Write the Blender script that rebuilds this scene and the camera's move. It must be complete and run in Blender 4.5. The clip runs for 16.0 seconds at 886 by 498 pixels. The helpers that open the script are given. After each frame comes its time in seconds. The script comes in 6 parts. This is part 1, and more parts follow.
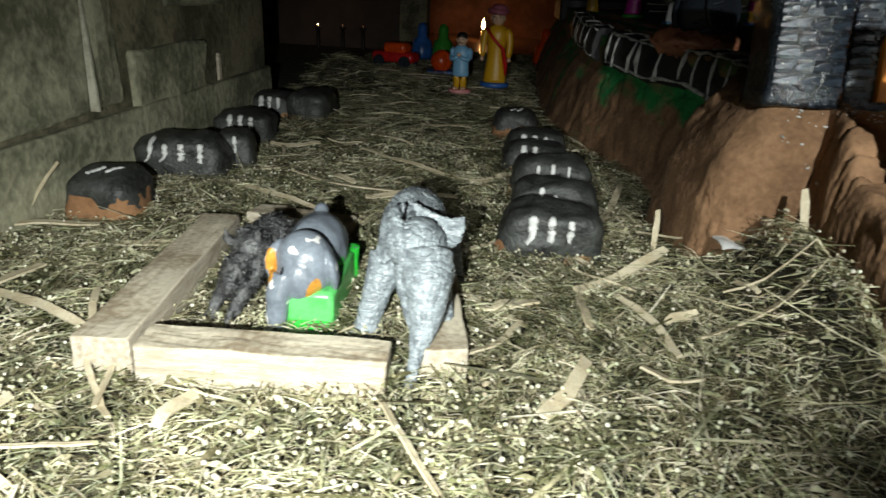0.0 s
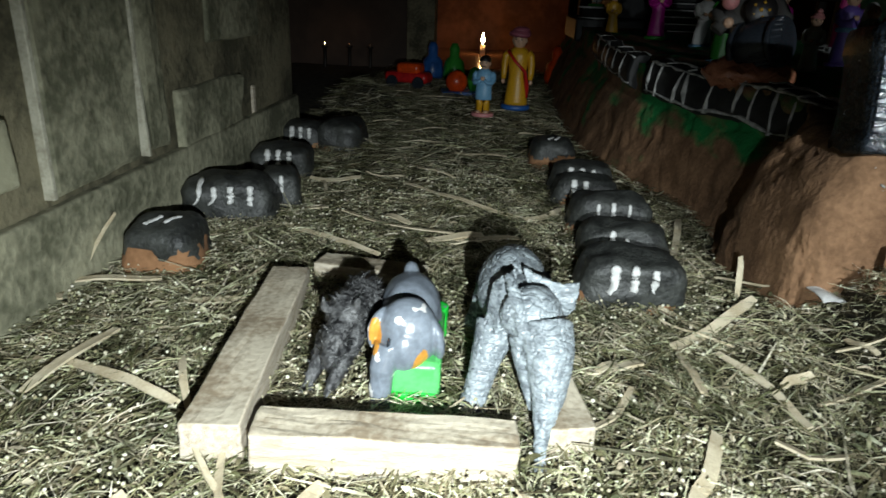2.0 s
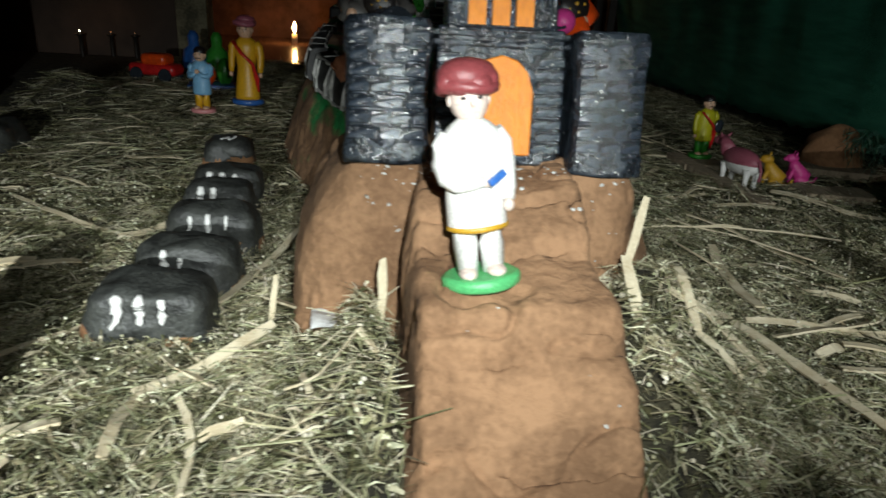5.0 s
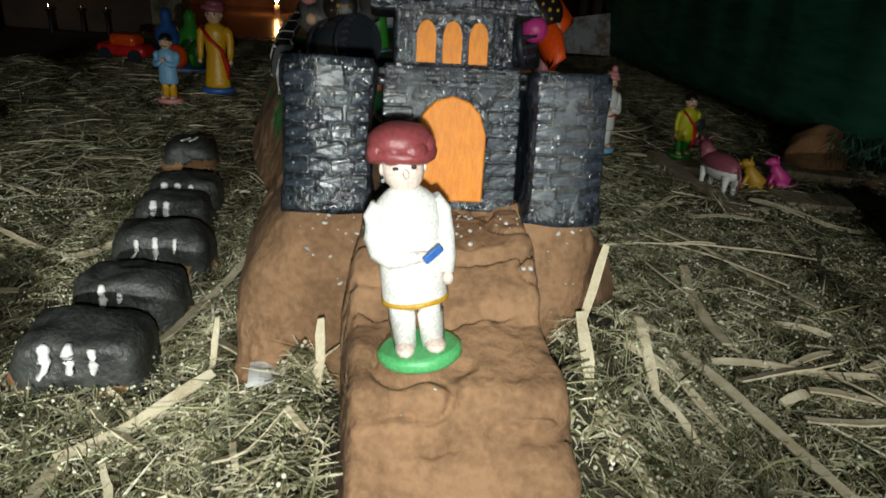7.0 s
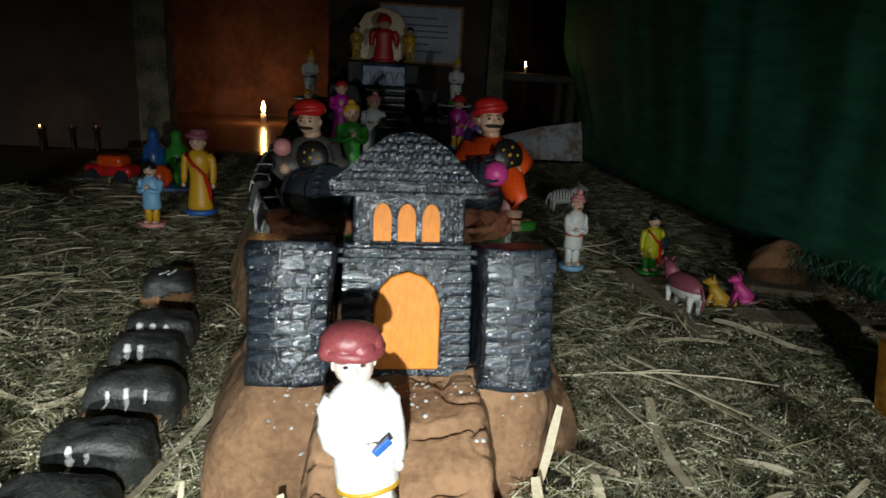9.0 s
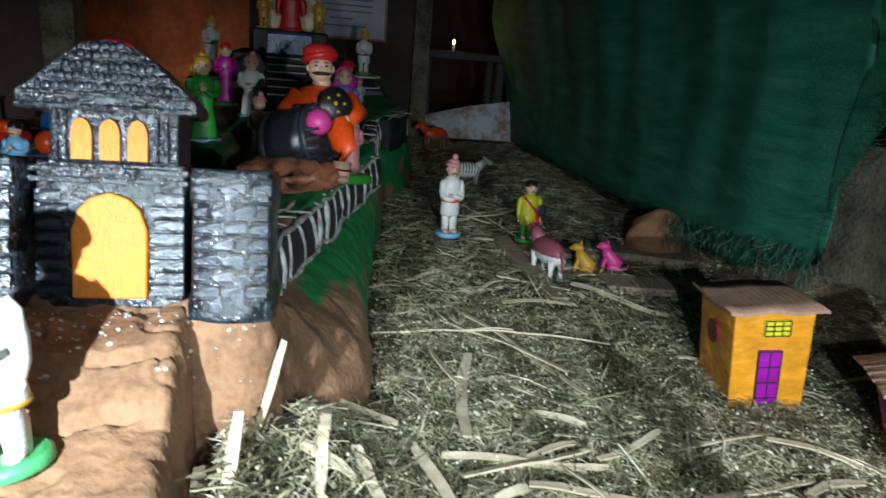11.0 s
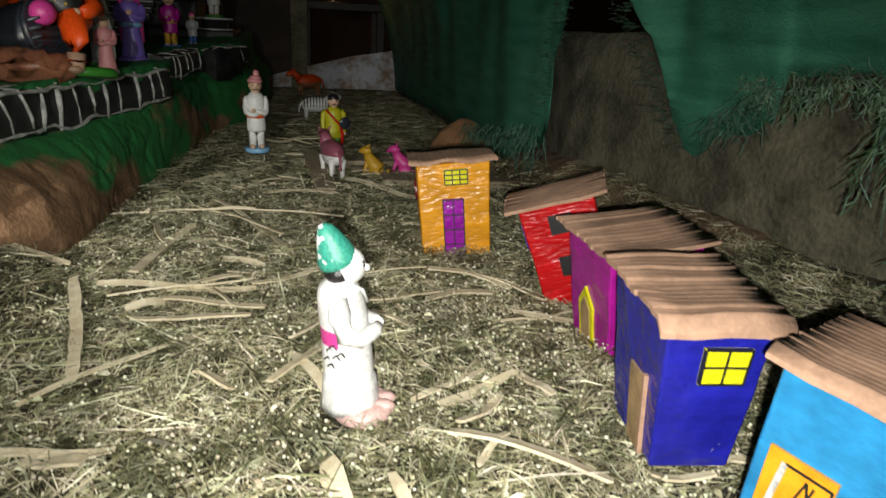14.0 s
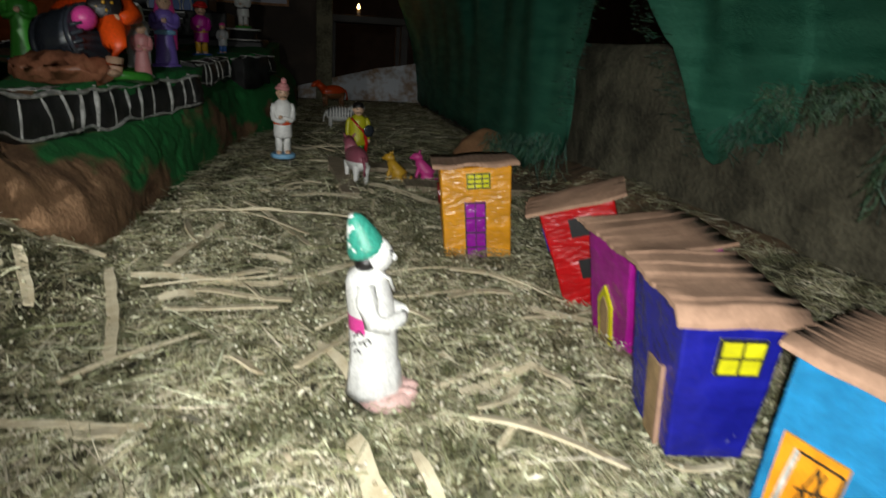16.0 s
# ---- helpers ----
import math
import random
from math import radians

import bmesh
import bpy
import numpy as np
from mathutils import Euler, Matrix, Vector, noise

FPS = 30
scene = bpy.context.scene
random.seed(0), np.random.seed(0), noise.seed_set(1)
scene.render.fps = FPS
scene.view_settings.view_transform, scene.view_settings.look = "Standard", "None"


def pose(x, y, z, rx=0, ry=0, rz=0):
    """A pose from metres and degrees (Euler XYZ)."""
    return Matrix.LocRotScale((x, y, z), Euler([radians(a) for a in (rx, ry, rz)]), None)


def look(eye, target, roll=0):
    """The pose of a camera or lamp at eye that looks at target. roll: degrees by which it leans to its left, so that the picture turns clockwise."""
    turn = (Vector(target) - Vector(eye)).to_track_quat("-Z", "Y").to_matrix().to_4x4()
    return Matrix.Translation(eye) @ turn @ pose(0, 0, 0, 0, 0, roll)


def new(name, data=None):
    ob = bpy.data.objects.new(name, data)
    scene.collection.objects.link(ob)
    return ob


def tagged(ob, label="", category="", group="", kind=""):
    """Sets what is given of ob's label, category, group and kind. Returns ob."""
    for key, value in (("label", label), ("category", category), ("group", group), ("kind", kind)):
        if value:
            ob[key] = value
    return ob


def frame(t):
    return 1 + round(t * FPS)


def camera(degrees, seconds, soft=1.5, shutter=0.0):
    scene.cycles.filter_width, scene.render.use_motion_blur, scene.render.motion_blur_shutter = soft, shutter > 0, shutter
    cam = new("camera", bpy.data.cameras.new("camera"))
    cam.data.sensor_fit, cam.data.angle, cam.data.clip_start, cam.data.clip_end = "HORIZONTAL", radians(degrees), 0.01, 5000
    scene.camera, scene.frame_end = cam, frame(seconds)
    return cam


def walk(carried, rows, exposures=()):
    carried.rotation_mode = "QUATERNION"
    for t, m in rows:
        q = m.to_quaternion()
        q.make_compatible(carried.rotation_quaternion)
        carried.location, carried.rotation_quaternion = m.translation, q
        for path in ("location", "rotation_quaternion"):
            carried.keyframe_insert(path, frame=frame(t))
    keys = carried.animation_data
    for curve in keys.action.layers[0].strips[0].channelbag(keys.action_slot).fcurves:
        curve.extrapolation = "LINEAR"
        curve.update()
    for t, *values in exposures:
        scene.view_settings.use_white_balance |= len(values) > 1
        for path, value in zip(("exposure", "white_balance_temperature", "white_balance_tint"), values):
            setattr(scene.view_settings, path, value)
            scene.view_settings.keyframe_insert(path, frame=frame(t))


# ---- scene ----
cam = camera(67.0, 16.0, shutter=0.5)
PATH = [
    (0, (0.338, 0.212, 0.232), (0.162, 2.063, -0.504), 2.7),
    (0.5, (0.293, 0.214, 0.229), (0.112, 2.064, -0.509), 3.2),
    (1, (0.251, 0.220, 0.234), (0.067, 2.084, -0.468), 2.6),
    (1.5, (0.237, 0.228, 0.238), (0.067, 2.093, -0.463), 2.7),
    (2, (0.254, 0.237, 0.257), (0.111, 2.100, -0.455), 2.3),
    (2.5, (0.273, 0.234, 0.268), (0.151, 2.096, -0.453), 2.1),
    (3, (0.310, 0.242, 0.281), (0.220, 2.103, -0.447), 2.0),
    (3.5, (0.377, 0.263, 0.287), (0.379, 2.131, -0.426), 2.2),
    (4, (0.452, 0.283, 0.286), (0.559, 2.146, -0.432), 2.3),
    (4.5, (0.503, 0.299, 0.278), (0.668, 2.154, -0.450), 2.7),
    (5, (0.553, 0.313, 0.270), (0.771, 2.164, -0.455), 3.4),
    (5.2, (0.569, 0.317, 0.268), (0.797, 2.163, -0.466), 3.4),
    (7.3, (0.585, 0.360, 0.333), (0.833, 2.169, -0.482), 4.3),
    (7.5, (0.584, 0.356, 0.346), (0.824, 2.181, -0.436), 4.1),
    (8, (0.586, 0.350, 0.371), (0.835, 2.207, -0.326), 3.9),
    (8.2, (0.587, 0.349, 0.378), (0.847, 2.218, -0.284), 4.1),
    (10.3, (0.712, 0.362, 0.364), (1.051, 2.261, -0.163), 1.7),
    (10.5, (0.740, 0.361, 0.355), (1.132, 2.250, -0.174), 3.0),
    (11, (0.778, 0.341, 0.337), (1.144, 2.218, -0.246), 4.7),
    (11.5, (0.837, 0.305, 0.336), (1.239, 2.171, -0.261), 4.3),
    (12, (0.901, 0.282, 0.334), (1.330, 2.146, -0.247), 3.7),
    (12.5, (0.953, 0.262, 0.323), (1.430, 2.117, -0.252), 3.6),
    (13, (0.998, 0.238, 0.310), (1.481, 2.091, -0.269), 3.1),
    (13.5, (1.031, 0.213, 0.281), (1.511, 2.054, -0.335), 2.5),
    (14, (1.045, 0.190, 0.249), (1.513, 2.029, -0.383), 2.9),
    (14.5, (1.056, 0.171, 0.232), (1.558, 2.005, -0.387), 3.9),
    (15, (1.060, 0.139, 0.216), (1.563, 1.971, -0.410), 3.6),
    (15.5, (1.056, 0.135, 0.214), (1.526, 1.979, -0.401), 3.7),
    (16, (1.037, 0.172, 0.240), (1.454, 2.036, -0.353), 3.5),
]
EXPOSURES = [(0, -0.1, 7000, 11), (0.5, -0.3, 6650, 10), (1.0, -0.15, 6500, 10), (2.5, 0.0, 6500, 10), (3.0, 0.1, 6450, 10), (3.5, 0.6, 6400, 10), (4.5, 0.65, 6400, 10), (5.2, 0.42, 6900, 10), (7.3, 0.2, 7100, 10), (8.2, 0.38, 7000, 11), (10.3, 1.15, 6200, 10), (11, 1.6, 6050, 10), (11.5, 2.0, 6200, 10), (12.5, 2.5, 6550, 15), (13, 2.25, 6600, 20), (13.5, 1.6, 7100, 17), (14, 1.1, 7450, 16), (14.5, 0.73, 7350, 15), (15.2, 0.62, 6950, 14), (16, 0.78, 7150, 15)]
walk(cam, [(t, look(e, a, r)) for t, e, a, r in PATH], EXPOSURES)

# ---- light: the phone's lamp beside the lens, candles, a faint night sky ----
world = bpy.data.worlds.new("night")
scene.world = world
world.use_nodes = True
wbg = world.node_tree.nodes["Background"]
wbg.inputs[0].default_value, wbg.inputs[1].default_value = (0.5, 0.6, 0.8, 1), 0.0018


def torch(name, eye, target, watts, cone):
    lamp = bpy.data.lights.new(name, "SPOT")
    lamp.energy, lamp.spot_size, lamp.spot_blend, lamp.shadow_soft_size = watts, radians(cone), 1.0, 0.004
    lamp.color = (0.88, 0.98, 1.0)
    ob = new(name, lamp)
    ob.matrix_world = look(eye, target)
    return ob


torch("torch_a", (0.300, 0.16, 0.222), (0.21, 0.46, 0.0), 29.5, 93)
torch("torch_b", (0.585, 0.315, 0.305), (0.60, 0.74, 0.10), 10.6, 69)
torch("torch_c", (1.035, 0.155, 0.245), (1.175, 0.51, 0.04), 9.2, 94)
torch("torch_d", (0.885, 0.27, 0.318), (0.965, 1.02, 0.12), 4.3, 80)


def glow(name, at, watts, colour=(1.0, 0.45, 0.13)):
    lamp = bpy.data.lights.new(name, "POINT")
    lamp.energy, lamp.color, lamp.shadow_soft_size = watts, colour, 0.006
    new(name, lamp).location = at


# ---- materials ----
def mat(name, a, b=None, rough=0.6, scale=60.0, bump=0.2, metal=0.0, fine=6.0, mix=0.5, spec=0.5, island=0.0, depth=0.002, stretch=None, coat=0.0):
    """Two colours mixed by coarse and fine noise, with relief from the fine one; object coordinates in metres."""
    m = bpy.data.materials.new(name)
    m.use_nodes = True
    t = m.node_tree
    n, l = t.nodes, t.links
    bs = n["Principled BSDF"]
    tc = n.new("ShaderNodeTexCoord")
    src = tc.outputs["Object"]
    if stretch:
        mp = n.new("ShaderNodeMapping")
        mp.inputs["Scale"].default_value = stretch
        l.new(src, mp.inputs[0])
        src = mp.outputs[0]
    n1, n2 = n.new("ShaderNodeTexNoise"), n.new("ShaderNodeTexNoise")
    n1.inputs["Scale"].default_value, n1.inputs["Detail"].default_value = scale, 4
    n2.inputs["Scale"].default_value, n2.inputs["Detail"].default_value = scale * fine, 3
    l.new(src, n1.inputs["Vector"])
    l.new(src, n2.inputs["Vector"])
    add = n.new("ShaderNodeMath")
    add.operation = "ADD"
    l.new(n1.outputs[0], add.inputs[0])
    half = n.new("ShaderNodeMath")
    half.operation = "MULTIPLY"
    half.inputs[1].default_value = 0.5
    l.new(n2.outputs[0], half.inputs[0])
    l.new(half.outputs[0], add.inputs[1])
    ramp = n.new("ShaderNodeValToRGB")
    b = b or tuple(min(1, 0.6 * v) for v in a)
    ramp.color_ramp.elements[0].position, ramp.color_ramp.elements[0].color = 0.75 - 0.3 * mix, (*b, 1)
    ramp.color_ramp.elements[1].position, ramp.color_ramp.elements[1].color = 0.75 + 0.3 * mix, (*a, 1)
    l.new(add.outputs[0], ramp.inputs[0])
    colour = ramp.outputs[0]
    if island:
        geo = n.new("ShaderNodeNewGeometry")
        hsv = n.new("ShaderNodeHueSaturation")
        mr = n.new("ShaderNodeMapRange")
        mr.inputs[3].default_value, mr.inputs[4].default_value = 1 - island, 1 + island
        l.new(geo.outputs["Random Per Island"], mr.inputs[0])
        l.new(mr.outputs[0], hsv.inputs["Value"])
        wob = n.new("ShaderNodeMath")
        wob.operation = "MULTIPLY"
        wob.inputs[1].default_value = 7.31
        l.new(geo.outputs["Random Per Island"], wob.inputs[0])
        fr = n.new("ShaderNodeMath")
        fr.operation = "FRACT"
        l.new(wob.outputs[0], fr.inputs[0])
        hr = n.new("ShaderNodeMapRange")
        hr.inputs[3].default_value, hr.inputs[4].default_value = 0.47, 0.55
        l.new(fr.outputs[0], hr.inputs[0])
        l.new(hr.outputs[0], hsv.inputs["Hue"])
        sr = n.new("ShaderNodeMapRange")
        sr.inputs[3].default_value, sr.inputs[4].default_value = 1.15, 0.55
        l.new(geo.outputs["Random Per Island"], sr.inputs[0])
        l.new(sr.outputs[0], hsv.inputs["Saturation"])
        l.new(colour, hsv.inputs["Color"])
        colour = hsv.outputs[0]
    l.new(colour, bs.inputs["Base Color"])
    bs.inputs["Roughness"].default_value, bs.inputs["Metallic"].default_value = rough, metal
    bs.inputs["Specular IOR Level"].default_value = spec
    bs.inputs["Coat Weight"].default_value = coat
    bs.inputs["Coat Roughness"].default_value = 0.15
    if bump:
        bp = n.new("ShaderNodeBump")
        bp.inputs["Strength"].default_value, bp.inputs["Distance"].default_value = bump, depth
        l.new(add.outputs[0], bp.inputs["Height"])
        l.new(bp.outputs[0], bs.inputs["Normal"])
    return m


def emit(name, colour, strength):
    m = bpy.data.materials.new(name)
    m.use_nodes = True
    bs = m.node_tree.nodes["Principled BSDF"]
    bs.inputs["Emission Color"].default_value, bs.inputs["Emission Strength"].default_value = (*colour, 1), strength
    return m


M_EARTH = mat("straw_littered_earth", (0.075, 0.066, 0.034), (0.016, 0.014, 0.008), 0.95, 60, 0.9, fine=12, depth=0.006)
M_CLAY = mat("brown_clay", (0.33, 0.17, 0.08), (0.20, 0.095, 0.042), 0.9, 14, 0.7, fine=9, depth=0.004)
M_MOUND = mat("brown_clay_with_green_paint", (0.31, 0.172, 0.090), (0.165, 0.086, 0.042), 0.9, 22, 0.8, fine=9, depth=0.0035)


def green_daubs(m):
    """Green powder paint on the flanks behind the gate, in patches, and chalk specks."""
    t = m.node_tree
    n, l = t.nodes, t.links
    bs = n["Principled BSDF"]
    clay = bs.inputs["Base Color"].links[0].from_socket
    tc, sep = n.new("ShaderNodeTexCoord"), n.new("ShaderNodeSeparateXYZ")
    l.new(tc.outputs["Object"], sep.inputs[0])
    nz = n.new("ShaderNodeTexNoise")
    nz.inputs["Scale"].default_value, nz.inputs["Detail"].default_value = 15, 9
    mp = n.new("ShaderNodeMapping")
    mp.inputs["Scale"].default_value = (1, 0.5, 1)
    l.new(tc.outputs["Object"], mp.inputs[0])
    l.new(mp.outputs[0], nz.inputs["Vector"])
    back = n.new("ShaderNodeMapRange")
    back.inputs[1].default_value, back.inputs[2].default_value = 0.84, 1.05
    back.inputs[3].default_value, back.inputs[4].default_value = -0.35, 0.10
    l.new(sep.outputs["Y"], back.inputs[0])
    high = n.new("ShaderNodeMapRange")
    high.inputs[1].default_value, high.inputs[2].default_value = 0.03, 0.13
    high.inputs[3].default_value, high.inputs[4].default_value = -0.16, 0.02
    l.new(sep.outputs["Z"], high.inputs[0])
    both = n.new("ShaderNodeMath")
    l.new(back.outputs[0], both.inputs[0])
    l.new(high.outputs[0], both.inputs[1])
    side = n.new("ShaderNodeMapRange")
    side.inputs[1].default_value, side.inputs[2].default_value = 0.52, 0.66
    side.inputs[3].default_value, side.inputs[4].default_value = -0.09, 0.0
    l.new(sep.outputs["X"], side.inputs[0])
    east = n.new("ShaderNodeMapRange")
    east.inputs[1].default_value, east.inputs[2].default_value = 0.745, 0.80
    east.inputs[3].default_value, east.inputs[4].default_value = 0.0, 0.10
    l.new(sep.outputs["X"], east.inputs[0])
    most = n.new("ShaderNodeMath")
    l.new(both.outputs[0], most.inputs[0])
    l.new(east.outputs[0], most.inputs[1])
    all3 = n.new("ShaderNodeMath")
    l.new(most.outputs[0], all3.inputs[0])
    l.new(side.outputs[0], all3.inputs[1])
    add = n.new("ShaderNodeMath")
    l.new(nz.outputs[0], add.inputs[0])
    l.new(all3.outputs[0], add.inputs[1])
    cut = n.new("ShaderNodeMapRange")
    cut.inputs[1].default_value, cut.inputs[2].default_value = 0.50, 0.60
    l.new(add.outputs[0], cut.inputs[0])
    mx = n.new("ShaderNodeMix")
    mx.data_type = "RGBA"
    l.new(cut.outputs[0], mx.inputs["Factor"])
    l.new(clay, mx.inputs["A"])
    mx.inputs["B"].default_value = (0.008, 0.19, 0.045, 1)
    l.new(mx.outputs["Result"], bs.inputs["Base Color"])


green_daubs(M_MOUND)
M_BLACK = mat("black_enamel", (0.026, 0.034, 0.044), (0.006, 0.008, 0.011), 0.17, 90, 1.0, depth=0.0022, fine=4, mix=0.4, spec=0.7)
M_BRICK = mat("worn_blue_black_enamel", (0.026, 0.035, 0.048), (0.005, 0.007, 0.010), 0.17, 60, 1.0, depth=0.0026, fine=5, mix=0.4, spec=0.8, stretch=(0.6, 1, 1.3))


def chips(m, scale, level, colour):
    """Tiny chips where the paint has come off, showing the pale plaster."""
    n, l = m.node_tree.nodes, m.node_tree.links
    bs = n["Principled BSDF"]
    under = bs.inputs["Base Color"].links[0].from_socket
    tc, nz, mr, mx = n.new("ShaderNodeTexCoord"), n.new("ShaderNodeTexNoise"), n.new("ShaderNodeMapRange"), n.new("ShaderNodeMix")
    geo = n.new("ShaderNodeNewGeometry")
    nz.inputs["Scale"].default_value, nz.inputs["Detail"].default_value = scale, 4
    l.new(geo.outputs["Position"], nz.inputs["Vector"])
    mr.inputs[1].default_value, mr.inputs[2].default_value = level, level + 0.03
    l.new(nz.outputs[0], mr.inputs[0])
    mx.data_type = "RGBA"
    l.new(mr.outputs[0], mx.inputs["Factor"])
    l.new(under, mx.inputs["A"])
    mx.inputs["B"].default_value = (*colour, 1)
    l.new(mx.outputs["Result"], bs.inputs["Base Color"])


chips(M_BLACK, 190, 0.70, (0.5, 0.5, 0.48))
chips(M_BRICK, 190, 0.705, (0.5, 0.5, 0.48))
M_DULLWHITE = mat("smeared_white_paint", (0.66, 0.66, 0.63), (0.30, 0.30, 0.28), 0.6, 90, 0.5, depth=0.001)
M_ROCKBLACK = mat("matt_black_paint", (0.052, 0.055, 0.05), (0.016, 0.017, 0.016), 0.5, 45, 0.8, depth=0.003)
M_WHITE = mat("white_paint", (0.8, 0.8, 0.78), (0.6, 0.6, 0.58), 0.5, 80, 0.2)
M_CREAM = mat("sawn_pale_wood", (0.56, 0.50, 0.40), (0.40, 0.33, 0.24), 0.8, 40, 0.9, stretch=(6, 1, 6), depth=0.0015)
M_STRAW = mat("dry_grass", (0.56, 0.49, 0.28), (0.13, 0.125, 0.05), 0.55, 30, 0, island=0.85)
M_HAY = mat("split_dry_stalk", (0.68, 0.60, 0.43), (0.52, 0.43, 0.28), 0.7, 55, 0.35, fine=9, depth=0.001)
M_SEED = mat("pale_seed", (0.62, 0.58, 0.40), (0.42, 0.37, 0.22), 0.5, 200, 0, island=0.4)
M_STONE = mat("grey_green_stone", (0.36, 0.345, 0.235), (0.125, 0.125, 0.078), 0.8, 13, 0.9, fine=8, depth=0.004, mix=0.5)
M_MORTAR = mat("pale_lime_mortar", (0.48, 0.46, 0.36), (0.30, 0.28, 0.21), 0.9, 60, 0.6)
M_STONE_B = mat("dark_stone", (0.22, 0.195, 0.12), (0.065, 0.060, 0.035), 0.85, 12, 0.9, fine=9, depth=0.005, mix=0.45)
M_CONC = mat("rough_concrete", (0.150, 0.134, 0.088), (0.036, 0.032, 0.020), 0.95, 22, 1.0, fine=7, depth=0.006, mix=0.75)
M_NET = mat("green_shade_net", (0.115, 0.52, 0.34), (0.03, 0.25, 0.155), 0.5, 22, 1.0, fine=24, depth=0.004, mix=0.8, stretch=(0.4, 0.4, 2.6))
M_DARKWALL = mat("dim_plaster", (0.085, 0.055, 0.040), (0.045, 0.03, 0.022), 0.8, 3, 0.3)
M_BACKWALL = mat("ochre_plaster", (0.24, 0.10, 0.06), (0.12, 0.05, 0.03), 0.8, 5, 0.3)
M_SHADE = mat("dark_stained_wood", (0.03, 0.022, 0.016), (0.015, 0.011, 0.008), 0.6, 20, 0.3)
M_TILE = mat("polished_floor", (0.16, 0.09, 0.06), (0.11, 0.06, 0.04), 0.18, 6, 0.05)
M_CARD = mat("corrugated_cardboard", (0.43, 0.255, 0.17), (0.31, 0.18, 0.118), 0.85, 60, 0.3)
M_ORANGE = mat("orange_paint", (0.85, 0.33, 0.015), (0.7, 0.24, 0.01), 0.45, 60, 0.3)


# ---- mesh tools ----
def put(bm, geom, mi):
    fs = {f for v in geom if isinstance(v, bmesh.types.BMVert) for f in v.link_faces}
    for f in fs:
        f.material_index, f.smooth = mi, True


def ell(bm, at, r, mi=0, rot=(0, 0, 0), seg=14, rings=9):
    r = (r, r, r) if isinstance(r, (int, float)) else r
    m = pose(*at, *rot) @ Matrix.Diagonal((*r, 1))
    put(bm, bmesh.ops.create_uvsphere(bm, u_segments=seg, v_segments=rings, radius=1, matrix=m)["verts"], mi)


def cone(bm, a, b, ra, rb, mi=0, seg=12):
    a, b = Vector(a), Vector(b)
    d = b - a
    m = Matrix.Translation((a + b) / 2) @ d.to_track_quat("Z", "Y").to_matrix().to_4x4()
    put(bm, bmesh.ops.create_cone(bm, cap_ends=True, segments=seg, radius1=ra, radius2=rb, depth=d.length, matrix=m)["verts"], mi)


def box(bm, size, m=None, mi=0, bevel=0.0, seg=2):
    g = bmesh.ops.create_cube(bm, size=1, matrix=(m or Matrix()) @ Matrix.Diagonal((*size, 1)))["verts"]
    put(bm, g, mi)
    for v in g:
        for f in v.link_faces:
            f.smooth = False
    if bevel:
        es = list({e for v in g for e in v.link_edges})
        r = bmesh.ops.bevel(bm, geom=es, offset=bevel, segments=seg, affect="EDGES", profile=0.5)
        for f in r["faces"]:
            f.material_index, f.smooth = mi, True


def tube(bm, pts, radii, mi=0, seg=8, flat=1.0):
    pts = [Vector(p) for p in pts]
    radii = radii if isinstance(radii, (list, tuple)) else [radii] * len(pts)
    rings = []
    for i, p in enumerate(pts):
        d = (pts[min(i + 1, len(pts) - 1)] - pts[max(i - 1, 0)]).normalized()
        s = d.cross(Vector((0, 0, 1)))
        s = s.normalized() if s.length > 1e-3 else Vector((1, 0, 0))
        u = s.cross(d)
        rings.append([bm.verts.new(p + radii[i] * (math.cos(k) * s + flat * math.sin(k) * u)) for k in [2 * math.pi * j / seg for j in range(seg)]])
    for a, b in zip(rings, rings[1:]):
        for j in range(seg):
            f = bm.faces.new((a[j], a[(j + 1) % seg], b[(j + 1) % seg], b[j]))
            f.material_index, f.smooth = mi, True
    for r in (rings[0], rings[-1][::-1]):
        bm.faces.new(r[::-1]).material_index = mi


def lathe(bm, prof, mi=0, seg=20, at=(0, 0, 0), sy=1.0, m=None):
    m = m or Matrix()
    rings = [[bm.verts.new(m @ Vector((at[0] + r * math.cos(k), at[1] + sy * r * math.sin(k), at[2] + z))) for k in [2 * math.pi * j / seg for j in range(seg)]] for r, z in prof]
    for a, b in zip(rings, rings[1:]):
        for j in range(seg):
            f = bm.faces.new((a[j], a[(j + 1) % seg], b[(j + 1) % seg], b[j]))
            f.material_index, f.smooth = mi, True
    bm.faces.new(rings[0][::-1]).material_index = mi
    bm.faces.new(rings[-1]).material_index = mi


def slab(bm, outline, depth, m=None, mi=0):
    """A flat plate: outline in local x, z; from y=0 back to y=depth."""
    m = m or Matrix()
    a = [bm.verts.new(m @ Vector((x, 0, z))) for x, z in outline]
    b = [bm.verts.new(m @ Vector((x, depth, z))) for x, z in outline]
    bm.faces.new(a).material_index = mi
    bm.faces.new(b[::-1]).material_index = mi
    for i in range(len(a)):
        j = (i + 1) % len(a)
        bm.faces.new((a[j], a[i], b[i], b[j])).material_index = mi


def rough(bm, amount, scale, seed=0.0):
    off = Vector((seed * 7.3, seed * 3.1, seed * 5.7))
    for v in bm.verts:
        v.co += amount * noise.noise_vector(v.co * scale + off)


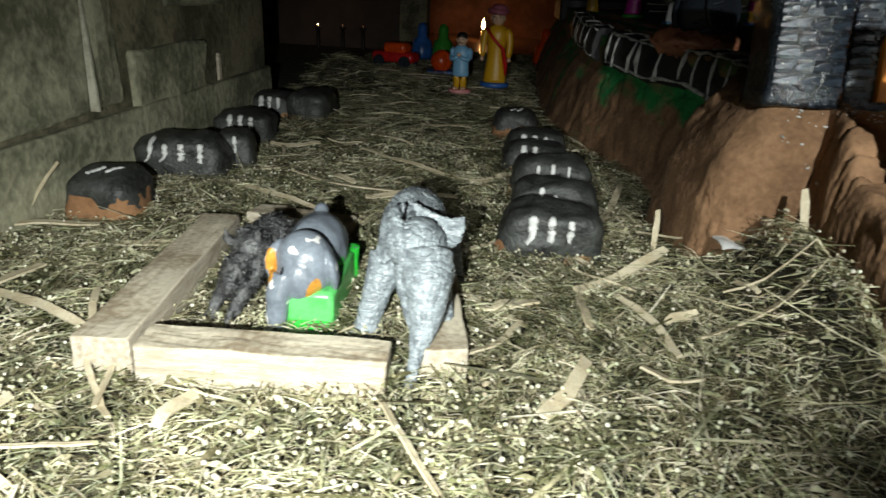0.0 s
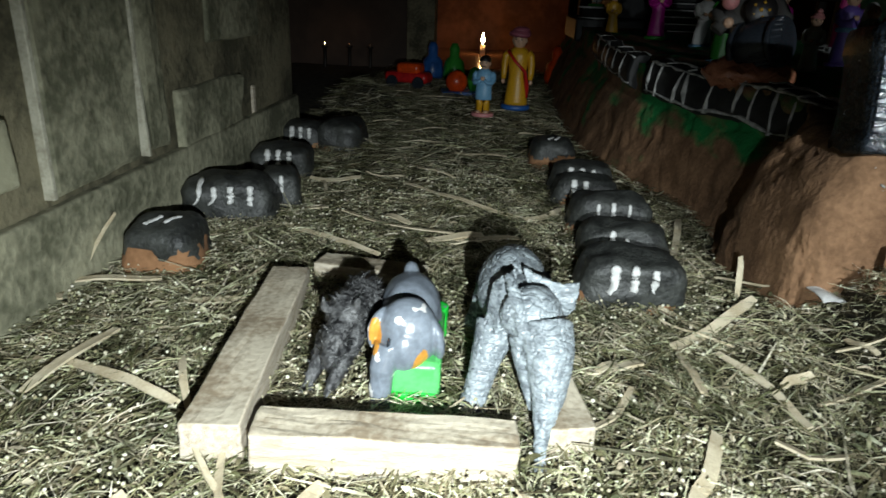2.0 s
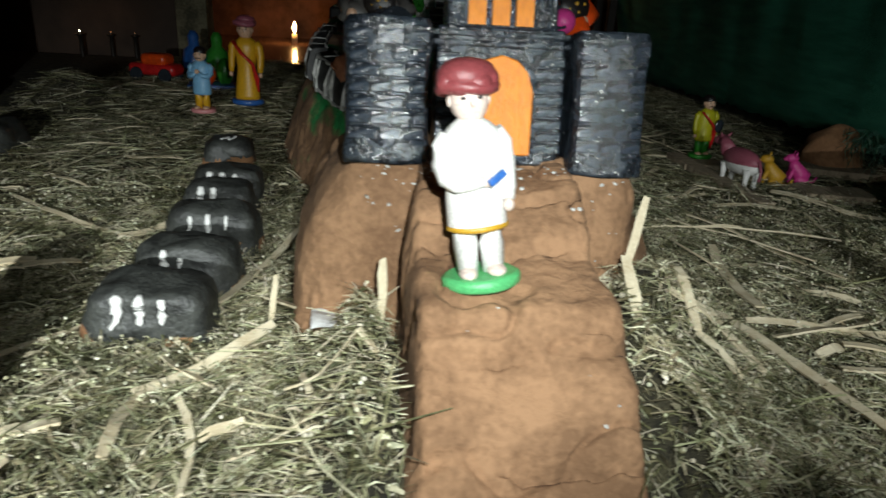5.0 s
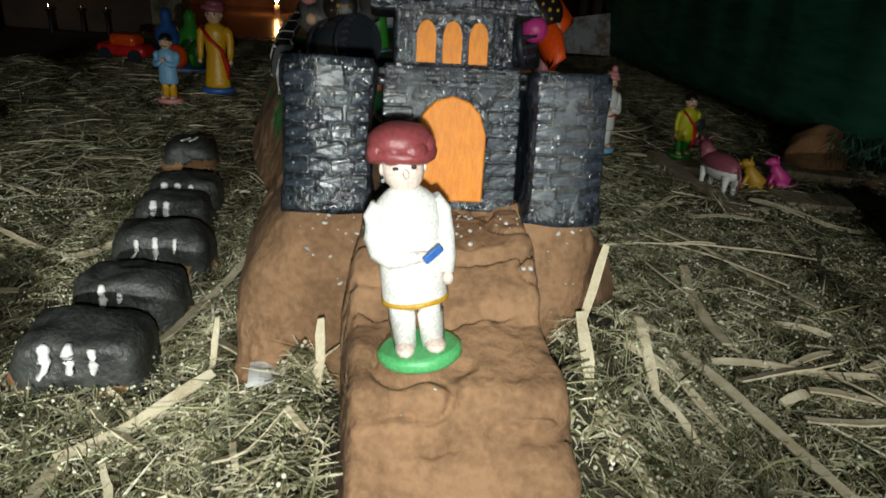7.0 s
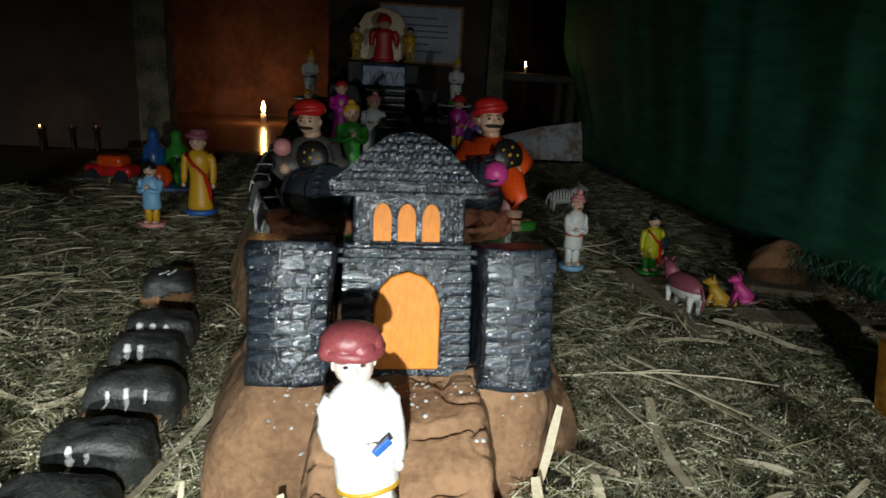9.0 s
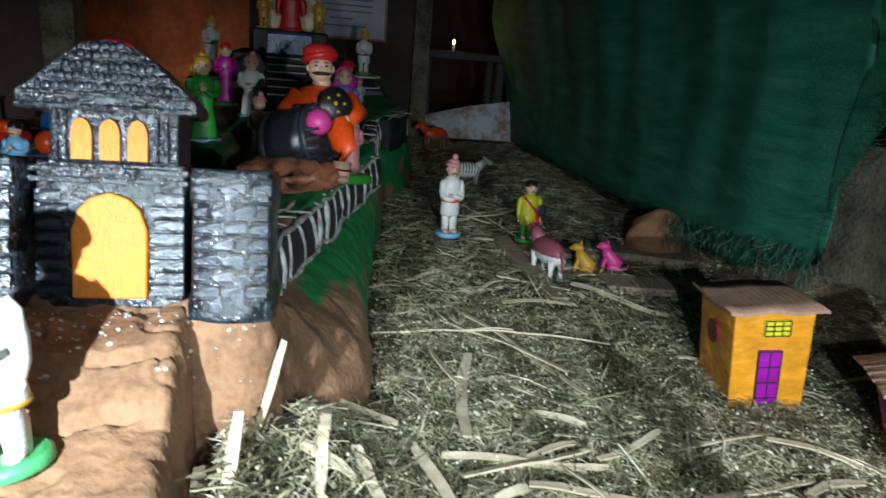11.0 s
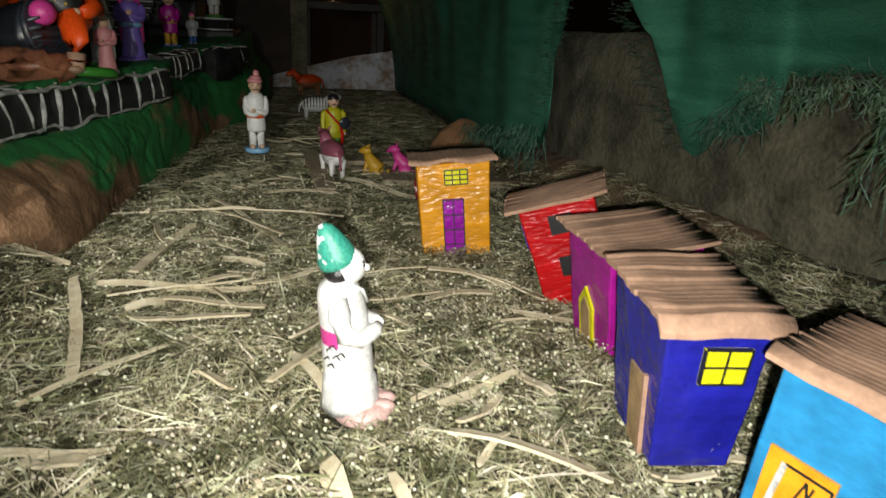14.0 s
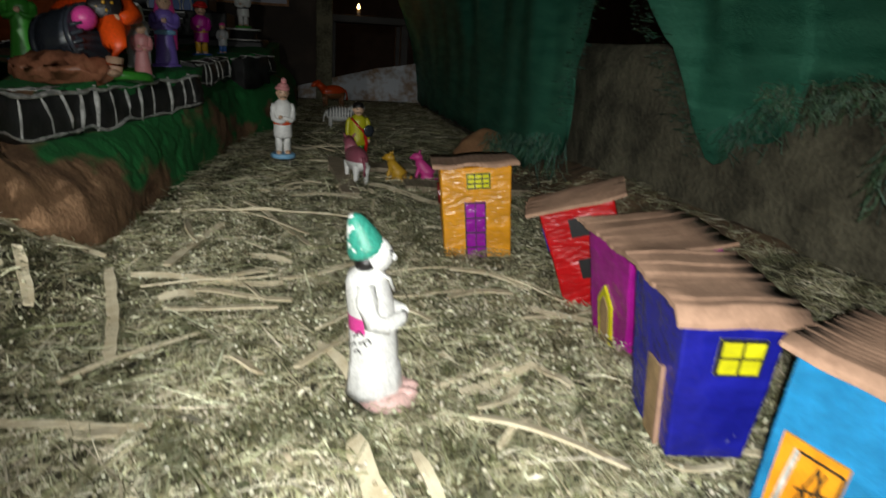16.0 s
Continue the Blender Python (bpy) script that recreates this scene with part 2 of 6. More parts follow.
def mesh(name, bm, mats):
    me = bpy.data.meshes.new(name)
    bmesh.ops.recalc_face_normals(bm, faces=bm.faces)
    bm.to_mesh(me)
    bm.free()
    for m in mats if isinstance(mats, (list, tuple)) else [mats]:
        me.materials.append(m)
    return me


def part(name, bm, mats, parent=None, label=""):
    ob = new(name, mesh(name, bm, mats) if isinstance(bm, bmesh.types.BMesh) else bm)
    if parent:
        ob.parent = parent
    return tagged(ob, label)


def thing(name, label, category, m=None, group="", kind=""):
    ob = new(name)
    ob.empty_display_size = 0.01
    if m:
        ob.matrix_world = m
    return tagged(ob, label, category, group, kind)


def solo(name, bm, mats, label, category, m=None, group="", kind=""):
    ob = part(name, bm, mats)
    if m:
        ob.matrix_world = m
    return tagged(ob, label, category, group, kind)


def lerp(tab, y):
    if y <= tab[0][0]:
        return tab[0][1]
    for (a, p), (b, q) in zip(tab, tab[1:]):
        if y <= b:
            return p + (q - p) * (y - a) / (b - a)
    return tab[-1][1]


def smooth(a, b, v):
    v = max(0.0, min(1.0, (v - a) / (b - a)))
    return v * v * (3 - 2 * v)


# ---- ground and mound ----
def ground_z(x, y):
    z = 0.006 * noise.noise(Vector((x * 4, y * 4, 0))) + 0.003 * noise.noise(Vector((x * 17, y * 17, 3)))
    z += 0.014 * smooth(0.75, 0.45, y) * smooth(0.75, 1.1, x)
    z += 0.05 * smooth(1.38, 1.52, x) * smooth(1.7, 1.2, y)
    # straw heaped against the ramp and the foot of the mound
    z += 0.036 * (1 - smooth(0.545, 0.57, x) * smooth(0.728, 0.703, x)) * smooth(0.43, 0.56, x) * smooth(0.88, 0.75, x) * smooth(0.40, 0.60, y) * smooth(1.0, 0.82, y)
    # chaff drifted up the ramp's sides
    z += (0.045 * math.exp(-((x - 0.557) / 0.022) ** 2) + 0.035 * math.exp(-((x - 0.722) / 0.022) ** 2)) * smooth(0.50, 0.62, y) * smooth(0.80, 0.72, y)
    # chaff banked against the mound's corner, and a wisp of hay by the wall
    z += 0.042 * math.exp(-((x - 0.770) / 0.055) ** 2 - ((y - 0.765) / 0.055) ** 2)
    z += 0.07 * math.exp(-((x + 0.055) / 0.065) ** 2 - ((y - 1.75) / 0.09) ** 2)
    # hollow trodden round the robed doll
    z -= 0.013 * math.exp(-((x - 1.085) ** 2 + (y - 0.565) ** 2) / 0.0022)
    # trodden hollows round the cardboard houses
    for hx, hy, hr in ((1.30, 0.405, 0.075), (1.27, 0.49, 0.06), (1.335, 0.765, 0.06)):
        z -= 0.016 * math.exp(-((x - hx) ** 2 + (y - hy) ** 2) / hr ** 2)
    return z - 0.09 * smooth(2.72, 2.82, y)


def grid(name, xs, ys, fz, material):
    n = len(xs)
    vs = [(x, y, fz(x, y)) for y in ys for x in xs]
    fs = [(j * n + i, j * n + i + 1, (j + 1) * n + i + 1, (j + 1) * n + i) for j in range(len(ys) - 1) for i in range(n - 1)]
    me = bpy.data.meshes.new(name)
    me.from_pydata(vs, [], fs)
    me.polygons.foreach_set("use_smooth", [True] * len(fs))
    me.materials.append(material)
    return new(name, me)


def steps(*seg):
    out = []
    for a, b, d in seg:
        k = max(1, round((b - a) / d))
        out += [a + (b - a) * i / k for i in range(k)]
    return out + [seg[-1][1]]


tagged(grid("ground", steps((-3, -0.3, 0.2), (-0.3, 1.7, 0.02), (1.7, 4, 0.2)), steps((-2, 0.2, 0.2), (0.2, 3.0, 0.02), (3.0, 6.0, 0.3)), ground_z, M_EARTH), "straw littered earth ground of the display", "ground", kind="structure")

LEFT_TOP = [(0.78, 0.536), (0.85, 0.530), (0.90, 0.534), (0.935, 0.556), (0.97, 0.578), (1.05, 0.564), (1.16, 0.520), (1.31, 0.474), (1.45, 0.455), (1.8, 0.45), (2.6, 0.46)]
LEFT_BASE = [(0.78, 0.503), (0.82, 0.495), (0.907, 0.484), (0.95, 0.494), (1.0, 0.512), (1.08, 0.512), (1.16, 0.492), (1.3, 0.437), (1.5, 0.40), (1.85, 0.385), (2.6, 0.40)]
RIGHT_TOP = [(0.78, 0.758), (0.86, 0.745), (0.94, 0.738), (1.04, 0.762), (1.12, 0.784), (1.19, 0.802), (1.26, 0.821), (1.34, 0.844), (1.42, 0.866), (1.6, 0.87), (1.75, 0.885), (1.95, 0.96), (2.6, 0.97)]
RIGHT_BASE = [(0.79, 0.762), (0.83, 0.772), (0.87, 0.806), (0.91, 0.830), (1.0, 0.836), (1.12, 0.840), (1.30, 0.858), (1.45, 0.880), (1.6, 0.89), (1.75, 0.915), (1.95, 1.0), (2.6, 1.03)]
TOP_Z = [(0.78, 0.157), (1.0, 0.162), (1.2, 0.167), (1.3, 0.166), (1.6, 0.173), (2.1, 0.19), (2.6, 0.2)]
RAMP = [(0.535, -0.004), (0.543, 0.016), (0.588, 0.043), (0.592, 0.052), (0.632, 0.08), (0.638, 0.09), (0.652, 0.103), (0.700, 0.111), (0.706, 0.122), (0.728, 0.141), (0.734, 0.148), (0.77, 0.155), (0.80, 0.155)]


def lumpy(ob, floor):
    """Lumps, grain and thin cracks of drying clay, pushed along the surface's own direction."""
    for v, n in zip(ob.data.vertices, [v.normal.copy() for v in ob.data.vertices]):
        if v.co.z > floor:
            p = v.co.copy()
            d = 0.006 * noise.noise(Vector((p.x, 0.45 * p.y, p.z)) * 15) + 0.003 * noise.noise(p * 38) + 0.0012 * noise.noise(p * 110)
            q = Vector((p.x * 7, p.y * 15, p.z * 13)) + 0.5 * noise.noise_vector(p * 24)
            d -= 0.005 * max(0.0, 1 - abs(noise.noise(q + Vector((9, 2, 4)))) * 20)
            v.co = p + n * d


def mound_row(y, inset=0.0):
    w1, w2 = 0.008 * noise.noise(Vector((0, y * 7, 1.3))), 0.008 * noise.noise(Vector((5, y * 7, 1.3)))
    lb, lt, rb, rt = lerp(LEFT_BASE, y) + w1 + inset, lerp(LEFT_TOP, y) + inset, lerp(RIGHT_BASE, y) + w2 - 1.3 * inset, lerp(RIGHT_TOP, y) - inset
    top = lerp(TOP_Z, y)

    def flank(base, edge, sign, f):
        out = []
        for i in range(29):
            k = i / 28
            # behind: sloping foot and upright top; before: a bulging lobe
            xa = base + (edge - base) * min(1.0, k / 0.8)
            za = top * (0.70 * (1 - (1 - min(1.0, k / 0.8)) ** 1.45) + 0.30 * max(0.0, (k - 0.8) / 0.2))
            if sign < 0:
                q = min(1.0, k / 0.8) * math.pi / 2
                xa, za = base + (edge - base) * (1 - math.cos(q)), top * (0.66 * math.sin(q) + 0.34 * max(0.0, (k - 0.8) / 0.2))
            xb = base + (edge + sign * 0.022 - base) * (1 - math.cos(k * math.pi / 2)) ** 1.15
            zb = top * math.sin(k * math.pi / 2) ** 0.95
            out.append((xb + (xa - xb) * f, zb + (za - zb) * f))
        return out
    left, right = flank(lb, lt, 1, smooth(0.87, 0.96, y)), flank(rb, rt, -1, smooth(0.82, 0.90, y))
    row = [(lb - 0.003, -0.02)] + left
    a, b = left[-1][0], right[-1][0]
    for i in range(1, 41):
        row.append((a + (b - a) * i / 41, top))
    return row + right[::-1] + [(rb + 0.003, -0.02)]


rows_ = []
for i in range(21):
    # the front face, bulging, with corners rounded in plan
    a = i / 20 * math.pi / 2
    rows_.append([(x, 0.756 + 0.034 * (1 - math.cos(a)), (z * math.sin(a) ** 0.6 if z > 0 else z)) for x, z in mound_row(0.79, 0.034 * (1 - math.sin(a) ** 0.7))])
for y in steps((0.794, 1.35, 0.005), (1.35, 2.62, 0.012)):
    rows_.append([(x, y, z) for x, z in mound_row(y)])
me_ = bpy.data.meshes.new("clay_mound")
n_ = len(rows_[0])
me_.from_pydata([p for r in rows_ for p in r], [], [(j * n_ + i, j * n_ + i + 1, (j + 1) * n_ + i + 1, (j + 1) * n_ + i) for j in range(len(rows_) - 1) for i in range(n_ - 1)])
me_.polygons.foreach_set("use_smooth", [True] * len(me_.polygons))
me_.materials.append(M_MOUND)
me_.update()
mound = new("clay_mound", me_)
lumpy(mound, -0.01)
tagged(mound, "cracked brown clay mound with green painted flanks", "mound")


def ramp_z(x, y):
    w = 0.008 * noise.noise(Vector((x * 9, y * 9, 1.3)))
    e = (smooth(0.566 + w, 0.584 + w, x) * smooth(0.709 + w, 0.691 + w, x)) ** 0.7
    return lerp(RAMP, y + w) * e - 0.02 * (1 - e)


ramp = grid("clay_ramp", steps((0.562, 0.714, 0.0020)), steps((0.525, 0.80, 0.0016)), ramp_z, M_MOUND)
ramp.data.update()
lumpy(ramp, -0.005)
for v in ramp.data.vertices:
    # open cracks where one tread of clay meets the next
    if v.co.z > 0.01:
        for k, yk in enumerate((0.588, 0.634, 0.703, 0.731)):
            off = v.co.y - yk - 0.008 * noise.noise(Vector((v.co.x * 14, k * 3.1, 2))) - 0.002 * noise.noise(Vector((v.co.x * 90, k, 5)))
            v.co.z -= 0.010 * math.exp(-(off / 0.0021) ** 2) * smooth(-0.25, 0.15, noise.noise(Vector((v.co.x * 11, k * 5.7, 8))))
tagged(ramp, "cracked brown clay ramp leading up to the gate", "ramp")


# ---- walls ----
def slab_box(name, lo, hi, material, label="", category="", kind="", bevel=0.003, parent=None, wob=0.0):
    bm = bmesh.new()
    c = [(a + b) / 2 for a, b in zip(lo, hi)]
    box(bm, [b - a for a, b in zip(lo, hi)], pose(*c), bevel=bevel)
    if wob:
        bmesh.ops.subdivide_edges(bm, edges=bm.edges, cuts=3, use_grid_fill=True)
        rough(bm, wob, 25, lo[1])
    ob = part(name, bm, material, parent)
    return tagged(ob, label, category, kind=kind)


wall_west = slab_box("wall_west", (-0.3, -1.2, -0.05), (-0.1155, 1.42, 1.6), M_STONE_B, "dark rough stone wall beside the display", "wall", "structure")
slab_box("wall_footing", (-0.1155, -1.2, -0.05), (-0.104, 1.42, 0.080), M_STONE, "low grey stone footing along the wall", "footing", "structure", wob=0.004)
for y0, y1, z0, z1, x1, m_ in [(0.744, 0.892, 0.086, 0.50, -0.109, M_STONE), (0.897, 0.955, 0.086, 0.50, -0.111, M_STONE), (0.975, 1.17, 0.05, 0.144, -0.108, M_STONE), (1.07, 1.26, 0.19, 0.36, -0.112, M_STONE)]:
    slab_box("stone", (-0.14, y0, z0), (x1, y1, z1), m_, parent=wall_west, bevel=0.005, wob=0.006)
for y_ in (0.7395, 0.8945):
    slab_box("mortar", (-0.13, y_ - 0.003, 0.086), (-0.1065, y_ + 0.002, 0.50), M_MORTAR, parent=wall_west, bevel=0.001, wob=0.003)
slab_box("wall_stone", (-0.14, 0.648, 0.112), (-0.092, 0.682, 0.164), M_STONE, "small square stone bracket jutting from the wall", "stone", wob=0.003)
slab_box("wall_post", (-0.125, 1.215, 0.0), (-0.112, 1.228, 0.12), M_CREAM, "short pale wooden batten against the wall", "batten")

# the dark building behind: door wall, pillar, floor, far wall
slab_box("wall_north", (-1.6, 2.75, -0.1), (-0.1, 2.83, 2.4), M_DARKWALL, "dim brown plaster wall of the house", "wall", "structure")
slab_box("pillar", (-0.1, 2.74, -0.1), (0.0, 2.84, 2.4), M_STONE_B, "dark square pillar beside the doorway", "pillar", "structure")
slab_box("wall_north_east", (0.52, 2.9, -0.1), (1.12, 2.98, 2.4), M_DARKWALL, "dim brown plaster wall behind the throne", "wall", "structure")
slab_box("pillar_east", (1.10, 2.86, -0.1), (1.16, 2.92, 2.4), M_STONE_B, "dark post beside the opening", "pillar", "structure")
slab_box("floor", (-1.6, 2.83, -0.12), (2.6, 5.2, -0.055), M_TILE, "polished reddish floor of the veranda", "floor", "structure")
slab_box("wall_far", (-1.6, 4.55, -0.1), (0.62, 4.65, 2.4), M_BACKWALL, "ochre plaster wall lit by a candle", "wall", "structure")
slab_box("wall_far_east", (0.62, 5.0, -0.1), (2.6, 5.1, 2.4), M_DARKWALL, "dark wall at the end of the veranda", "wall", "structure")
# walls and roof outside the camera's view, added to close in the yard
slab_box("wall_far_west", (-1.7, 1.42, -0.1), (-1.6, 5.2, 2.4), M_DARKWALL, "unseen dark side wall added to close in the yard", "wall", "structure")
slab_box("wall_return", (-1.7, 1.38, -0.1), (-0.3, 1.42, 1.6), M_STONE_B, "unseen stone return wall added to close in the yard", "wall", "structure")
slab_box("wall_south", (-1.7, -2.0, -0.1), (3.2, -1.9, 2.4), M_DARKWALL, "unseen dark wall added behind the display", "wall", "structure")
slab_box("wall_outer_east", (3.1, -2.0, -0.1), (3.2, 5.2, 2.4), M_DARKWALL, "dark wall added to close in the space beyond the net", "wall", "structure")
slab_box("wall_outer_west", (-1.7, -2.0, -0.1), (-1.6, 1.4, 2.4), M_DARKWALL, "unseen dark wall added on the west side", "wall", "structure")
slab_box("ceiling", (-1.7, -2.0, 2.4), (3.2, 5.2, 2.5), M_DARKWALL, "unseen dark roof added over the yard", "ceiling", "structure")

# concrete parapet on the east side
bm = bmesh.new()
for i_, (x_, y_) in enumerate([(1.62, -0.6), (1.56, 0.6), (1.53, 0.9), (1.50, 1.2), (1.50, 1.6), (1.52, 2.9)]):
    for dx_, z_ in [(0, -0.05), (0, 0.12), (0.008, 0.235), (0.02, 0.25), (0.13, 0.25), (0.14, -0.05)]:
        bm.verts.new((x_ + dx_, y_, z_))
bm.verts.ensure_lookup_table()
for i_ in range(5):
    for k_ in range(5):
        a_ = i_ * 6 + k_
        bm.faces.new([bm.verts[q] for q in (a_, a_ + 1, a_ + 7, a_ + 6)])
bmesh.ops.subdivide_edges(bm, edges=bm.edges, cuts=7, use_grid_fill=True)
rough(bm, 0.006, 9)
rough(bm, 0.003, 40)
for f in bm.faces:
    f.smooth = True
solo("wall_east", bm, M_CONC, "low rough concrete wall with worn top", "wall", kind="structure")

# loose brown earth banked against the wall's foot
M_LOAM = mat("loose_brown_earth", (0.22, 0.135, 0.075), (0.085, 0.052, 0.03), 0.95, 35, 0.9, fine=7, depth=0.004)


def bank_z(x, y):
    edge = smooth(1.375, 1.42, x + 0.03 * noise.noise(Vector((x * 12, y * 9, 6)))) * smooth(0.70, 0.78, y) * smooth(1.46, 1.36, y)
    return ground_z(x, y) - 0.010 + 0.017 * edge + 0.003 * noise.noise(Vector((x * 40, y * 40, 1))) * edge


tagged(grid("earth_bank", steps((1.36, 1.55, 0.005)), steps((0.69, 1.47, 0.006)), bank_z, M_LOAM), "loose brown earth banked against the concrete wall", "earth", kind="structure")

# ---- shade net hanging over the east wall ----
def net_sheet(name, cols, label):
    """cols: (x, y, bottom z, top z) along the sheet; wavy cloth with a frayed lower edge."""
    bm = bmesh.new()
    n, rows = len(cols), 26
    vs = []
    for i, (x, y, lo, hi) in enumerate(cols):
        for j in range(rows + 1):
            k = j / rows
            z = lo + (hi - lo) * k
            w = 0.014 * noise.noise(Vector((y * 4, z * 2.0, 1))) + 0.006 * noise.noise(Vector((y * 16, z * 5, 4))) + 0.004 * math.sin(y * 30 + 3 * noise.noise(Vector((y * 4, z * 2, 7))))
            lean = 1.48 - 0.30 * min(0.3, max(0.0, z - 0.1)) + 0.01 * math.sin(y * 9)
            xx = x + (min(x, lean) - x) * min(1.0, 2.2 * k)
            vs.append(bm.verts.new((xx + w * min(1.0, 0.25 + 3 * k), y + 0.01 * noise.noise(Vector((y * 9, z * 9, 4))), z + (0.012 * noise.noise(Vector((y * 70, 2, 2))) if j == 0 else 0))))
    for i in range(n - 1):
        for j in range(rows):
            a = i * (rows + 1) + j
            f = bm.faces.new((vs[a], vs[a + 1], vs[a + rows + 2], vs[a + rows + 1]))
            f.smooth = True
    bmesh.ops.solidify(bm, geom=bm.faces, thickness=0.0015)
    return solo(name, bm, M_NET, label, "net")


def cols(a, b, k):
    return [tuple(p + (q - p) * i / k for p, q in zip(a, b)) for i in range(k)]


# far part, running up to the gap, and the near part right of it
NET_FAR = cols((1.50, 2.95, 0.0, 1.0), (1.45, 2.17, 0.03, 1.0), 30) + cols((1.45, 2.17, 0.03, 1.0), (1.42, 1.47, 0.05, 1.0), 30) + cols((1.42, 1.47, 0.05, 1.0), (1.40, 1.22, 0.05, 1.0), 14) + cols((1.40, 1.22, 0.05, 1.0), (1.40, 1.05, 0.10, 1.0), 10)
GAP = [(1.40, 1.05, 0.11), (1.40, 1.065, 0.14), (1.40, 1.06, 0.19), (1.40, 1.02, 0.26), (1.395, 1.0, 0.287), (1.39, 0.962, 0.327), (1.383, 0.925, 0.37)]
gap_cols = []
for p, q in zip(GAP, GAP[1:]):
    gap_cols += [c + (1.0,) for c in cols(p, q, 4)]
net_sheet("shade_net", NET_FAR + gap_cols, "torn dark green shade net hanging in folds to the ground")
NEAR = [(1.383, 0.924, 0.37), (1.40, 0.918, 0.334), (1.43, 0.917, 0.288), (1.45, 0.913, 0.255), (1.47, 0.897, 0.213), (1.485, 0.885, 0.163), (1.496, 0.85, 0.117), (1.5, 0.824, 0.15), (1.5, 0.77, 0.16), (1.5, 0.735, 0.18), (1.5, 0.725, 0.218), (1.5, 0.685, 0.226), (1.5, 0.593, 0.231), (1.51, 0.50, 0.225), (1.54, 0.35, 0.22), (1.56, 0.0, 0.2), (1.58, -0.6, 0.2)]
near_cols = []
for p, q in zip(NEAR, NEAR[1:]):
    near_cols += [c[:3] + (1.0,) for c in cols(p, q, max(3, int(abs(p[1] - q[1]) / 0.012)))]
net_sheet("shade_net", near_cols, "dark green shade net with a frayed lower edge over the wall")

# frayed threads along the lower edges
M_FRAY = mat("frayed_net_thread", (0.035, 0.17, 0.09), (0.015, 0.06, 0.03), 0.7, 80, 0, island=0.4)
bm = bmesh.new()
rnd = random.Random(4)


def threads(p, q, count, length, drop, thick=0.0005):
    for _ in range(count):
        k = rnd.random()
        a = Vector(p).lerp(Vector(q), k) + Vector((rnd.uniform(-0.02, 0), rnd.uniform(-0.012, 0.012), rnd.uniform(-0.005, 0.02)))
        d = Vector((rnd.uniform(-0.5, 0.2), rnd.uniform(-0.9, 0.9), -drop * rnd.uniform(0.3, 1.4))).normalized() * length * rnd.uniform(0.3, 1.2)
        side = Vector((0, 0, 0.35)).cross(d).normalized() * 0.012
        tube(bm, [a, a + d * 0.5 + side * rnd.uniform(-1, 1), a + d], [thick, thick, 0.6 * thick], seg=4)


threads((1.40, 1.42, 0.06), (1.40, 1.05, 0.11), 230, 0.055, 1)
threads((1.49, 0.81, 0.15), (1.495, 0.73, 0.2), 120, 0.03, 1)
threads((1.40, 1.06, 0.14), (1.39, 0.965, 0.325), 240, 0.007, 0.3, 0.00025)
threads((1.40, 0.918, 0.33), (1.49, 0.86, 0.13), 260, 0.007, 0.3, 0.00025)
threads((1.49, 0.60, 0.22), (1.50, 0.55, 0.2), 16, 0.10, 3)
tagged(part("net_fray", bm, M_FRAY), "tangled frayed green threads of the torn net", "net", kind="stuff")


# matted pale strings tangled along the net's edge and trailing down the wall
M_STRING = mat("dull_green_string", (0.10, 0.22, 0.10), (0.025, 0.08, 0.035), 0.6, 80, 0, island=0.6)
bm = bmesh.new()


def trail(a, length, spread, r, curl):
    p, d = Vector(a), Vector((rnd.uniform(-0.25, 0.1), rnd.uniform(-spread, spread), -1)).normalized()
    pts = [p.copy()]
    for _ in range(7):
        d = (d + Vector((rnd.uniform(-0.2, 0.15), rnd.uniform(-curl, curl), rnd.uniform(-0.5, 0.5) * curl - 0.12))).normalized()
        p = p + d * length / 7
        pts.append(p.copy())
    tube(bm, pts, [r] * 6 + [0.8 * r, 0.5 * r], seg=4)


for k in range(420):
    y = rnd.uniform(0.50, 0.77)
    trail((1.488 + rnd.uniform(-0.008, 0.004), y, 0.226 - 0.14 * abs(y - 0.64) + rnd.uniform(-0.016, 0.010)), rnd.uniform(0.012, 0.032), 4.0, rnd.uniform(0.0003, 0.0006), 1.3)
for y, z, n, ln, sp in ((0.592, 0.215, 17, 0.085, 0.2), (0.566, 0.22, 20, 0.09, 0.25), (0.533, 0.13, 16, 0.075, 0.3), (0.70, 0.205, 5, 0.03, 0.6), (0.61, 0.15, 4, 0.04, 0.3)):
    for _ in range(n):
        trail((1.486 + rnd.uniform(-0.006, 0.006), y + rnd.gauss(0, 0.005), z + rnd.uniform(-0.012, 0.012)), ln * rnd.uniform(0.4, 1.1), sp, rnd.uniform(0.0004, 0.0008), 0.6)
tagged(part("net_fray", bm, M_STRING), "matted dull green strings trailing from the torn net", "net", kind="stuff")


# ---- fort gate ----
M_GATE = mat("orange_gate_paint", (0.80, 0.255, 0.010), (0.68, 0.20, 0.008), 0.5, 90, 0.4, stretch=(3, 1, 1))
fort = thing("fort_gate", "black painted plaster fort gate with orange door and windows", "fort", pose(0.641, 0.776, 0.154, -11, 0, -0.5) @ Matrix.Diagonal((0.95, 0.97, 0.895, 1)))
BRICK = {}


def brick(w, h, parent, m):
    key = (round(w, 4), round(h, 4))
    if key not in BRICK:
        bm = bmesh.new()
        box(bm, (w, 0.004, h), bevel=0.0009, seg=1)
        BRICK[key] = mesh("brick", bm, M_BRICK)
    ob = new("brick", BRICK[key])
    ob.parent, ob.matrix_local = parent, m


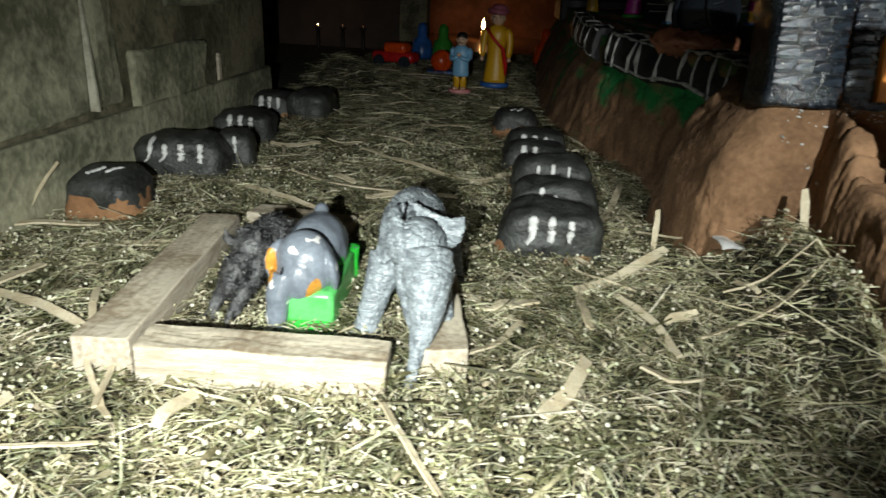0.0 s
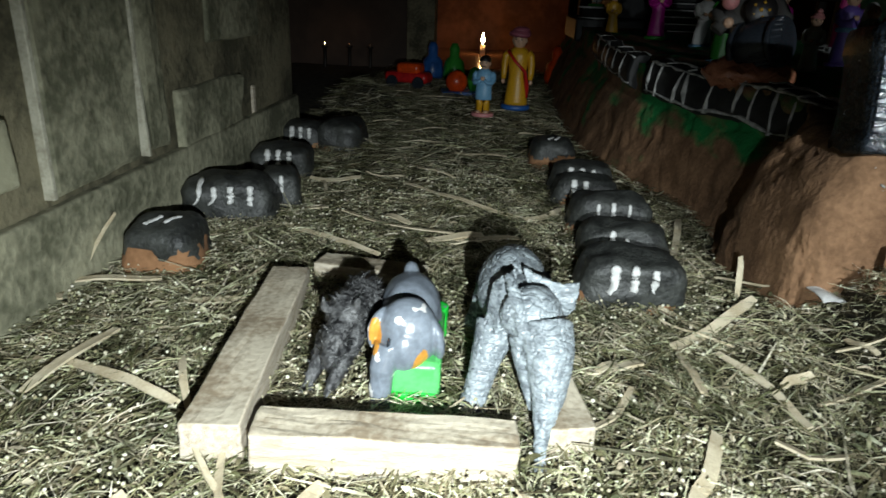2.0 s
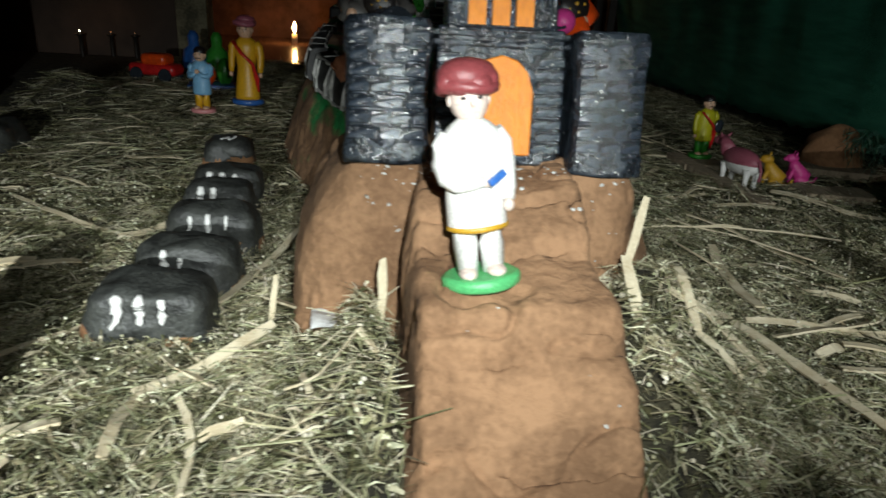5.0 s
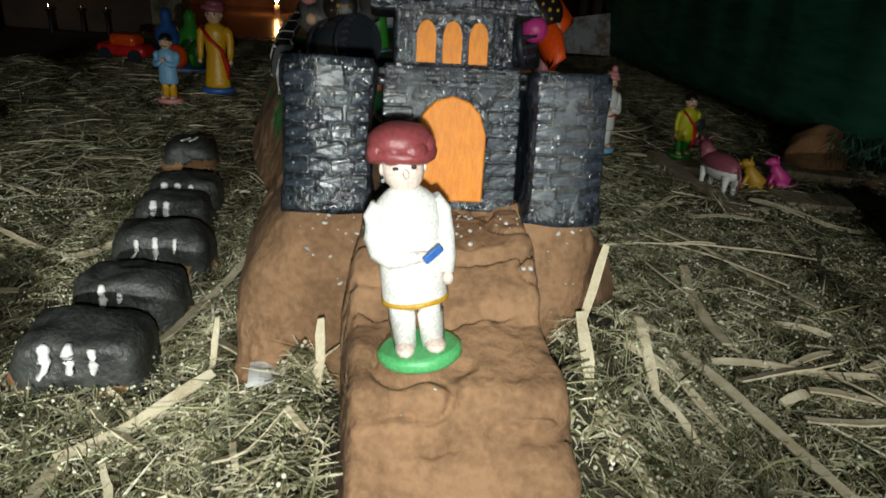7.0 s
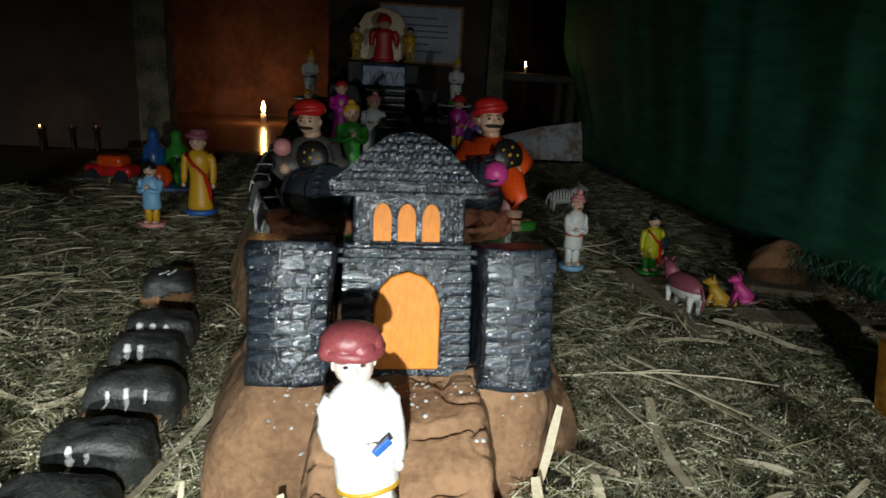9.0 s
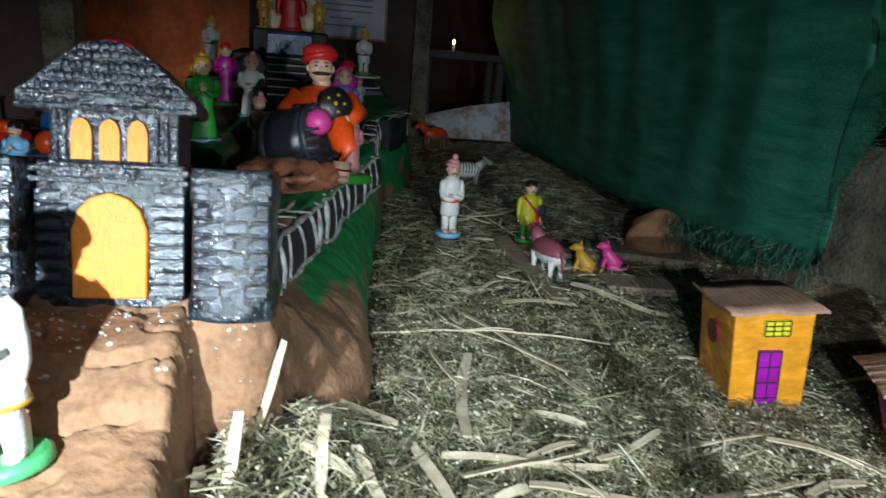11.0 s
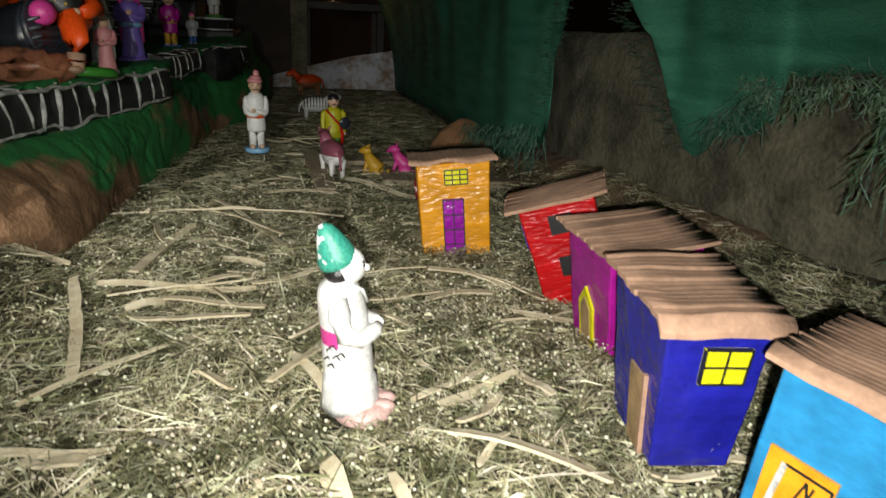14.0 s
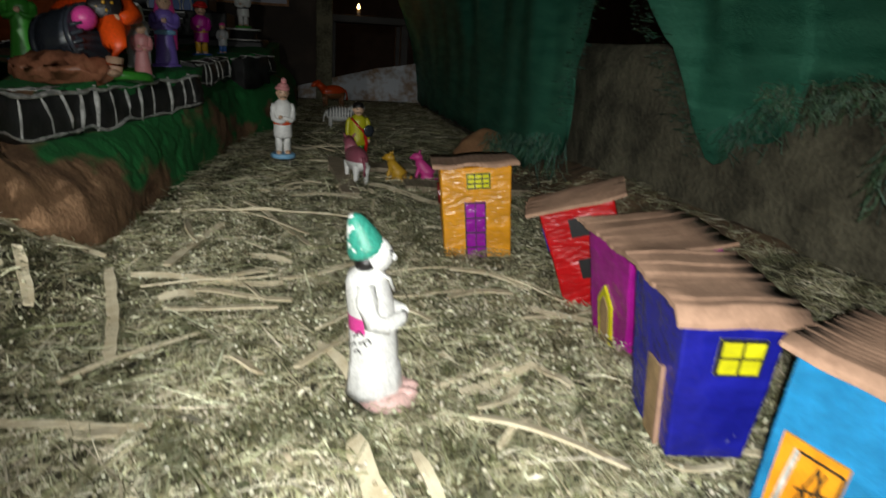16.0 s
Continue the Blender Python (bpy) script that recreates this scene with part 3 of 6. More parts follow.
def tower(x0, x1, h, zlo):
    bm = bmesh.new()
    w, cx = (x1 - x0) / 2, (x0 + x1) / 2
    prof = [(1.04, zlo), (1.06, zlo + 0.012), (0.98, zlo + 0.022), (0.97, h - 0.03), (1.03, h - 0.022), (1.04, h - 0.006), (0.96, h)]
    rings = []
    for k, z in prof:
        pts = [(cx - w * k, 0.05, z), (cx - w * k, 0.004, z), (cx - w * k * 0.94, -0.004, z), (cx - w * k * 0.5, -0.0085 * k, z), (cx, -0.0095 * k, z), (cx + w * k * 0.5, -0.0085 * k, z), (cx + w * k * 0.94, -0.004, z), (cx + w * k, 0.004, z), (cx + w * k, 0.05, z)]
        rings.append([bm.verts.new(p) for p in pts])
    for a, b in zip(rings, rings[1:]):
        for j in range(len(a)):
            bm.faces.new((a[j], a[(j + 1) % len(a)], b[(j + 1) % len(a)], b[j])).smooth = True
    bm.faces.new(rings[-1])
    bm.faces.new(rings[0][::-1])
    bmesh.ops.subdivide_edges(bm, edges=bm.edges, cuts=2, use_grid_fill=True)
    rough(bm, 0.0012, 60)
    t = part("tower", bm, M_BLACK, fort)
    rows = round((h - zlo - 0.032) / 0.0118)
    rr = random.Random(int(h * 1e4))
    for r in range(rows):
        z = zlo + 0.0235 + r * 0.0118
        edges = [-0.9, -0.42 + rr.uniform(-0.06, 0.06), 0.08 + rr.uniform(-0.08, 0.08), 0.5 + rr.uniform(-0.06, 0.06), 0.9] if r % 2 else [-0.9, -0.2 + rr.uniform(-0.08, 0.08), 0.36 + rr.uniform(-0.06, 0.06), 0.9]
        for a, b in zip(edges, edges[1:]):
            u = (a + b) / 2
            brick(round(w * (b - a), 3) - 0.0014, 0.0102, t, pose(cx + w * u, -0.0078 + 0.0045 * u * u + rr.uniform(-0.0004, 0.0004), z, rr.uniform(-2, 2), 0, math.degrees(math.atan(0.28 * u))))
    for u, hh in ((-0.62, 0.006), (0.05, 0.010), (0.66, 0.007)):
        # uneven blocks along the crown
        brick(w * 0.58, 0.0125, t, pose(cx + w * u, -0.0082 + 0.0045 * u * u, h - 0.0135 + 0.2 * hh, 0, rr.uniform(-3, 3), 12 * u))
    return t


tower(-0.113, -0.0505, 0.109, -0.001)
tower(0.0565, 0.113, 0.106, -0.006)
ARCH = [(-0.024, 0), (0.024, 0), (0.0245, 0.05), (0.02, 0.065), (0.012, 0.074), (0, 0.078), (-0.012, 0.074), (-0.02, 0.065), (-0.0245, 0.05)]
bm = bmesh.new()
box(bm, (0.096, 0.045, 0.108), pose(0.003, 0.032, 0.0535), bevel=0.002)
body = part("front_wall", bm, M_BLACK, fort)
for z in (0.094, 0.1015):
    bm = bmesh.new()
    box(bm, (0.103, 0.05, 0.0045), pose(0.003, 0.03, z), bevel=0.001)
    part("string_course", bm, M_BLACK, body)
for r in range(8):
    for x in (-0.039, -0.031 - 0.004 * (r % 2), 0.035 + 0.003 * (r % 2), 0.045):
        brick(0.013, 0.0085, body, pose(x, 0.009, 0.014 + r * 0.0098))
bm = bmesh.new()
slab(bm, [(x, z + 0.008) for x, z in ARCH], 0.012, pose(0.003, 0.004, 0))
bmesh.ops.bevel(bm, geom=bm.edges, offset=0.001, segments=1, affect="EDGES")
part("gate", bm, M_GATE, fort, "bright orange arched gate")
bm = bmesh.new()
box(bm, (0.084, 0.04, 0.044), pose(0.004, 0.035, 0.125), bevel=0.002)
upper = part("upper_storey", bm, M_BLACK, fort)
for i in range(14):
    brick(0.0045, 0.004, upper, pose(-0.033 + i * 0.0057, 0.0135, 0.1072))
for i, x in enumerate((-0.0165, 0.0015, 0.0195)):
    bm = bmesh.new()
    slab(bm, [(x + 0.27 * px, 0.1090 + 0.38 * z) for px, z in ARCH], 0.006, pose(0, 0.0105, 0))
    part("window", bm, M_GATE, upper, "orange arched window")
for x in (-0.033, -0.0275, 0.0315, 0.038):
    bm = bmesh.new()
    box(bm, (0.003, 0.006, 0.036), pose(x, 0.0135, 0.126), bevel=0.0008)
    part("pilaster", bm, M_BLACK, upper)
bm = bmesh.new()
ROOF = [(-0.054, 0.0), (0.058, 0.0), (0.059, 0.007), (0.045, 0.019), (0.030, 0.032), (0.016, 0.0395), (0.001, 0.042), (-0.014, 0.0395), (-0.030, 0.028), (-0.044, 0.015), (-0.056, 0.010)]
slab(bm, [(x, 1.2 * z + 0.1435) for x, z in ROOF], 0.055, pose(0, 0.005, 0))
bmesh.ops.bevel(bm, geom=bm.edges, offset=0.0015, segments=2, affect="EDGES")
roof = part("roof", bm, M_BLACK, fort)
bm = bmesh.new()
box(bm, (0.114, 0.006, 0.004), pose(0.003, 0.003, 0.1455), bevel=0.001)
box(bm, (0.106, 0.006, 0.003), pose(0.003, 0.005, 0.155), bevel=0.001)
part("cornice", bm, M_BLACK, roof)
rnd = random.Random(8)
for r, (zz, xa, xb) in enumerate([(0.1605, -0.042, 0.048), (0.1680, -0.034, 0.040), (0.1755, -0.025, 0.030), (0.183, -0.016, 0.020), (0.1895, -0.007, 0.011)]):
    x = xa
    while x < xb:
        wd = rnd.choice((0.003, 0.004, 0.005))
        brick(wd, rnd.choice((0.0055, 0.006)), roof, pose(x + wd / 2, 0.0052, zz + rnd.uniform(-0.0008, 0.0008), 0, rnd.uniform(-7, 7), 0))
        x += wd + 0.0008


# ---- painted parapets on the mound ----
M_PARA = mat("black_parapet_paint", (0.03, 0.03, 0.03), (0.014, 0.014, 0.014), 0.55, 50, 0.6)


def parapet(pts, label, seed, every=0.034, stroke=0.0019):
    """pts: (x, y, low z, high z); a black daubed band with white mortar lines."""
    th = thing("parapet_wall", label, "parapet", group="parapets of the mound")
    dense = []
    for p, q in zip(pts, pts[1:]):
        k = max(1, int(math.dist(p[:2], q[:2]) / 0.008))
        dense += [tuple(a + (b - a) * i / k for a, b in zip(p, q)) for i in range(k)]
    dense.append(pts[-1])
    bm = bmesh.new()
    rings, out = [], []
    for i, (x, y, lo, hi) in enumerate(dense):
        a, b = dense[max(0, i - 1)], dense[min(len(dense) - 1, i + 1)]
        d = Vector((b[0] - a[0], b[1] - a[1], 0)).normalized()
        nrm = Vector((d.y, -d.x, 0))
        if (Vector((x, y, 0)) - Vector((0.65, 1.2, 0))).dot(nrm) < 0:
            nrm = -nrm
        j = Vector((noise.noise(Vector((x * 40, y * 40, seed))), noise.noise(Vector((x * 40, y * 40, seed + 5))), 0)) * 0.003
        c = Vector((x, y, 0)) + j + nrm * 0.006 * noise.noise(Vector((x * 14, y * 14, seed + 9)))
        lo, hi = lo + 0.007 * noise.noise(Vector((x * 16, y * 16, seed + 2))), hi + 0.006 * noise.noise(Vector((x * 30, y * 30, seed + 3)))
        out.append((c, nrm, lo, hi))
        rings.append([bm.verts.new(c + nrm * o + Vector((0, 0, z))) for o, z in ((-0.03, lo - 0.02), (0.004, lo), (0.0045, lo + 0.4 * (hi - lo)), (-0.001, hi - 0.006), (-0.007, hi - 0.001), (-0.026, hi))])
    for a, b in zip(rings, rings[1:]):
        for k in range(6):
            bm.faces.new((a[k], a[(k + 1) % 6], b[(k + 1) % 6], b[k])).smooth = True
    bm.faces.new(rings[0])
    bm.faces.new(rings[-1][::-1])
    part("band", bm, M_PARA, th)
    rr = random.Random(seed)

    def line(points, r):
        bm = bmesh.new()
        tube(bm, points, [r * rr.choice((0.45, 0.8, 1.0, 1.25, 1.6)) for _ in points], seg=5, flat=0.6)
        part("mortar_line", bm, M_DULLWHITE, th, "white painted mortar line")

    up = Vector((0, 0, 1))
    wave = [0.004 * noise.noise(Vector((c.x * 25, c.y * 25, seed))) for c, *_ in out]
    line([c + nrm * 0.0045 + up * (lo + 0.003 + g) for (c, nrm, lo, hi), g in zip(out[::2], wave[::2])], stroke)
    line([c - nrm * 0.0005 + up * (hi - 0.003 + 0.5 * g) for (c, nrm, lo, hi), g in zip(out[::2], wave[::2])], stroke * 1.15)
    line([c - nrm * 0.025 + up * (hi + 0.001) for c, nrm, lo, hi in out[::2]], stroke * 0.8)
    gap = 0.0
    for (c, nrm, lo, hi), (c2, *_) in zip(out, out[1:]):
        gap += (c2 - c).length
        if gap > every:
            gap = rr.uniform(-0.022, 0.014)
            d = (c2 - c).normalized() * rr.uniform(-0.011, 0.011)
            z0 = lo + rr.choice((0.0, 0.0, 0.008))
            line([c + nrm * 0.005 + up * z0, c + d * 0.2 + nrm * 0.0055 + up * (0.6 * lo + 0.4 * hi), c + d * 0.7 + nrm * 0.003 + up * (0.28 * lo + 0.72 * hi), c + d + nrm * 0.0 + up * (hi - 0.004)], stroke * rr.uniform(0.7, 1.15))
            if rr.random() < 0.7:
                line([c + d + up * hi, c + d * 1.5 - nrm * 0.012 + up * (hi + 0.0012), c + d * 2 - nrm * 0.025 + up * (hi + 0.001)], stroke * 0.7)
    return th


parapet([(0.744, 0.862, 0.128, 0.172), (0.746, 0.93, 0.118, 0.165), (0.753, 0.985, 0.110, 0.160), (0.768, 1.05, 0.106, 0.158), (0.790, 1.125, 0.106, 0.158), (0.806, 1.19, 0.106, 0.158), (0.825, 1.262, 0.107, 0.159), (0.848, 1.34, 0.108, 0.160), (0.872, 1.415, 0.110, 0.162)], "black painted parapet with white mortar lines on the mound", 2.0, stroke=0.0029)
parapet([(0.862, 1.46, 0.137, 0.177), (0.874, 1.56, 0.138, 0.178), (0.89, 1.7, 0.14, 0.18)], "black painted upper parapet with white mortar lines", 5.0)
parapet([(0.893, 1.76, 0.135, 0.178), (0.945, 1.87, 0.138, 0.18), (0.975, 1.97, 0.14, 0.182)], "black painted corner parapet with white mortar lines", 7.0)
parapet([(0.598, 0.925, 0.135, 0.160), (0.577, 0.972, 0.120, 0.167), (0.560, 1.055, 0.125, 0.173), (0.516, 1.16, 0.124, 0.172), (0.470, 1.31, 0.128, 0.176)], "black painted parapet with white mortar lines along the slope", 9.0, every=0.036, stroke=0.0031)
parapet([(0.460, 1.36, 0.135, 0.178), (0.450, 1.5, 0.138, 0.18), (0.45, 1.8, 0.145, 0.188)], "black painted far parapet with white mortar lines", 12.0, every=0.06, stroke=0.0016)


# ---- painted rocks ----
from mathutils.bvhtree import BVHTree


def rock(at, size, yaw, marks, label, seed, top_only=False):
    th = thing("painted_rock", label, "rock", pose(*at, 0, 0, yaw), group="painted rocks")
    bm = bmesh.new()
    bmesh.ops.create_icosphere(bm, subdivisions=4, radius=1)
    sx, sy, sz = 0.95 * size[0], size[1], 0.83 * size[2]
    for v in bm.verts:
        q = v.co
        k = 1 / max(0.001, (abs(q.x) ** 5 + abs(q.y) ** 5 + abs(q.z) ** 4.5) ** (1 / 4.9))
        p = Vector((q.x * k * sx, q.y * k * sy, max(0.0, 0.35 + q.z * k * 0.65) * sz))
        p.x *= 1.06 - 0.14 * p.z / sz
        v.co = p + 0.11 * min(sx, sz) * noise.noise_vector(q * 1.7 + Vector((seed, 0, 0))) + 0.03 * min(sx, sz) * noise.noise_vector(q * 6 + Vector((0, seed, 0)))
        v.co.z = max(v.co.z, -0.004)
    for f in bm.faces:
        c = f.calc_center_median()
        f.smooth = True
        f.material_index = 1 if c.z < (0.42 if top_only else 0.01) * sz + (0.012 if top_only else 0.03) * noise.noise(c * (60 if top_only else 28) + Vector((seed, 3, 1))) and c.y < 0.3 * sy else 0
    bm.normal_update()
    tree = BVHTree.FromBMesh(bm)
    part("stone", bm, [M_ROCKBLACK, M_CLAY], th)
    for mx, z0, z1, w in marks:
        pts = []
        for i in range(13):
            i = i / 2
            if z0 > 0.88:
                hit = tree.ray_cast(Vector(((mx + 0.25 * (i / 6 - 0.5)) * sx, -0.5 * sy + 0.9 * sy * i / 6 * 0.6, 2 * sz)), Vector((0, 0, -1)))
            else:
                hit = tree.ray_cast(Vector((mx * sx - (0.11 if mx < -0.2 else 0.02) * sx * max(0.0, 1 - i / 2.5) ** 2, -3 * sy, (z0 + (z1 - z0) * i / 6) * sz)), Vector((0, 1, 0)))
            if hit[0]:
                pts.append(hit[0] + hit[1] * 0.0011)
        if len(pts) < 3:
            continue
        bm = bmesh.new()
        tube(bm, pts, [1.3 * w * (0.92 + 0.16 * math.sin(i * 1.7 + seed + mx * 5) - 0.3 * (i == len(pts) - 1)) for i in range(len(pts))], seg=6, flat=0.45)
        part("paint_stripe", bm, M_WHITE, th, "white painted stripe")
    return th


LB = "black painted clay lump with white stripes on straw"
ROW = [(-0.36, 0.40, 0.9, 0.0040), (0.0, 0.46, 0.9, 0.0034), (0.36, 0.48, 0.88, 0.0030)]
rock((-0.060, 0.825, 0), (0.036, 0.036, 0.056), 6, [(-0.25, 0.93, 1.05, 0.0022), (0.3, 0.9, 1.05, 0.0022)], "brown clay lump with black painted top and white stripes", 3, True)
rock((-0.053, 0.972, 0), (0.055, 0.036, 0.064), 10, [(-0.55, 0.5, 0.95, 0.0025), (-0.25, 0.5, 0.85, 0.003), (0.1, 0.5, 0.86, 0.004), (0.5, 0.45, 0.85, 0.0035)], LB, 5)
rock((-0.014, 1.03, 0), (0.026, 0.030, 0.058), 20, [(0.0, 0.5, 0.9, 0.0025)], LB, 6)
rock((-0.060, 1.18, 0), (0.045, 0.036, 0.054), 8, ROW, LB, 7)
rock((-0.080, 1.36, 0), (0.04, 0.04, 0.055), 8, ROW, LB, 8)
rock((-0.015, 1.37, 0), (0.04, 0.05, 0.062), 0, [], "black painted clay lump on straw", 9)
rock((0.382, 0.817, -0.004), (0.050, 0.032, 0.060), -2, ROW, LB, 11)
rock((0.388, 0.904, -0.003), (0.048, 0.028, 0.060), -3, [(-0.28, 0.42, 0.92, 0.0030), (0.02, 0.62, 0.80, 0.0022)], LB, 12)
rock((0.389, 1.004, -0.002), (0.050, 0.030, 0.061), -2, [(-0.34, 0.5, 0.86, 0.0022), (0.02, 0.45, 0.88, 0.0026), (0.40, 0.6, 0.86, 0.0018)], LB, 13)
rock((0.372, 1.112, 0), (0.043, 0.026, 0.050), -4, ROW[:2], LB, 14)
rock((0.372, 1.165, 0), (0.044, 0.028, 0.056), -4, ROW, LB, 15)
rock((0.341, 1.330, 0), (0.037, 0.036, 0.055), 4, [(-0.1, 0.9, 1.05, 0.002), (0.2, 0.9, 1.05, 0.002)], "brown clay lump with black painted top", 16, True)

# ---- planks ----
M_PLANKTOP = mat("stained_plank_face", (0.62, 0.55, 0.42), (0.30, 0.235, 0.155), 0.85, 16, 0.8, fine=14, mix=0.42, depth=0.0015)


def plank(name, size, m, label, seed):
    bm = bmesh.new()
    box(bm, size, bevel=0.0015)
    bmesh.ops.subdivide_edges(bm, edges=[e for e in bm.edges if e.calc_length() > 0.02], cuts=7, use_grid_fill=True)
    rough(bm, 0.0018, 30, seed)
    rough(bm, 0.0008, 140, seed)
    for f in bm.faces:
        f.material_index = 1 if f.normal.z > 0.7 else 0
    return solo(name, bm, [M_CREAM, M_PLANKTOP], label, "plank", m, group="planks round the animals")


plank("wood_plank", (0.034, 0.235, 0.026), pose(0.091, 0.655, 0.014, 0, 0, 6), "pale sawn wooden plank lying on straw", 1)
plank("wood_plank", (0.029, 0.150, 0.027), pose(0.2015, 0.551, 0.015, 0, 0, 93.2), "short pale wooden plank lying before the animals", 2)
plank("wood_plank", (0.030, 0.176, 0.022), pose(0.294, 0.657, 0.012, 0, 0, 8.9), "narrow pale wooden plank beside the grey elephant", 3)
plank("wood_plank", (0.03, 0.10, 0.022), pose(0.145, 0.80, 0.012, 0, 0, 82), "pale wooden plank behind the toy animals", 4)


# ---- cardboard houses ----
def house(m, w, d, h, wall, side, roof_m, label, extras, ribs=14, over=0.010, lift=0.0, taper=1.0, folds=0, lip=0.0, fold_h=0.0065):
    """Front face at y=0 from x=0 to w; depth d back; the walls draw in towards the foot by taper; corrugated card roof."""

    def narrow(bm):
        for v in bm.verts:
            k = taper + (1 - taper) * max(0.0, v.co.z) / h
            v.co.x, v.co.y = w / 2 + (v.co.x - w / 2) * k, d / 2 + (v.co.y - d / 2) * k
    th = thing("cardboard_house", label, "house", m, group="cardboard houses")
    bm = bmesh.new()
    box(bm, (w, d, h), pose(w / 2, d / 2, h / 2), bevel=0.002)
    bmesh.ops.subdivide_edges(bm, edges=[e for e in bm.edges if e.calc_length() > 0.02], cuts=5, use_grid_fill=True)
    narrow(bm)
    rough(bm, 0.0012, 35, w * 100)
    part("box", bm, wall, th)
    bm = bmesh.new()
    n, x0, x1 = ribs * 6, -over, w + over
    y0, y1 = -over, d + over
    if side:
        x0, x1, y0, y1 = y0, y1, x0, x1
    top = []
    for i in range(n + 1):
        u = y0 + (y1 - y0) * i / n
        z = 0.00014 * math.sin(2 * math.pi * i / 6) + lift * math.sin(math.pi * i / n) - lip * max(0.0, 1 - i / (0.09 * n)) ** 1.5
        if folds:
            ph = i / n * folds + 0.3 * math.sin(9 * i / n)
            z += fold_h * (1 - ph + math.floor(ph)) ** 1.4
        rag = [0.0015 * noise.noise(Vector((i // 6 * 0.9, e * 7, w * 80))) for e in (0, 1)]
        for j in range(5):
            s = x0 + (x1 - x0) * j / 4 + (rag[0] if j == 0 else rag[1] if j == 4 else 0.0)
            p = (u, s) if side else (s, u)
            zz = h + 0.003 + z + 0.0035 * noise.noise(Vector((u * 30, s * 30, w * 90)))
            top.append((bm.verts.new((p[0], p[1], zz)), bm.verts.new((p[0], p[1], zz - 0.003))))
    for i in range(n):
        for j in range(4):
            a, b, c, e = top[i * 5 + j], top[i * 5 + j + 1], top[(i + 1) * 5 + j + 1], top[(i + 1) * 5 + j]
            f = bm.faces.new((a[0], b[0], c[0], e[0]))
            f.smooth = True
            bm.faces.new((e[1], c[1], b[1], a[1]))
    for i in range(n):
        for j in (0, 4):
            a, e = top[i * 5 + j], top[(i + 1) * 5 + j]
            bm.faces.new((a[0], e[0], e[1], a[1]))
    for j in range(4):
        for i in (0, n):
            a, b = top[i * 5 + j], top[i * 5 + j + 1]
            bm.faces.new((a[0], b[0], b[1], a[1]))
    part("roof", bm, roof_m, th, "pinkish corrugated cardboard roof")
    made = {}
    for name, face, outline, mt, lab in extras:
        bm = bmesh.new()
        if face == "front":
            slab(bm, outline, 0.003, pose(0, -0.0034 if "_line" in name else -0.0026, 0))
        elif face == "left":
            slab(bm, outline, 0.003, pose(-0.0034 if "_line" in name else -0.0026, 0, 0, 0, 0, 0) @ Matrix(((0, 1, 0, 0), (1, 0, 0, 0), (0, 0, 1, 0), (0, 0, 0, 1))))
        else:
            slab(bm, outline, 0.003, pose(w + 0.0026, 0, 0) @ Matrix(((0, -1, 0, 0), (1, 0, 0, 0), (0, 0, 1, 0), (0, 0, 0, 1))))
        bmesh.ops.subdivide_edges(bm, edges=[e for e in bm.edges if e.calc_length() > 0.012], cuts=2, use_grid_fill=True)
        narrow(bm)
        made[name] = part(name, bm, mt, made.get(name.split("_")[0], th) if "_line" in name else th, lab)
    return th


def rect(x0, x1, z0, z1, skew=0.0):
    return [(x0, z0), (x1, z0), (x1 + skew, z1), (x0 + skew, z1)]


def paint(name, c, k=0.7, stretch=(1, 1, 1.6)):
    return mat(name, c, tuple(k * v for v in c), 0.26, 30, 0.55, depth=0.005, fine=3.5, stretch=stretch)


M_YEL, M_RED, M_MAG, M_BLU, M_CYA = paint("yellow_orange_paint", (0.80, 0.33, 0.02), stretch=(0.9, 0.9, 2.2)), paint("red_paint", (0.62, 0.01, 0.012), stretch=(0.7, 0.7, 2.6)), paint("magenta_paint", (0.42, 0.012, 0.28)), paint("dark_blue_paint", (0.012, 0.015, 0.30)), paint("cyan_blue_paint", (0.005, 0.23, 0.50))
chips(M_BLU, 55, 0.715, (0.55, 0.55, 0.62))
chips(M_MAG, 55, 0.74, (0.6, 0.5, 0.55))
M_MAROON = paint("maroon_paint", (0.16, 0.012, 0.012))
M_PUR, M_LEMON, M_INK, M_KRAFT = paint("purple_paint", (0.34, 0.012, 0.36)), paint("lemon_paint", (0.75, 0.70, 0.02)), mat("black_ink", (0.012, 0.012, 0.013), rough=0.5), mat("brown_kraft_board", (0.42, 0.27, 0.13), rough=0.8)


HOUSES = [
    (pose(1.2475, 0.932, -0.006, -2.3, -5.5, -8.9) @ Matrix.Diagonal((0.99, 1.03, 1.08, 1)) @ pose(-0.0415, -0.0423, 0), 0.0829, 0.0846, 0.1039, 0.936),
    (pose(1.3414, 0.7772, -0.0049, 1.3, -18.6, -24.0) @ pose(-0.0367, -0.0267, 0), 0.0735, 0.0534, 0.1064, 0.90),
    (pose(1.3243, 0.6493, -0.0017, 2.8, -4.9, 1.9) @ pose(-0.0398, -0.0365, 0), 0.0797, 0.0729, 0.1037, 0.816),
    (pose(1.2787, 0.5109, 0.0101, 0.5, -0.2, -9.6) @ pose(-0.0306, -0.0439, 0), 0.0613, 0.0878, 0.0996, 0.769),
    (pose(1.3157, 0.4201, 0.0024, -2.5, 6.3, -67.1) @ pose(-0.0358, -0.0355, 0), 0.0717, 0.071, 0.1019, 0.90),
]


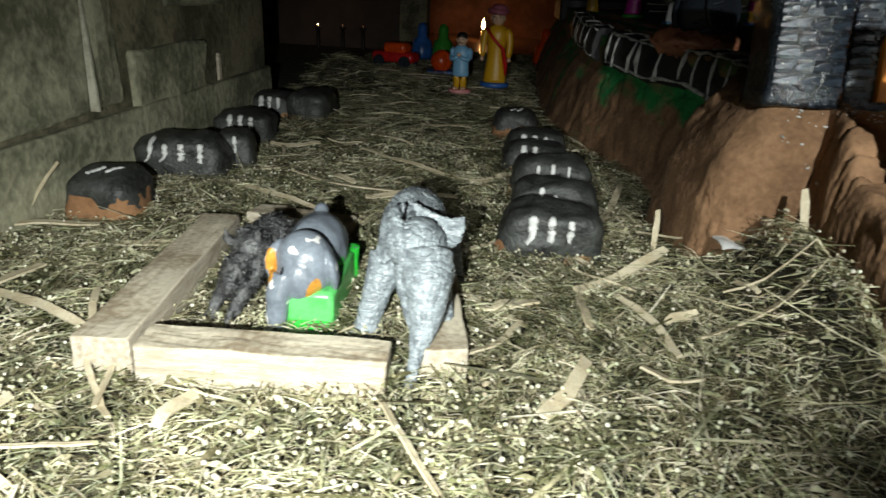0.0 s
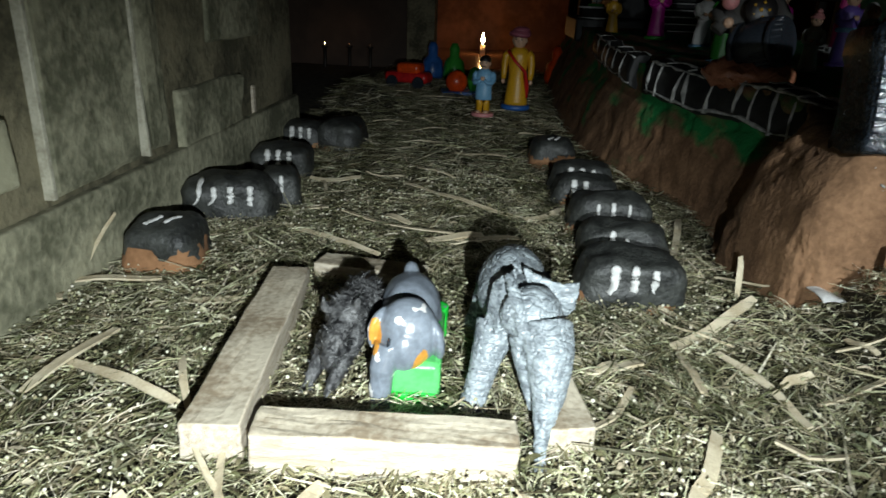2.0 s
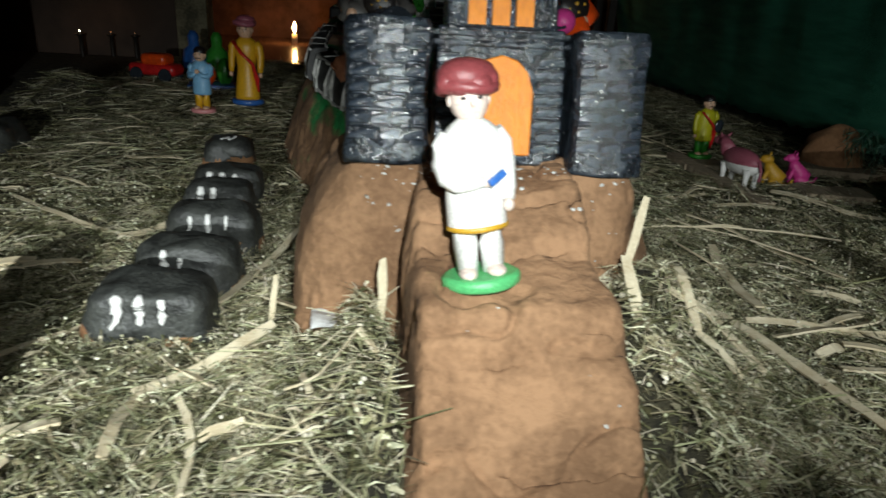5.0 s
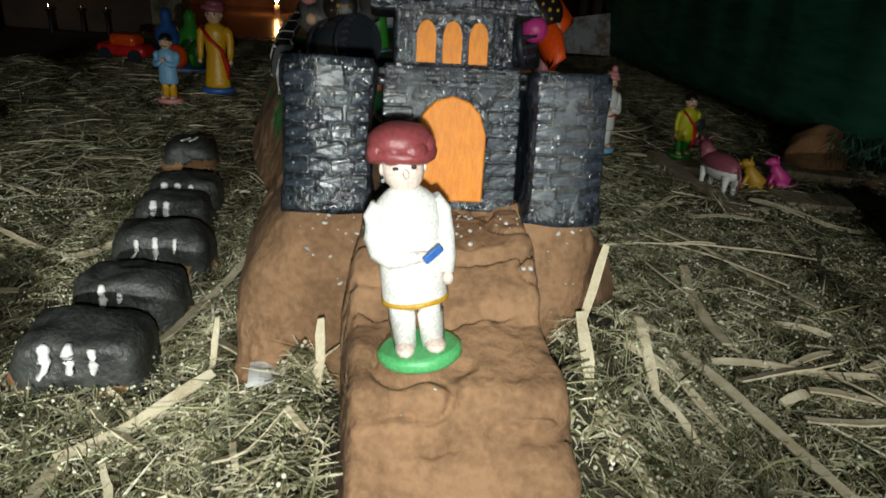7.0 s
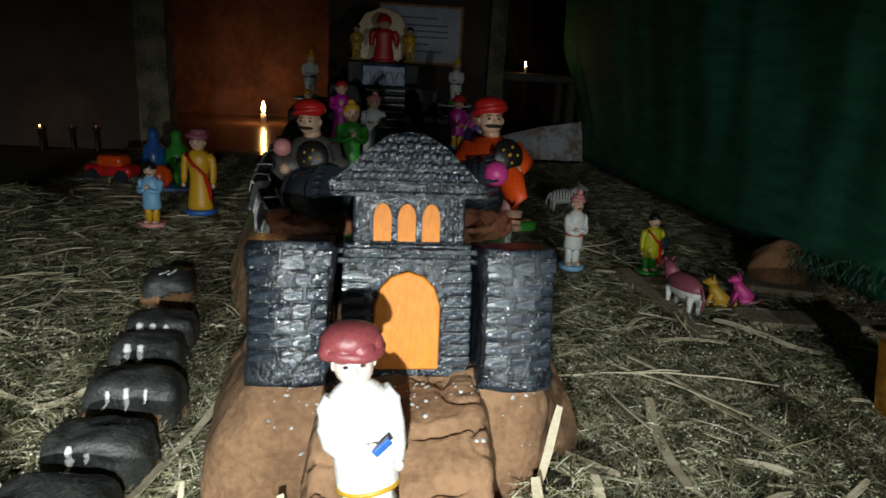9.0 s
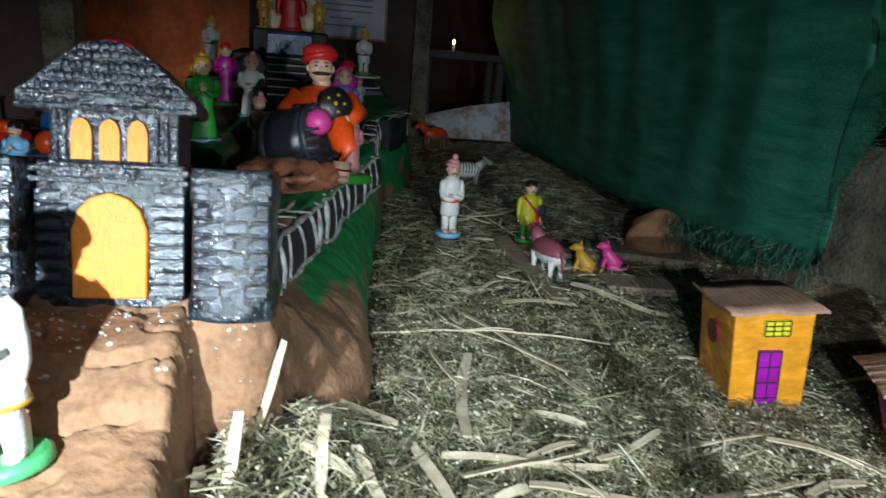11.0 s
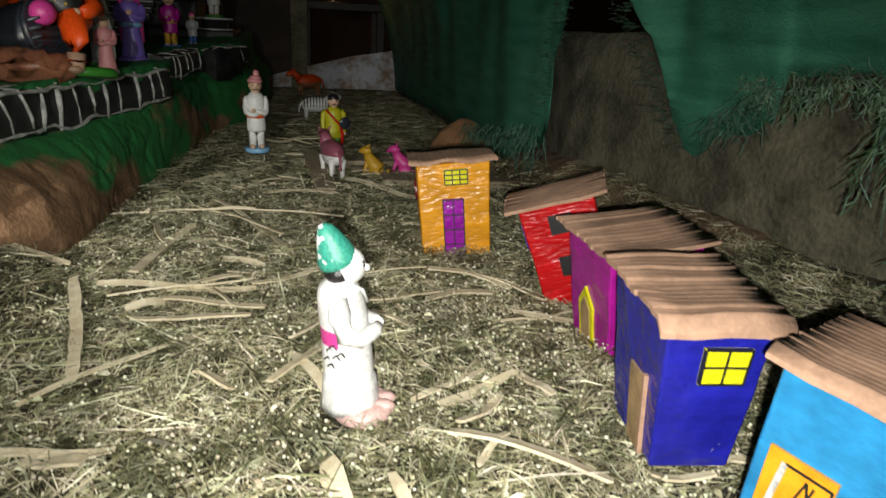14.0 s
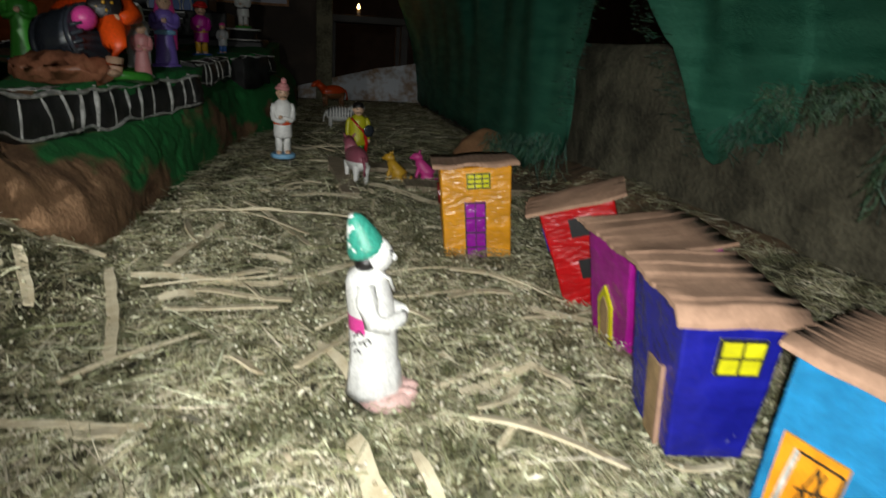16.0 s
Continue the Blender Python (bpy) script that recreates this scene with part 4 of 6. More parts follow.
def lines(kind, face, x0, x1, z0, z1, nx, nz, mt=M_INK, w=0.0006):
    """Thin drawn lines over a door or window: nx uprights and nz cross lines."""
    xs = [x0 + (x1 - x0) * i / (nx - 1) for i in range(nx)] if nx > 1 else [(x0 + x1) / 2] * nx
    zs = [z0 + (z1 - z0) * i / (nz - 1) for i in range(nz)] if nz > 1 else [(z0 + z1) / 2] * nz
    return [(kind + "_line", face, rect(x - w, x + w, z0, z1), mt, "") for x in xs] + [(kind + "_line", face, rect(x0, x1, z - w, z + w), mt, "") for z in zs]


(m, w, d, h, k) = HOUSES[0]
house(m, w, d, h, M_YEL, True, M_CARD, "yellow cardboard house with purple door on straw",
      [("door", "front", rect(0.027, 0.052, 0.0, 0.066), M_PUR, "purple painted door")] + lines("door", "front", 0.0275, 0.0515, 0.001, 0.065, 3, 5)
      + [("window", "front", rect(0.030, 0.058, 0.080, 0.097), M_LEMON, "lemon yellow window")] + lines("window", "front", 0.031, 0.057, 0.081, 0.096, 4, 4)
      + [("side_window", "left", [(0.045 + 0.012 * math.cos(a), 0.070 + 0.012 * math.sin(a)) for a in [i * math.pi / 8 for i in range(16)]], M_MAROON, "dark red round side window")], over=0.008, taper=k)
(m, w, d, h, k) = HOUSES[1]
house(m, w, d, h, M_RED, False, M_CARD, "red cardboard house leaning over on straw",
      [("window", "front", rect(0.026, 0.049, 0.075, 0.094), M_INK, "black window"), ("window", "front", rect(0.027, 0.049, 0.031, 0.051), M_INK, "black window"),
       ("shutter", "left", rect(0.012, 0.036, 0.062, 0.088), M_BLU, "dark blue shutter")], over=0.012, lift=0.006, taper=k)
(m, w, d, h, k) = HOUSES[2]
DOORWAY = [(0.026, 0.0), (0.052, 0.0), (0.052, 0.046), (0.039, 0.062), (0.026, 0.046)]
house(m, w, d, h, M_MAG, False, M_CARD, "magenta cardboard house with yellow framed doorway",
      [("door", "left", DOORWAY, M_LEMON, "lemon yellow doorway frame"), ("door_line", "left", [(0.031, 0.0), (0.047, 0.0), (0.047, 0.044), (0.039, 0.053), (0.031, 0.044)], M_KRAFT, "bare board doorway")]
      + [("window", "front", rect(0.034, 0.066, 0.074, 0.088), M_LEMON, "lemon yellow window")] + lines("window", "front", 0.036, 0.064, 0.076, 0.087, 4, 2), taper=k, over=0.007, folds=2, fold_h=0.001)
(m, w, d, h, k) = HOUSES[3]
house(m, w, d, h, M_BLU, False, M_CARD, "dark blue cardboard house with yellow window",
      [("door", "left", rect(0.018, 0.046, 0.0, 0.052), M_KRAFT, "bare brown board doorway"), ("door_line", "left", rect(0.0175, 0.021, 0.0, 0.055), M_CARD, "")]
      + [("window", "front", rect(0.022, 0.050, 0.060, 0.083), M_LEMON, "lemon yellow window")] + lines("window", "front", 0.0225, 0.0495, 0.0605, 0.0825, 3, 3), taper=k, over=0.007, ribs=15, folds=4, fold_h=0.0014, lip=0.009)
(m, w, d, h, k) = HOUSES[4]


def stroke(a, b, w=0.0006):
    """A drawn line from a to b as a thin quad."""
    (x0, z0), (x1, z1) = a, b
    l = math.dist(a, b)
    dx, dz = -(z1 - z0) / l * w, (x1 - x0) / l * w
    return [(x0 + dx, z0 + dz), (x0 - dx, z0 - dz), (x1 - dx, z1 - dz), (x1 + dx, z1 + dz)]


LATTICE = [((0.018, 0.050), (0.042, 0.050)), ((0.042, 0.050), (0.042, 0.004)), ((0.019, 0.006), (0.041, 0.009)), ((0.020, 0.018), (0.041, 0.022)), ((0.022, 0.030), (0.041, 0.036)), ((0.020, 0.006), (0.030, 0.047)), ((0.027, 0.004), (0.034, 0.046)), ((0.034, 0.005), (0.026, 0.034)), ((0.041, 0.012), (0.030, 0.047))]
house(m, w, d, h, M_CYA, False, M_CARD, "bright blue cardboard house tipped over sideways",
      [("door", "front", rect(0.008, 0.043, 0.0, 0.055), M_ORANGE, "orange doorway with drawn lattice"), ("door_line", "front", stroke((0.0135, 0.006), (0.0175, 0.050), 0.0016), M_DULLWHITE, "white painted door post")]
      + [("door_line", "front", stroke(a, b), M_INK, "") for a, b in LATTICE]
      + [("side_door", "right", rect(0.02, 0.045, 0.015, 0.05), M_ORANGE, "orange side opening")], taper=k, over=0.006, ribs=16, lip=0.005)


# ---- figurines: each is one painted clay mesh ----
PAINTS = {}
NAMED = {"skin": (0.72, 0.45, 0.30), "white": (0.82, 0.81, 0.78), "maroon": (0.33, 0.045, 0.05), "green": (0.10, 0.50, 0.18), "pink": (0.72, 0.06, 0.30), "hair": (0.015, 0.012, 0.012), "yellow": (0.72, 0.38, 0.02), "gold": (0.60, 0.33, 0.03), "red": (0.62, 0.02, 0.02), "orange": (0.85, 0.085, 0.010), "blue": (0.03, 0.13, 0.42), "sky": (0.22, 0.48, 0.72), "grey": (0.4, 0.4, 0.4), "magenta": (0.5, 0.015, 0.30), "violet": (0.22, 0.14, 0.55), "teal": (0.03, 0.33, 0.24), "rose": (0.75, 0.30, 0.30), "leaf": (0.04, 0.30, 0.035), "lime": (0.50, 0.47, 0.02), "brown": (0.30, 0.12, 0.05), "copper": (0.46, 0.18, 0.10), "iron": (0.030, 0.036, 0.046), "mauve": (0.36, 0.10, 0.14), "neon": (0.02, 0.62, 0.06), "hidegrey": (0.21, 0.24, 0.28), "amber": (0.66, 0.30, 0.05), "mint": (0.12, 0.62, 0.16), "slate": (0.10, 0.095, 0.09), "pale": (0.84, 0.68, 0.60), "clay": (0.72, 0.46, 0.42), "wine": (0.26, 0.055, 0.060)}


def paints(names):
    out = []
    for k in names.split():
        if k not in PAINTS:
            c = NAMED[k]
            PAINTS[k] = mat(k + "_clay_paint", c, tuple(0.72 * v for v in c), 0.14 if k == "iron" else 0.24 if k == "copper" else 0.32, 70, 0.3, depth=0.001, fine=4)
        out.append(PAINTS[k])
    return out


def head(bm, z, r, skin, hair, x=0.0, y=0.0, eyes=None, moustache=True, turn=0.0):
    """A head that looks to -y, with nose, eyes, brows and a moustache."""
    c, s_ = math.cos(turn), math.sin(turn)

    def at(dx, dy, dz):
        return (x + c * dx - s_ * dy, y + s_ * dx + c * dy, z + dz)
    ell(bm, at(0, 0, 0), (r * 0.86, r * 0.9, r), skin)
    ell(bm, at(0, -r * 0.9, -r * 0.1), (r * 0.13, r * 0.2, r * 0.22), skin, seg=8, rings=6)
    for sx in (-1, 1):
        ell(bm, at(sx * r * 0.85, 0, 0), (r * 0.12, r * 0.2, r * 0.25), skin, seg=8, rings=6)
        if hair is not None:
            ell(bm, at(sx * r * 0.34, -r * 0.8, r * 0.12), (r * 0.13, r * 0.08, r * 0.08), hair, seg=8, rings=6)
            ell(bm, at(sx * r * 0.34, -r * 0.78, r * 0.34), (r * 0.2, r * 0.08, r * 0.045), hair, seg=8, rings=6)
            if moustache:
                ell(bm, at(sx * r * 0.22, -r * 0.84, -r * 0.42), (r * 0.25, r * 0.09, r * 0.07), hair, (0, sx * 15, 0), seg=8, rings=6)


def turban(bm, z, r, mi, x=0.0, y=0.0, band=None):
    ell(bm, (x, y, z), (r * 1.12, r * 1.1, r * 0.5), mi)
    ell(bm, (x + r * 0.1, y + r * 0.05, z + r * 0.3), (r * 0.92, r * 0.9, r * 0.5), mi)
    tube(bm, [(x + r * 0.98 * math.cos(a), y + r * 0.95 * math.sin(a), z - r * 0.06 + r * 0.1 * math.sin(a * 2)) for a in [i * math.pi / 8 for i in range(17)]], r * 0.26, band if band is not None else mi, seg=7)


def standing(m, H, robe, legs, skin, cap, base, label, hat="turban", sash=None, arms="folded", skirt=False, shield=False, shape=1.0, blade=None, scarf=None, group="", long_hair=False, wide=1.0):
    names = ["skin", "hair"]

    def idx(n):
        if n not in names:
            names.append(n)
        return names.index(n)
    S, Hh, R, L, C, B = idx(skin), idx("hair"), idx(robe), idx(legs), idx(cap), idx(base)
    bm = bmesh.new()
    lathe(bm, [(0.17, 0.0), (0.185, 0.012), (0.185, 0.05), (0.165, 0.062)], B, 24, sy=0.9)
    if skirt:
        lathe(bm, [(0.15, 0.06), (0.145, 0.1), (0.13, 0.25), (0.105, 0.42), (0.12, 0.55), (0.14, 0.66), (0.11, 0.73), (0.05, 0.77)], R, 24, sy=0.78)
    else:
        for sx in (-1, 1):
            tube(bm, [(sx * 0.06, -0.01, 0.06), (sx * 0.062, 0, 0.2), (sx * 0.06, 0, 0.34)], [0.05, 0.058, 0.07], L, 12)
            ell(bm, (sx * 0.065, -0.05, 0.075), (0.045, 0.075, 0.028), S, seg=10, rings=7)
        lathe(bm, [(0.132, 0.27), (0.142, 0.3), (0.132, 0.42), (0.13, 0.52), (0.145, 0.62), (0.135, 0.7), (0.09, 0.745), (0.045, 0.775)], R, 24, sy=0.72)
    if sash:
        lathe(bm, [(0.125, 0.44), (0.139, 0.455), (0.137, 0.49), (0.12, 0.5)], idx(sash), 24, sy=0.76)
    if scarf:
        tube(bm, [(-0.12, -0.06, 0.72), (-0.02, -0.13, 0.6), (0.1, -0.11, 0.48), (0.13, -0.05, 0.3), (0.13, -0.03, 0.15)], [0.035, 0.04, 0.04, 0.035, 0.02], idx(scarf), 8, flat=0.5)
    for sx in (-1, 1):
        sh = (sx * 0.135, 0.0, 0.69)
        if arms == "one" and sx > 0:
            tube(bm, [(0.10, 0, 0.70), (0.135, 0, 0.65), (0.148, -0.01, 0.56), (0.150, -0.03, 0.46), (0.138, -0.05, 0.40)], [0.045, 0.048, 0.043, 0.036, 0.027], R, 12)
            ell(bm, (0.140, -0.055, 0.375), (0.024, 0.026, 0.032), S, seg=8, rings=6)
        elif arms == "one":
            tube(bm, [(-0.10, 0.0, 0.7), (-0.135, -0.005, 0.65), (-0.146, -0.02, 0.58), (-0.132, -0.055, 0.52), (-0.09, -0.09, 0.49), (-0.03, -0.108, 0.495), (0.02, -0.112, 0.50)], [0.045, 0.048, 0.045, 0.043, 0.038, 0.033, 0.024], R, 12)
            ell(bm, (0.035, -0.118, 0.50), (0.032, 0.022, 0.024), S, seg=8, rings=6)
        elif arms == "folded":
            tube(bm, [(sx * 0.11, 0.0, 0.7), (sx * 0.138, -0.005, 0.65), (sx * 0.149, -0.02, 0.58), (sx * 0.14, -0.06, 0.52), (sx * 0.105, -0.1, 0.5), (sx * 0.04, -0.118, 0.505 + 0.02 * sx), (-sx * 0.02, -0.12, 0.52 + 0.02 * sx)], [0.044, 0.047, 0.044, 0.041, 0.036, 0.032, 0.024], R, 12)
            ell(bm, (-sx * 0.05, -0.125, 0.525 + 0.02 * sx), (0.032, 0.022, 0.024), S, seg=8, rings=6)
        elif arms == "down":
            tube(bm, [(sx * 0.11, 0, 0.7), (sx * 0.15, 0, 0.65), (sx * 0.168, 0.0, 0.56), (sx * 0.172, -0.02, 0.44), (sx * 0.168, -0.04, 0.37)], [0.05, 0.054, 0.045, 0.038, 0.026], R, 12)
            ell(bm, (sx * 0.175, -0.045, 0.345), (0.026, 0.026, 0.032), S, seg=8, rings=6)
        else:
            tube(bm, [(sx * 0.11, 0, 0.7), (sx * 0.148, -0.005, 0.65), (sx * 0.158, -0.03, 0.58), (sx * 0.13, -0.09, 0.545), (sx * 0.07, -0.13, 0.56), (sx * 0.02, -0.145, 0.6)], [0.05, 0.054, 0.045, 0.042, 0.034, 0.024], R, 12)
            ell(bm, (sx * 0.012, -0.15, 0.62), (0.024, 0.022, 0.035), S, seg=8, rings=6)
    if blade:
        box(bm, (0.09, 0.02, 0.035), pose(0.07, -0.155, 0.52, 0, -30, 10), idx(blade), bevel=0.006)
    if shield:
        lathe(bm, [(0.0005, 0.03), (0.05, 0.026), (0.095, 0.008), (0.1, 0.0), (0.09, -0.006)], idx("iron"), 20, m=pose(0.16, -0.12, 0.52, 90, 0, 20))
    cone(bm, (0, 0, 0.74), (0, -0.005, 0.8), 0.05, 0.046, S)
    head(bm, 0.845, 0.102, S, Hh, moustache=(not skirt and hat != "round"))
    if hat == "turban":
        turban(bm, 0.925, 0.112, C)
    elif hat == "round":
        ell(bm, (-0.005, 0.012, 0.945), (0.130, 0.120, 0.082), C, seg=22, rings=14)
        for a, dz, r in ((-2.6, 0.0, 0.062), (-1.9, -0.012, 0.060), (-1.1, -0.008, 0.066), (-0.4, 0.004, 0.060), (0.6, 0.0, 0.06), (2.4, 0.0, 0.06)):
            ell(bm, (-0.005 + 0.088 * math.cos(a), 0.014 + 0.072 * math.sin(a), 0.925 + dz), (r, r * 0.9, r * 0.82), C, (0, 14 * math.cos(a), 0), 14, 10)
        tube(bm, [(0.118 * math.cos(a), 0.014 + 0.105 * math.sin(a), 0.9 + 0.012 * math.sin(a * 2)) for a in [i * math.pi / 8 for i in range(17)]], 0.028, C, seg=8)
        lathe(bm, [(0.128, 0.268), (0.146, 0.276), (0.146, 0.292), (0.128, 0.298)], idx("gold"), 24, sy=0.74)
    elif hat == "tall":
        lathe(bm, [(0.095, 0.0), (0.105, 0.03), (0.098, 0.09), (0.078, 0.16), (0.045, 0.215), (0.012, 0.235)], C, 18, at=(0, 0, 0), sy=0.95, m=pose(0, 0.025, 0.87, -14, 0, 0))
        ell(bm, (0, 0.05, 0.83), (0.075, 0.055, 0.075), Hh)
    elif hat == "bun":
        ell(bm, (0, 0.02, 0.885), (0.1, 0.095, 0.085), C)
        ell(bm, (0, 0.05, 0.965), (0.05, 0.05, 0.045), C)
    elif hat == "veil":
        lathe(bm, [(0.15, 0.25), (0.15, 0.5), (0.14, 0.7), (0.12, 0.82), (0.105, 0.92), (0.05, 0.975), (0.005, 0.985)], C, 22, at=(0, 0.06, 0), sy=0.55)
    elif hat == "knot":
        turban(bm, 0.91, 0.09, C)
        ell(bm, (0.02, 0.0, 1.0), 0.045, C)
    else:
        ell(bm, (0, 0.015, 0.89), (0.095, 0.098, 0.085), C)
    for v in bm.verts:
        v.co.x *= wide
        v.co.y *= shape
        v.co += 0.006 * noise.noise_vector(v.co * 9)
    return solo("figurine", bm, paints(" ".join(names)), label, "figurine", m @ Matrix.Scale(H, 4), group=group)


# doll before the gate
standing(pose(0.620, 0.675, 0.1065, -6, -7, 4), 0.128, "white", "white", "pale", "wine", "green", "white painted clay soldier doll with maroon turban on green base", sash=None, arms="one", hat="round", blade="blue", wide=1.0)
# doll in a long white robe and a cone of a cap
M_CAP = mat("worn_green_cap_paint", (0.03, 0.33, 0.24), (0.015, 0.20, 0.15), 0.32, 70, 0.3, depth=0.001, fine=4)
chips(M_CAP, 75, 0.57, (0.75, 0.76, 0.72))
def robed_doll(m, H, label):
    bm = bmesh.new()
    prof = [(0.05, -0.13, 0.15, 0.13), (0.10, -0.125, 0.16, 0.135), (0.16, -0.122, 0.15, 0.13), (0.215, -0.118, 0.142, 0.125), (0.225, -0.112, 0.132, 0.118), (0.30, -0.113, 0.13, 0.115), (0.42, -0.118, 0.118, 0.112), (0.50, -0.122, 0.112, 0.115), (0.58, -0.132, 0.098, 0.125), (0.66, -0.134, 0.075, 0.13), (0.70, -0.125, 0.055, 0.115), (0.735, -0.09, 0.035, 0.07), (0.76, -0.06, 0.03, 0.045)]
    rings = []
    for z, b, f, hw in prof:
        c, r = (b + f) / 2, (f - b) / 2
        ring = []
        for i in range(28):
            a = 2 * math.pi * i / 28
            pleat = 1 + 0.035 * math.sin(9 * a + 8 * z) * smooth(0.5, 0.2, z)
            ring.append(bm.verts.new((hw * pleat * math.cos(a), -(c + r * pleat * math.sin(a)), z)))
        rings.append(ring)
    for a, b in zip(rings, rings[1:]):
        for i in range(28):
            f = bm.faces.new((a[i], a[(i + 1) % 28], b[(i + 1) % 28], b[i]))
            f.smooth = True
            if 0.44 < f.calc_center_median().z < 0.52 and f.calc_center_median().y > 0.03:
                f.material_index = 4
    bm.faces.new(rings[0][::-1])
    # foot slab, bare pink clay with white chips
    lathe(bm, [(0.15, 0.0), (0.165, 0.02), (0.155, 0.06), (0.12, 0.085)], 3, 22, at=(0, -0.085, 0), sy=0.95)
    ell(bm, (0.03, -0.19, 0.07), (0.035, 0.06, 0.028), 3, seg=10, rings=7)
    ell(bm, (-0.04, -0.185, 0.07), (0.035, 0.06, 0.028), 3, seg=10, rings=7)
    # sleeves meeting before the belly
    for sx in (-1, 1):
        tube(bm, [(sx * 0.10, 0.03, 0.68), (sx * 0.14, 0.02, 0.60), (sx * 0.145, -0.01, 0.51), (sx * 0.11, -0.075, 0.475), (sx * 0.05, -0.135, 0.49), (sx * 0.015, -0.155, 0.50)], [0.045, 0.052, 0.05, 0.046, 0.036, 0.026], 0, 12)
    # collar line, head, hair at the nape, cap tilted back
    tube(bm, [(-0.07, -0.03, 0.73), (-0.03, -0.075, 0.69), (0.0, -0.10, 0.62)], [0.008, 0.01, 0.008], 0, 6)
    head(bm, 0.80, 0.088, 0, 1, y=-0.012, moustache=False)
    ell(bm, (0, 0.035, 0.765), (0.078, 0.062, 0.06), 1)
    lathe(bm, [(0.06, -0.02), (0.092, 0.0), (0.094, 0.03), (0.078, 0.09), (0.054, 0.15), (0.034, 0.185), (0.012, 0.2)], 2, 20, m=pose(0, 0.03, 0.812, -21, 0, 0))
    ell(bm, (0, 0.104, 0.985), (0.026, 0.022, 0.014), 0, (-21, 0, 0), seg=10, rings=7)
    # loose black brush strokes on the skirt
    for i, (y, z) in enumerate([(0.085, 0.40), (0.055, 0.37), (0.095, 0.35), (0.07, 0.42), (0.03, 0.39), (0.08, 0.32)]):
        reach = -0.115 * math.sqrt(max(0.1, 1 - (y / 0.125) ** 2))
        tube(bm, [(reach, y, z), (reach - 0.004, y - 0.018, z + 0.014), (reach - 0.008, y - 0.034, z - 0.008)], 0.0055, 1, 5)
    for v in bm.verts:
        v.co += 0.005 * noise.noise_vector(v.co * 9)
    return solo("figurine", bm, [M_CAP if k == 2 else p for k, p in enumerate(paints("white hair teal clay pink"))], label, "figurine", m @ Matrix.Scale(H, 4))


robed_doll(pose(1.083, 0.573, 0.007, 0, -3, 80), 0.130, "white robed clay doll with tall green cap on straw")
GB = "clay figures on the ground"
standing(pose(1.006, 1.478, 0.010, 0, 0, 8), 0.142, "white", "white", "skin", "rose", "sky", "white clad clay villager with pink turban on straw", hat="knot", sash="orange", group=GB, wide=0.88)
standing(pose(1.145, 1.455, 0.010, 0, 0, 5), 0.115, "lime", "leaf", "skin", "hair", "leaf", "yellow clad clay villager with small black shield", hat="hair", arms="down", shield=True, scarf="red", group=GB)
standing(pose(0.287, 1.812, 0.014, 0, 0, -8), 0.18, "yellow", "yellow", "skin", "mauve", "blue", "yellow robed clay villager with red sash on straw", hat="turban", arms="down", skirt=True, scarf="red", group=GB)
standing(pose(0.215, 1.715, 0.010, 0, 0, -10), 0.132, "sky", "yellow", "skin", "hair", "rose", "small blue clad clay child on straw", hat="hair", arms="joined", group=GB)
GT = "clay court figures on the mound"
standing(pose(0.604, 1.405, 0.166, 0, 0, 10), 0.132, "leaf", "leaf", "skin", "gold", "sky", "green clad clay lady with golden hair on pale base", hat="bun", arms="joined", skirt=True, group=GT)
standing(pose(0.812, 1.45, 0.166, 0, 0, 6), 0.128, "violet", "violet", "skin", "pink", "violet", "violet and pink clay lady with long veil", hat="veil", arms="joined", skirt=True, sash="sky", group=GT)
standing(pose(0.79, 1.33, 0.166, 0, 0, 6), 0.105, "grey", "grey", "skin", "white", "leaf", "pale grey clay figure with veil on the mound", hat="veil", skirt=True, arms="joined", group=GT)
standing(pose(0.695, 1.29, 0.166, 0, 0, -6), 0.088, "white", "grey", "skin", "rose", "leaf", "small pale clay figure on a green base", hat="knot", skirt=True, group=GT)
standing(pose(0.818, 1.23, 0.164, 0, 0, 12), 0.08, "rose", "rose", "skin", "grey", "grey", "small pale pink clay figure on the mound", hat="veil", skirt=True, group=GT)
standing(pose(0.828, 1.78, 0.176, 0, 0, 6), 0.114, "magenta", "gold", "skin", "red", "blue", "magenta clad clay soldier with red turban", sash="gold", arms="folded", group=GT)
standing(pose(0.646, 1.683, 0.174, 0, 0, 8), 0.118, "white", "white", "skin", "rose", "sky", "white clad clay elder with pink turban on pale base", hat="knot", skirt=True, group=GT, wide=1.15)
standing(pose(0.582, 1.82, 0.18, 0, 0, 0), 0.13, "magenta", "magenta", "skin", "red", "leaf", "magenta clad clay lady with red headcloth", hat="hair", skirt=True, arms="joined", group=GT)
standing(pose(0.505, 1.95, 0.18, 0, 0, 0), 0.10, "gold", "gold", "skin", "gold", "leaf", "gold clad small clay figure on the mound", hat="hair", skirt=True, group=GT)
standing(pose(0.86, 1.9, 0.178, 0, 0, 0), 0.075, "grey", "blue", "skin", "pink", "blue", "small grey clay figure beside the parapet", hat="hair", group=GT)

